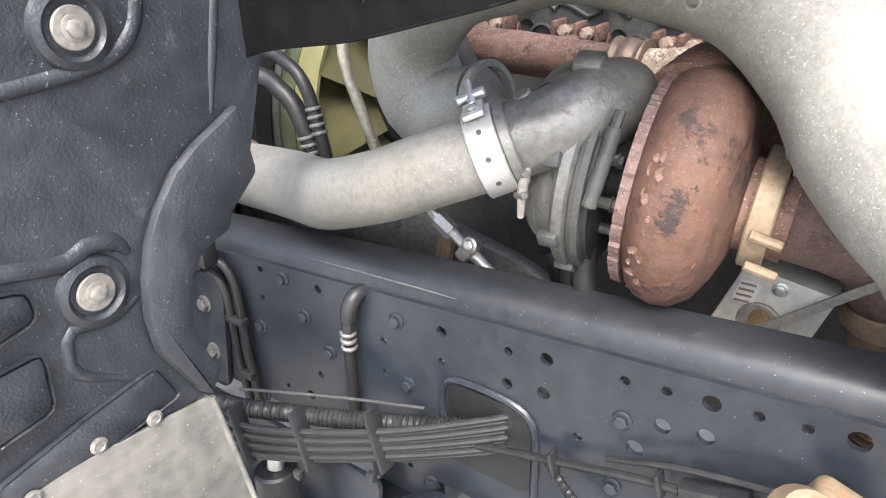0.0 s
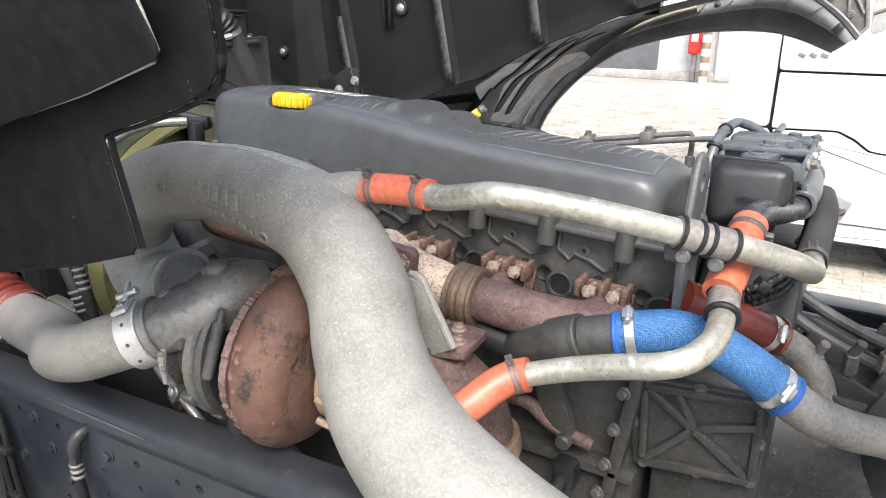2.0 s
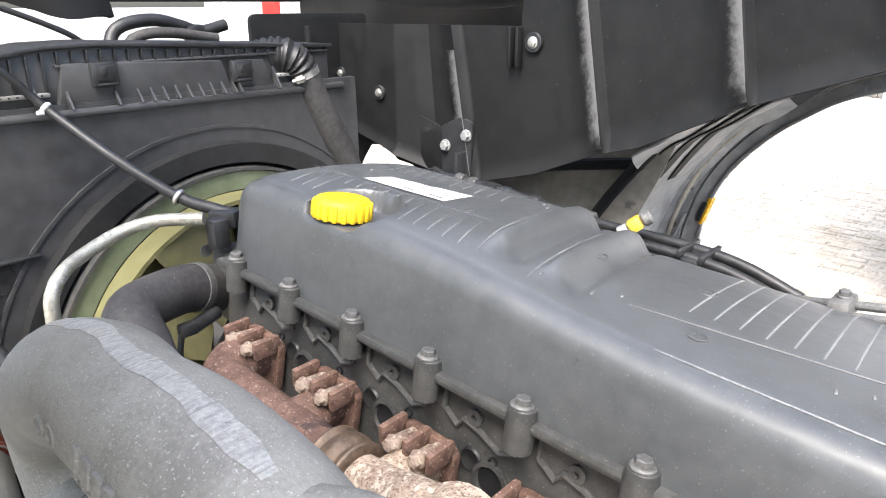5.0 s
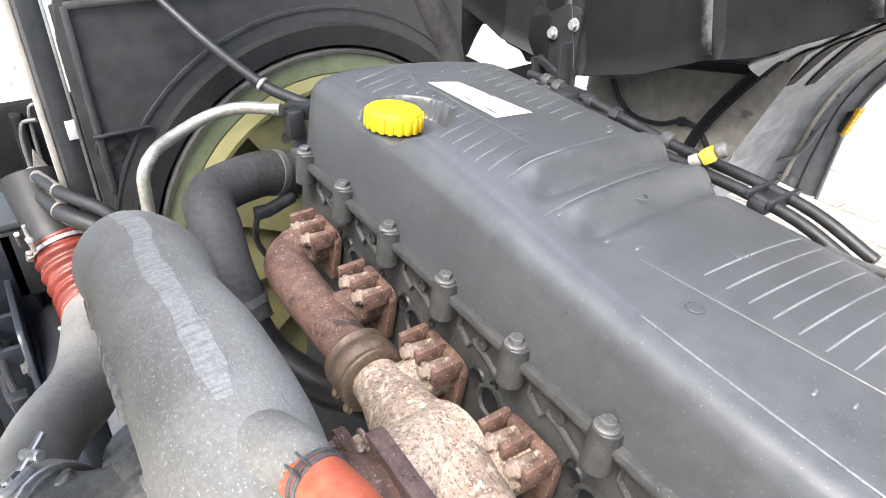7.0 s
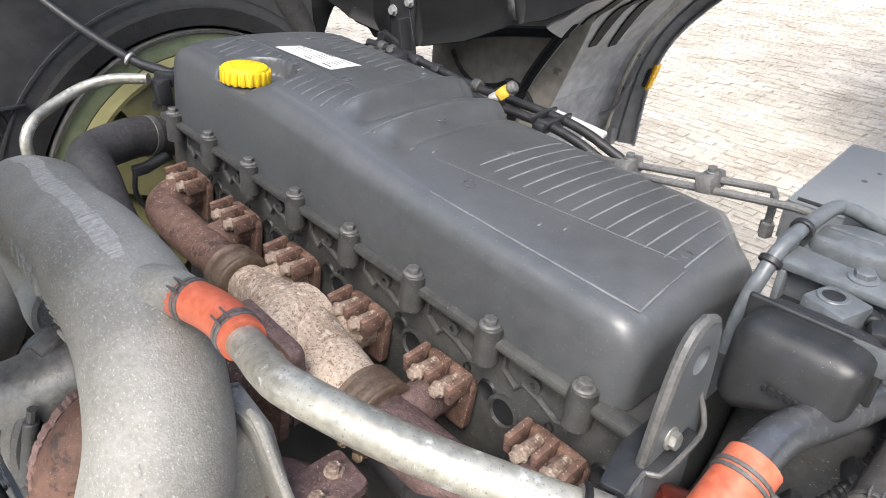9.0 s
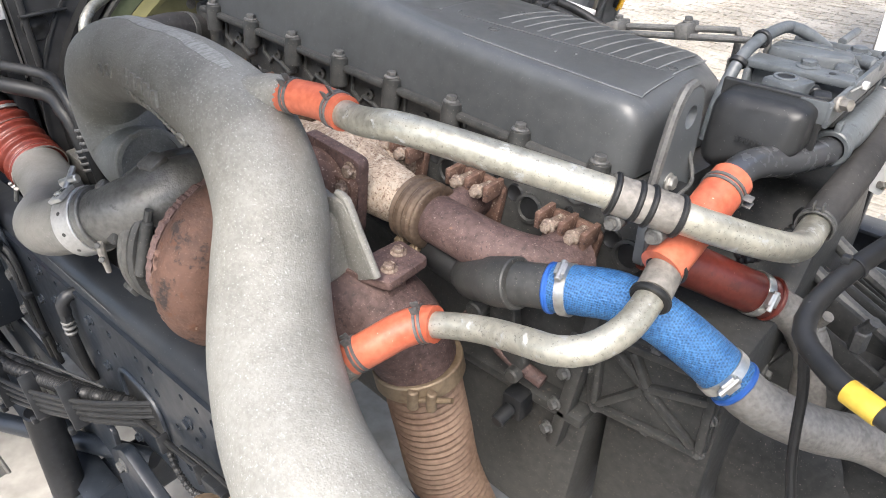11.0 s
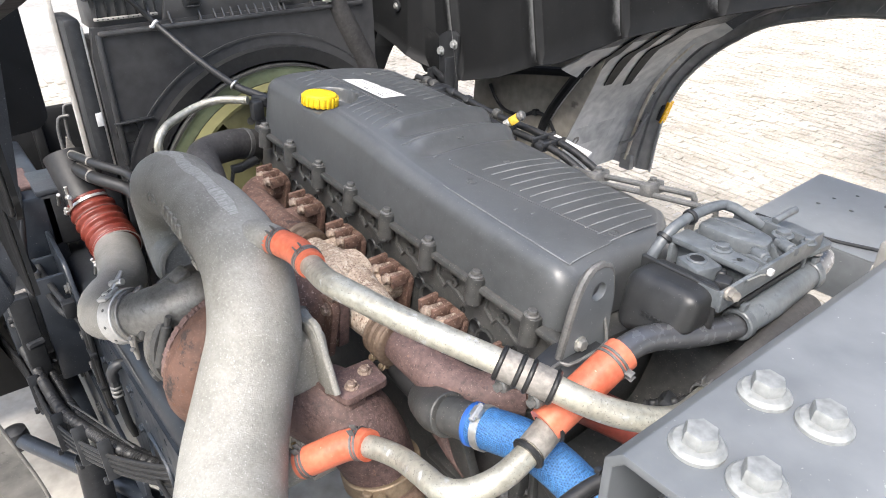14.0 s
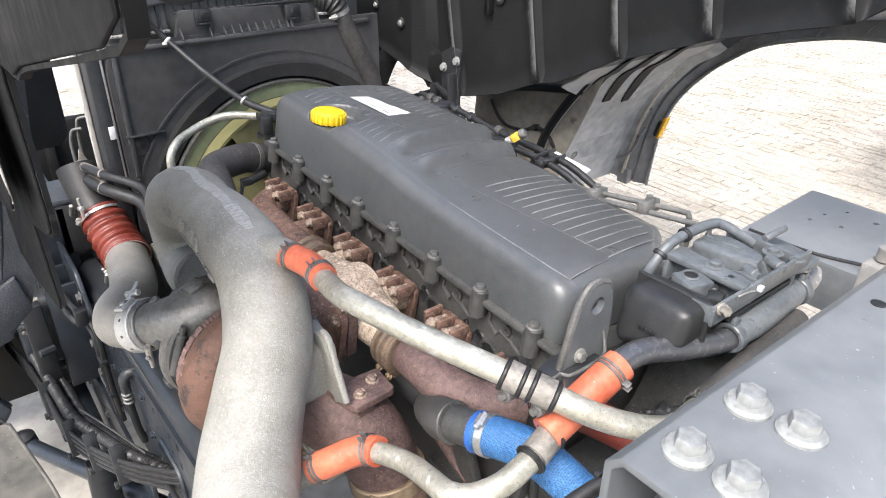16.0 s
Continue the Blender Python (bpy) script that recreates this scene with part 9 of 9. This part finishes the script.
for k, (y, z, r) in enumerate(((0.26, 1.08, 0.011), (0.30, 1.05, 0.009), (0.35, 1.09, 0.012))):
    part("hose", tube([(1.10, y + 0.02, z + 0.05), (1.20, y, z + 0.02 * (k % 2)), (1.32, y - 0.03, z - 0.03), (1.46, y - 0.02, z - 0.08 + 0.02 * k), (1.70, y, z - 0.12)], r, 10), RUBBER if k % 2 else BOLTP, gear)
for k in range(6):
    part("fitting", join(cyl((1.19 + 0.05 * k, 0.16 + 0.03 * (k % 3), 1.06), (1.19 + 0.05 * k, 0.15 + 0.03 * (k % 3), 1.10), 0.012, 6, 0.002), cyl((1.19 + 0.05 * k, 0.15 + 0.03 * (k % 3), 1.10), (1.20 + 0.05 * k, 0.14 + 0.03 * (k % 3), 1.125), 0.008, 10)), BOLTP if k % 2 else DULL, gear)

# ---- yard: parked truck, building, paving ----
truck = thing("white_truck", "white parked truck cab with dark panel gaps", "truck", (1.3, 4.4, 0))
part("core", box((1.45, 4.76, 1.55), (2.0, 1.85, 2.3), 0.05), BOLTP, truck, "dark gaps between the panels")
def panel(name, pts, y=3.70, r=0.03, d=0.05):
    return part(name, prism(rounded(pts, r), (0, y + d, 0), (1, 0, 0), (0, 0, 1), d, 0.010), WHITEP, truck)
panel("corner_panel", [(0.455, 0.905), (0.695, 0.900), (0.695, 2.7), (0.41, 2.7), (0.41, 1.34)], 3.71)
panel("door", [(0.707, 1.243), (2.4, 1.243), (2.4, 2.7), (0.697, 2.7)])
panel("step_panel", [(0.495, 0.40), (0.735, 0.35), (0.772, 0.75), (0.690, 0.885), (0.475, 0.885)], 3.705, 0.01)
panel("step_recess", [(0.51, 0.46), (0.63, 0.47), (0.62, 0.645), (0.51, 0.655)], 3.699, 0.04)
panel("lower_door", [(0.715, 0.895), (1.08, 0.905), (1.18, 0.86), (1.26, 0.80), (1.34, 0.79), (2.4, 0.79), (2.4, 1.228), (0.715, 1.228)], 3.70, 0.012)
panel("skirt", [(0.782, 0.345), (2.4, 0.345), (2.4, 0.780), (1.335, 0.780), (1.25, 0.79), (1.17, 0.848), (1.075, 0.893), (0.72, 0.882), (0.765, 0.805)], 3.70, 0.010)
panel("sill", [(0.72, 0.22), (2.4, 0.22), (2.4, 0.333), (0.775, 0.333)], 3.72, 0.010)
part("badge", join(*[box((0.82 + 0.06 * k, 3.696, 1.335), (0.04, 0.008, 0.022), 0.003, (0, 20, 0)) for k in range(3)]), DULL, truck, "grey badge as plain bars")
part("wheel", lathe([(0.20, -0.15), (0.46, -0.15), (0.50, -0.11), (0.50, 0.11), (0.46, 0.15), (0.20, 0.15)], (1.75, 4.0, 0.50), (0, 1, 0), 40), RUBBER, truck)
bld = thing("warehouse", "pale rendered building wall with a grey plinth and posts", "building", (-1, 15.4, 0))
part("wall", box((-2, 15.3, 3.0), (40, 0.8, 6.0), 0.02), WALLM, bld)
part("plinth", box((-2, 14.87, 0.10), (40, 0.10, 0.20), 0.02), PALE, bld)
for k in range(9):
    part("post", box((-18 + 4.1 * k, 14.85, 3.0), (0.14, 0.10, 5.9), 0.02), WALLM, bld)
part("roller_door", box((-4.6, 14.88, 1.6), (3.4, 0.08, 3.2), 0.02), GREYP, bld, "grey roller door")
red = thing("red_hose_cover", "red hose reel cover on the building wall", "hose cover", (-2.09, 14.6, 0.24))
part("cover", box((-2.09, 14.68, 0.90), (0.26, 0.22, 0.62), 0.05, None, 4), REDP, red)
part("stand", box((-2.09, 14.70, 0.30), (0.10, 0.10, 0.60), 0.02), DULL, red)
part("sign", box((-2.09, 14.565, 0.92), (0.14, 0.01, 0.16), 0.01), LABEL, red)
pole = thing("striped_post", "white post with yellow stripes before the wall", "post", (-1.83, 14.5, 0))
part("pole", cyl((-1.83, 14.5, 0), (-1.83, 14.5, 2.4), 0.09, 20, 0.01), LABEL, pole)
for k in range(8):
    part("stripe", cyl((-1.83, 14.5, 0.15 + 0.28 * k), (-1.83, 14.5, 0.28 + 0.28 * k), 0.093, 20), STRAP, pole)
lamp = thing("parked_red_truck", "red and white vehicle front far across the yard", "truck", (-9, 4, 0))
part("body", box((-9.0, 5.99, 1.6), (1.6, 1.2, 2.3), 0.12, None, 3), WHITEP, lamp)
part("red_panel", box((-8.19, 5.60, 1.75), (0.03, 0.30, 0.9), 0.01), REDP, lamp, "red panel")
part("side", box((-9.0, 7.2, 1.6), (1.6, 1.2, 2.3), 0.12, None, 3), WHITEP, lamp)
for y in (5.3, 6.7):
    part("wheel", cyl((-8.3, y - 0.15, 0.45), (-8.3, y + 0.15, 0.45), 0.45, 30, 0.03), RUBBER, lamp)

random.seed(5)
pave = thing("paving", "pale clay pavers laid in rows, worn and sandy", "paving", (0, 5, 0), kind="structure")
meshes = []
for k in range(6):
    b = bmesh.new()
    bmesh.ops.create_cube(b, size=1.0)
    bmesh.ops.delete(b, geom=[f for f in b.faces if f.normal.z < -0.5], context="FACES_ONLY")
    b.transform(Matrix.Diagonal((0.197 - 0.004 * (k % 3), 0.066 - 0.002 * (k % 2), 0.05, 1)))
    for v in b.verts:
        if v.co.z > 0:
            v.co.x *= 0.96
            v.co.y *= 0.93
    me = bpy.data.meshes.new("paver")
    b.to_mesh(me)
    b.free()
    me.materials.append(PAVE)
    meshes.append(me)
verts, faces, singles = [], [], 0
for j in range(-28, 150):
    y = j * 0.0735
    for i in range(-30, 14):
        x = i * 0.208 + (0.104 if j % 2 else 0)
        dz = random.uniform(-0.005, 0.005)
        rz, sx = random.uniform(-0.025, 0.025), random.uniform(-0.003, 0.003)
        if 1.9 < y < 3.45 and -1.2 < x < 2.4 and singles < 290:
            ob = new("paver", meshes[random.randrange(6)])
            ob.parent = pave
            ob.matrix_parent_inverse = Matrix.Translation(-Vector(pave.location))
            ob.location, ob.rotation_euler = (x + sx, y, -0.018 + dz), (random.uniform(-0.02, 0.02), random.uniform(-0.02, 0.02), rz)
            singles += 1
            continue
        if not (y > 1.4 or x < -1.4):
            continue
        n0 = len(verts)
        tx, ty = random.uniform(-0.003, 0.003), random.uniform(-0.003, 0.003)
        hx, hy = 0.0975, 0.0325
        for sx_, sy_ in ((-1, -1), (1, -1), (1, 1), (-1, 1)):
            verts.append((x + sx + sx_ * hx, y + sy_ * hy, -0.04))
        for sx_, sy_ in ((-1, -1), (1, -1), (1, 1), (-1, 1)):
            verts.append((x + sx + sx_ * hx * 0.96, y + sy_ * hy * 0.93, 0.007 + dz + sx_ * tx + sy_ * ty))
        faces += [(n0 + 4, n0 + 5, n0 + 6, n0 + 7)] + [(n0 + a, n0 + (a + 1) % 4, n0 + 4 + (a + 1) % 4, n0 + 4 + a) for a in range(4)]
me = bpy.data.meshes.new("pavers")
me.from_pydata(verts, [], faces)
me.materials.append(PAVE)
ob = new("pavers", me)
ob.parent = pave
ob.matrix_parent_inverse = Matrix.Translation(-Vector(pave.location))
tagged(ob, "pale clay pavers further off", "", "", "stuff")
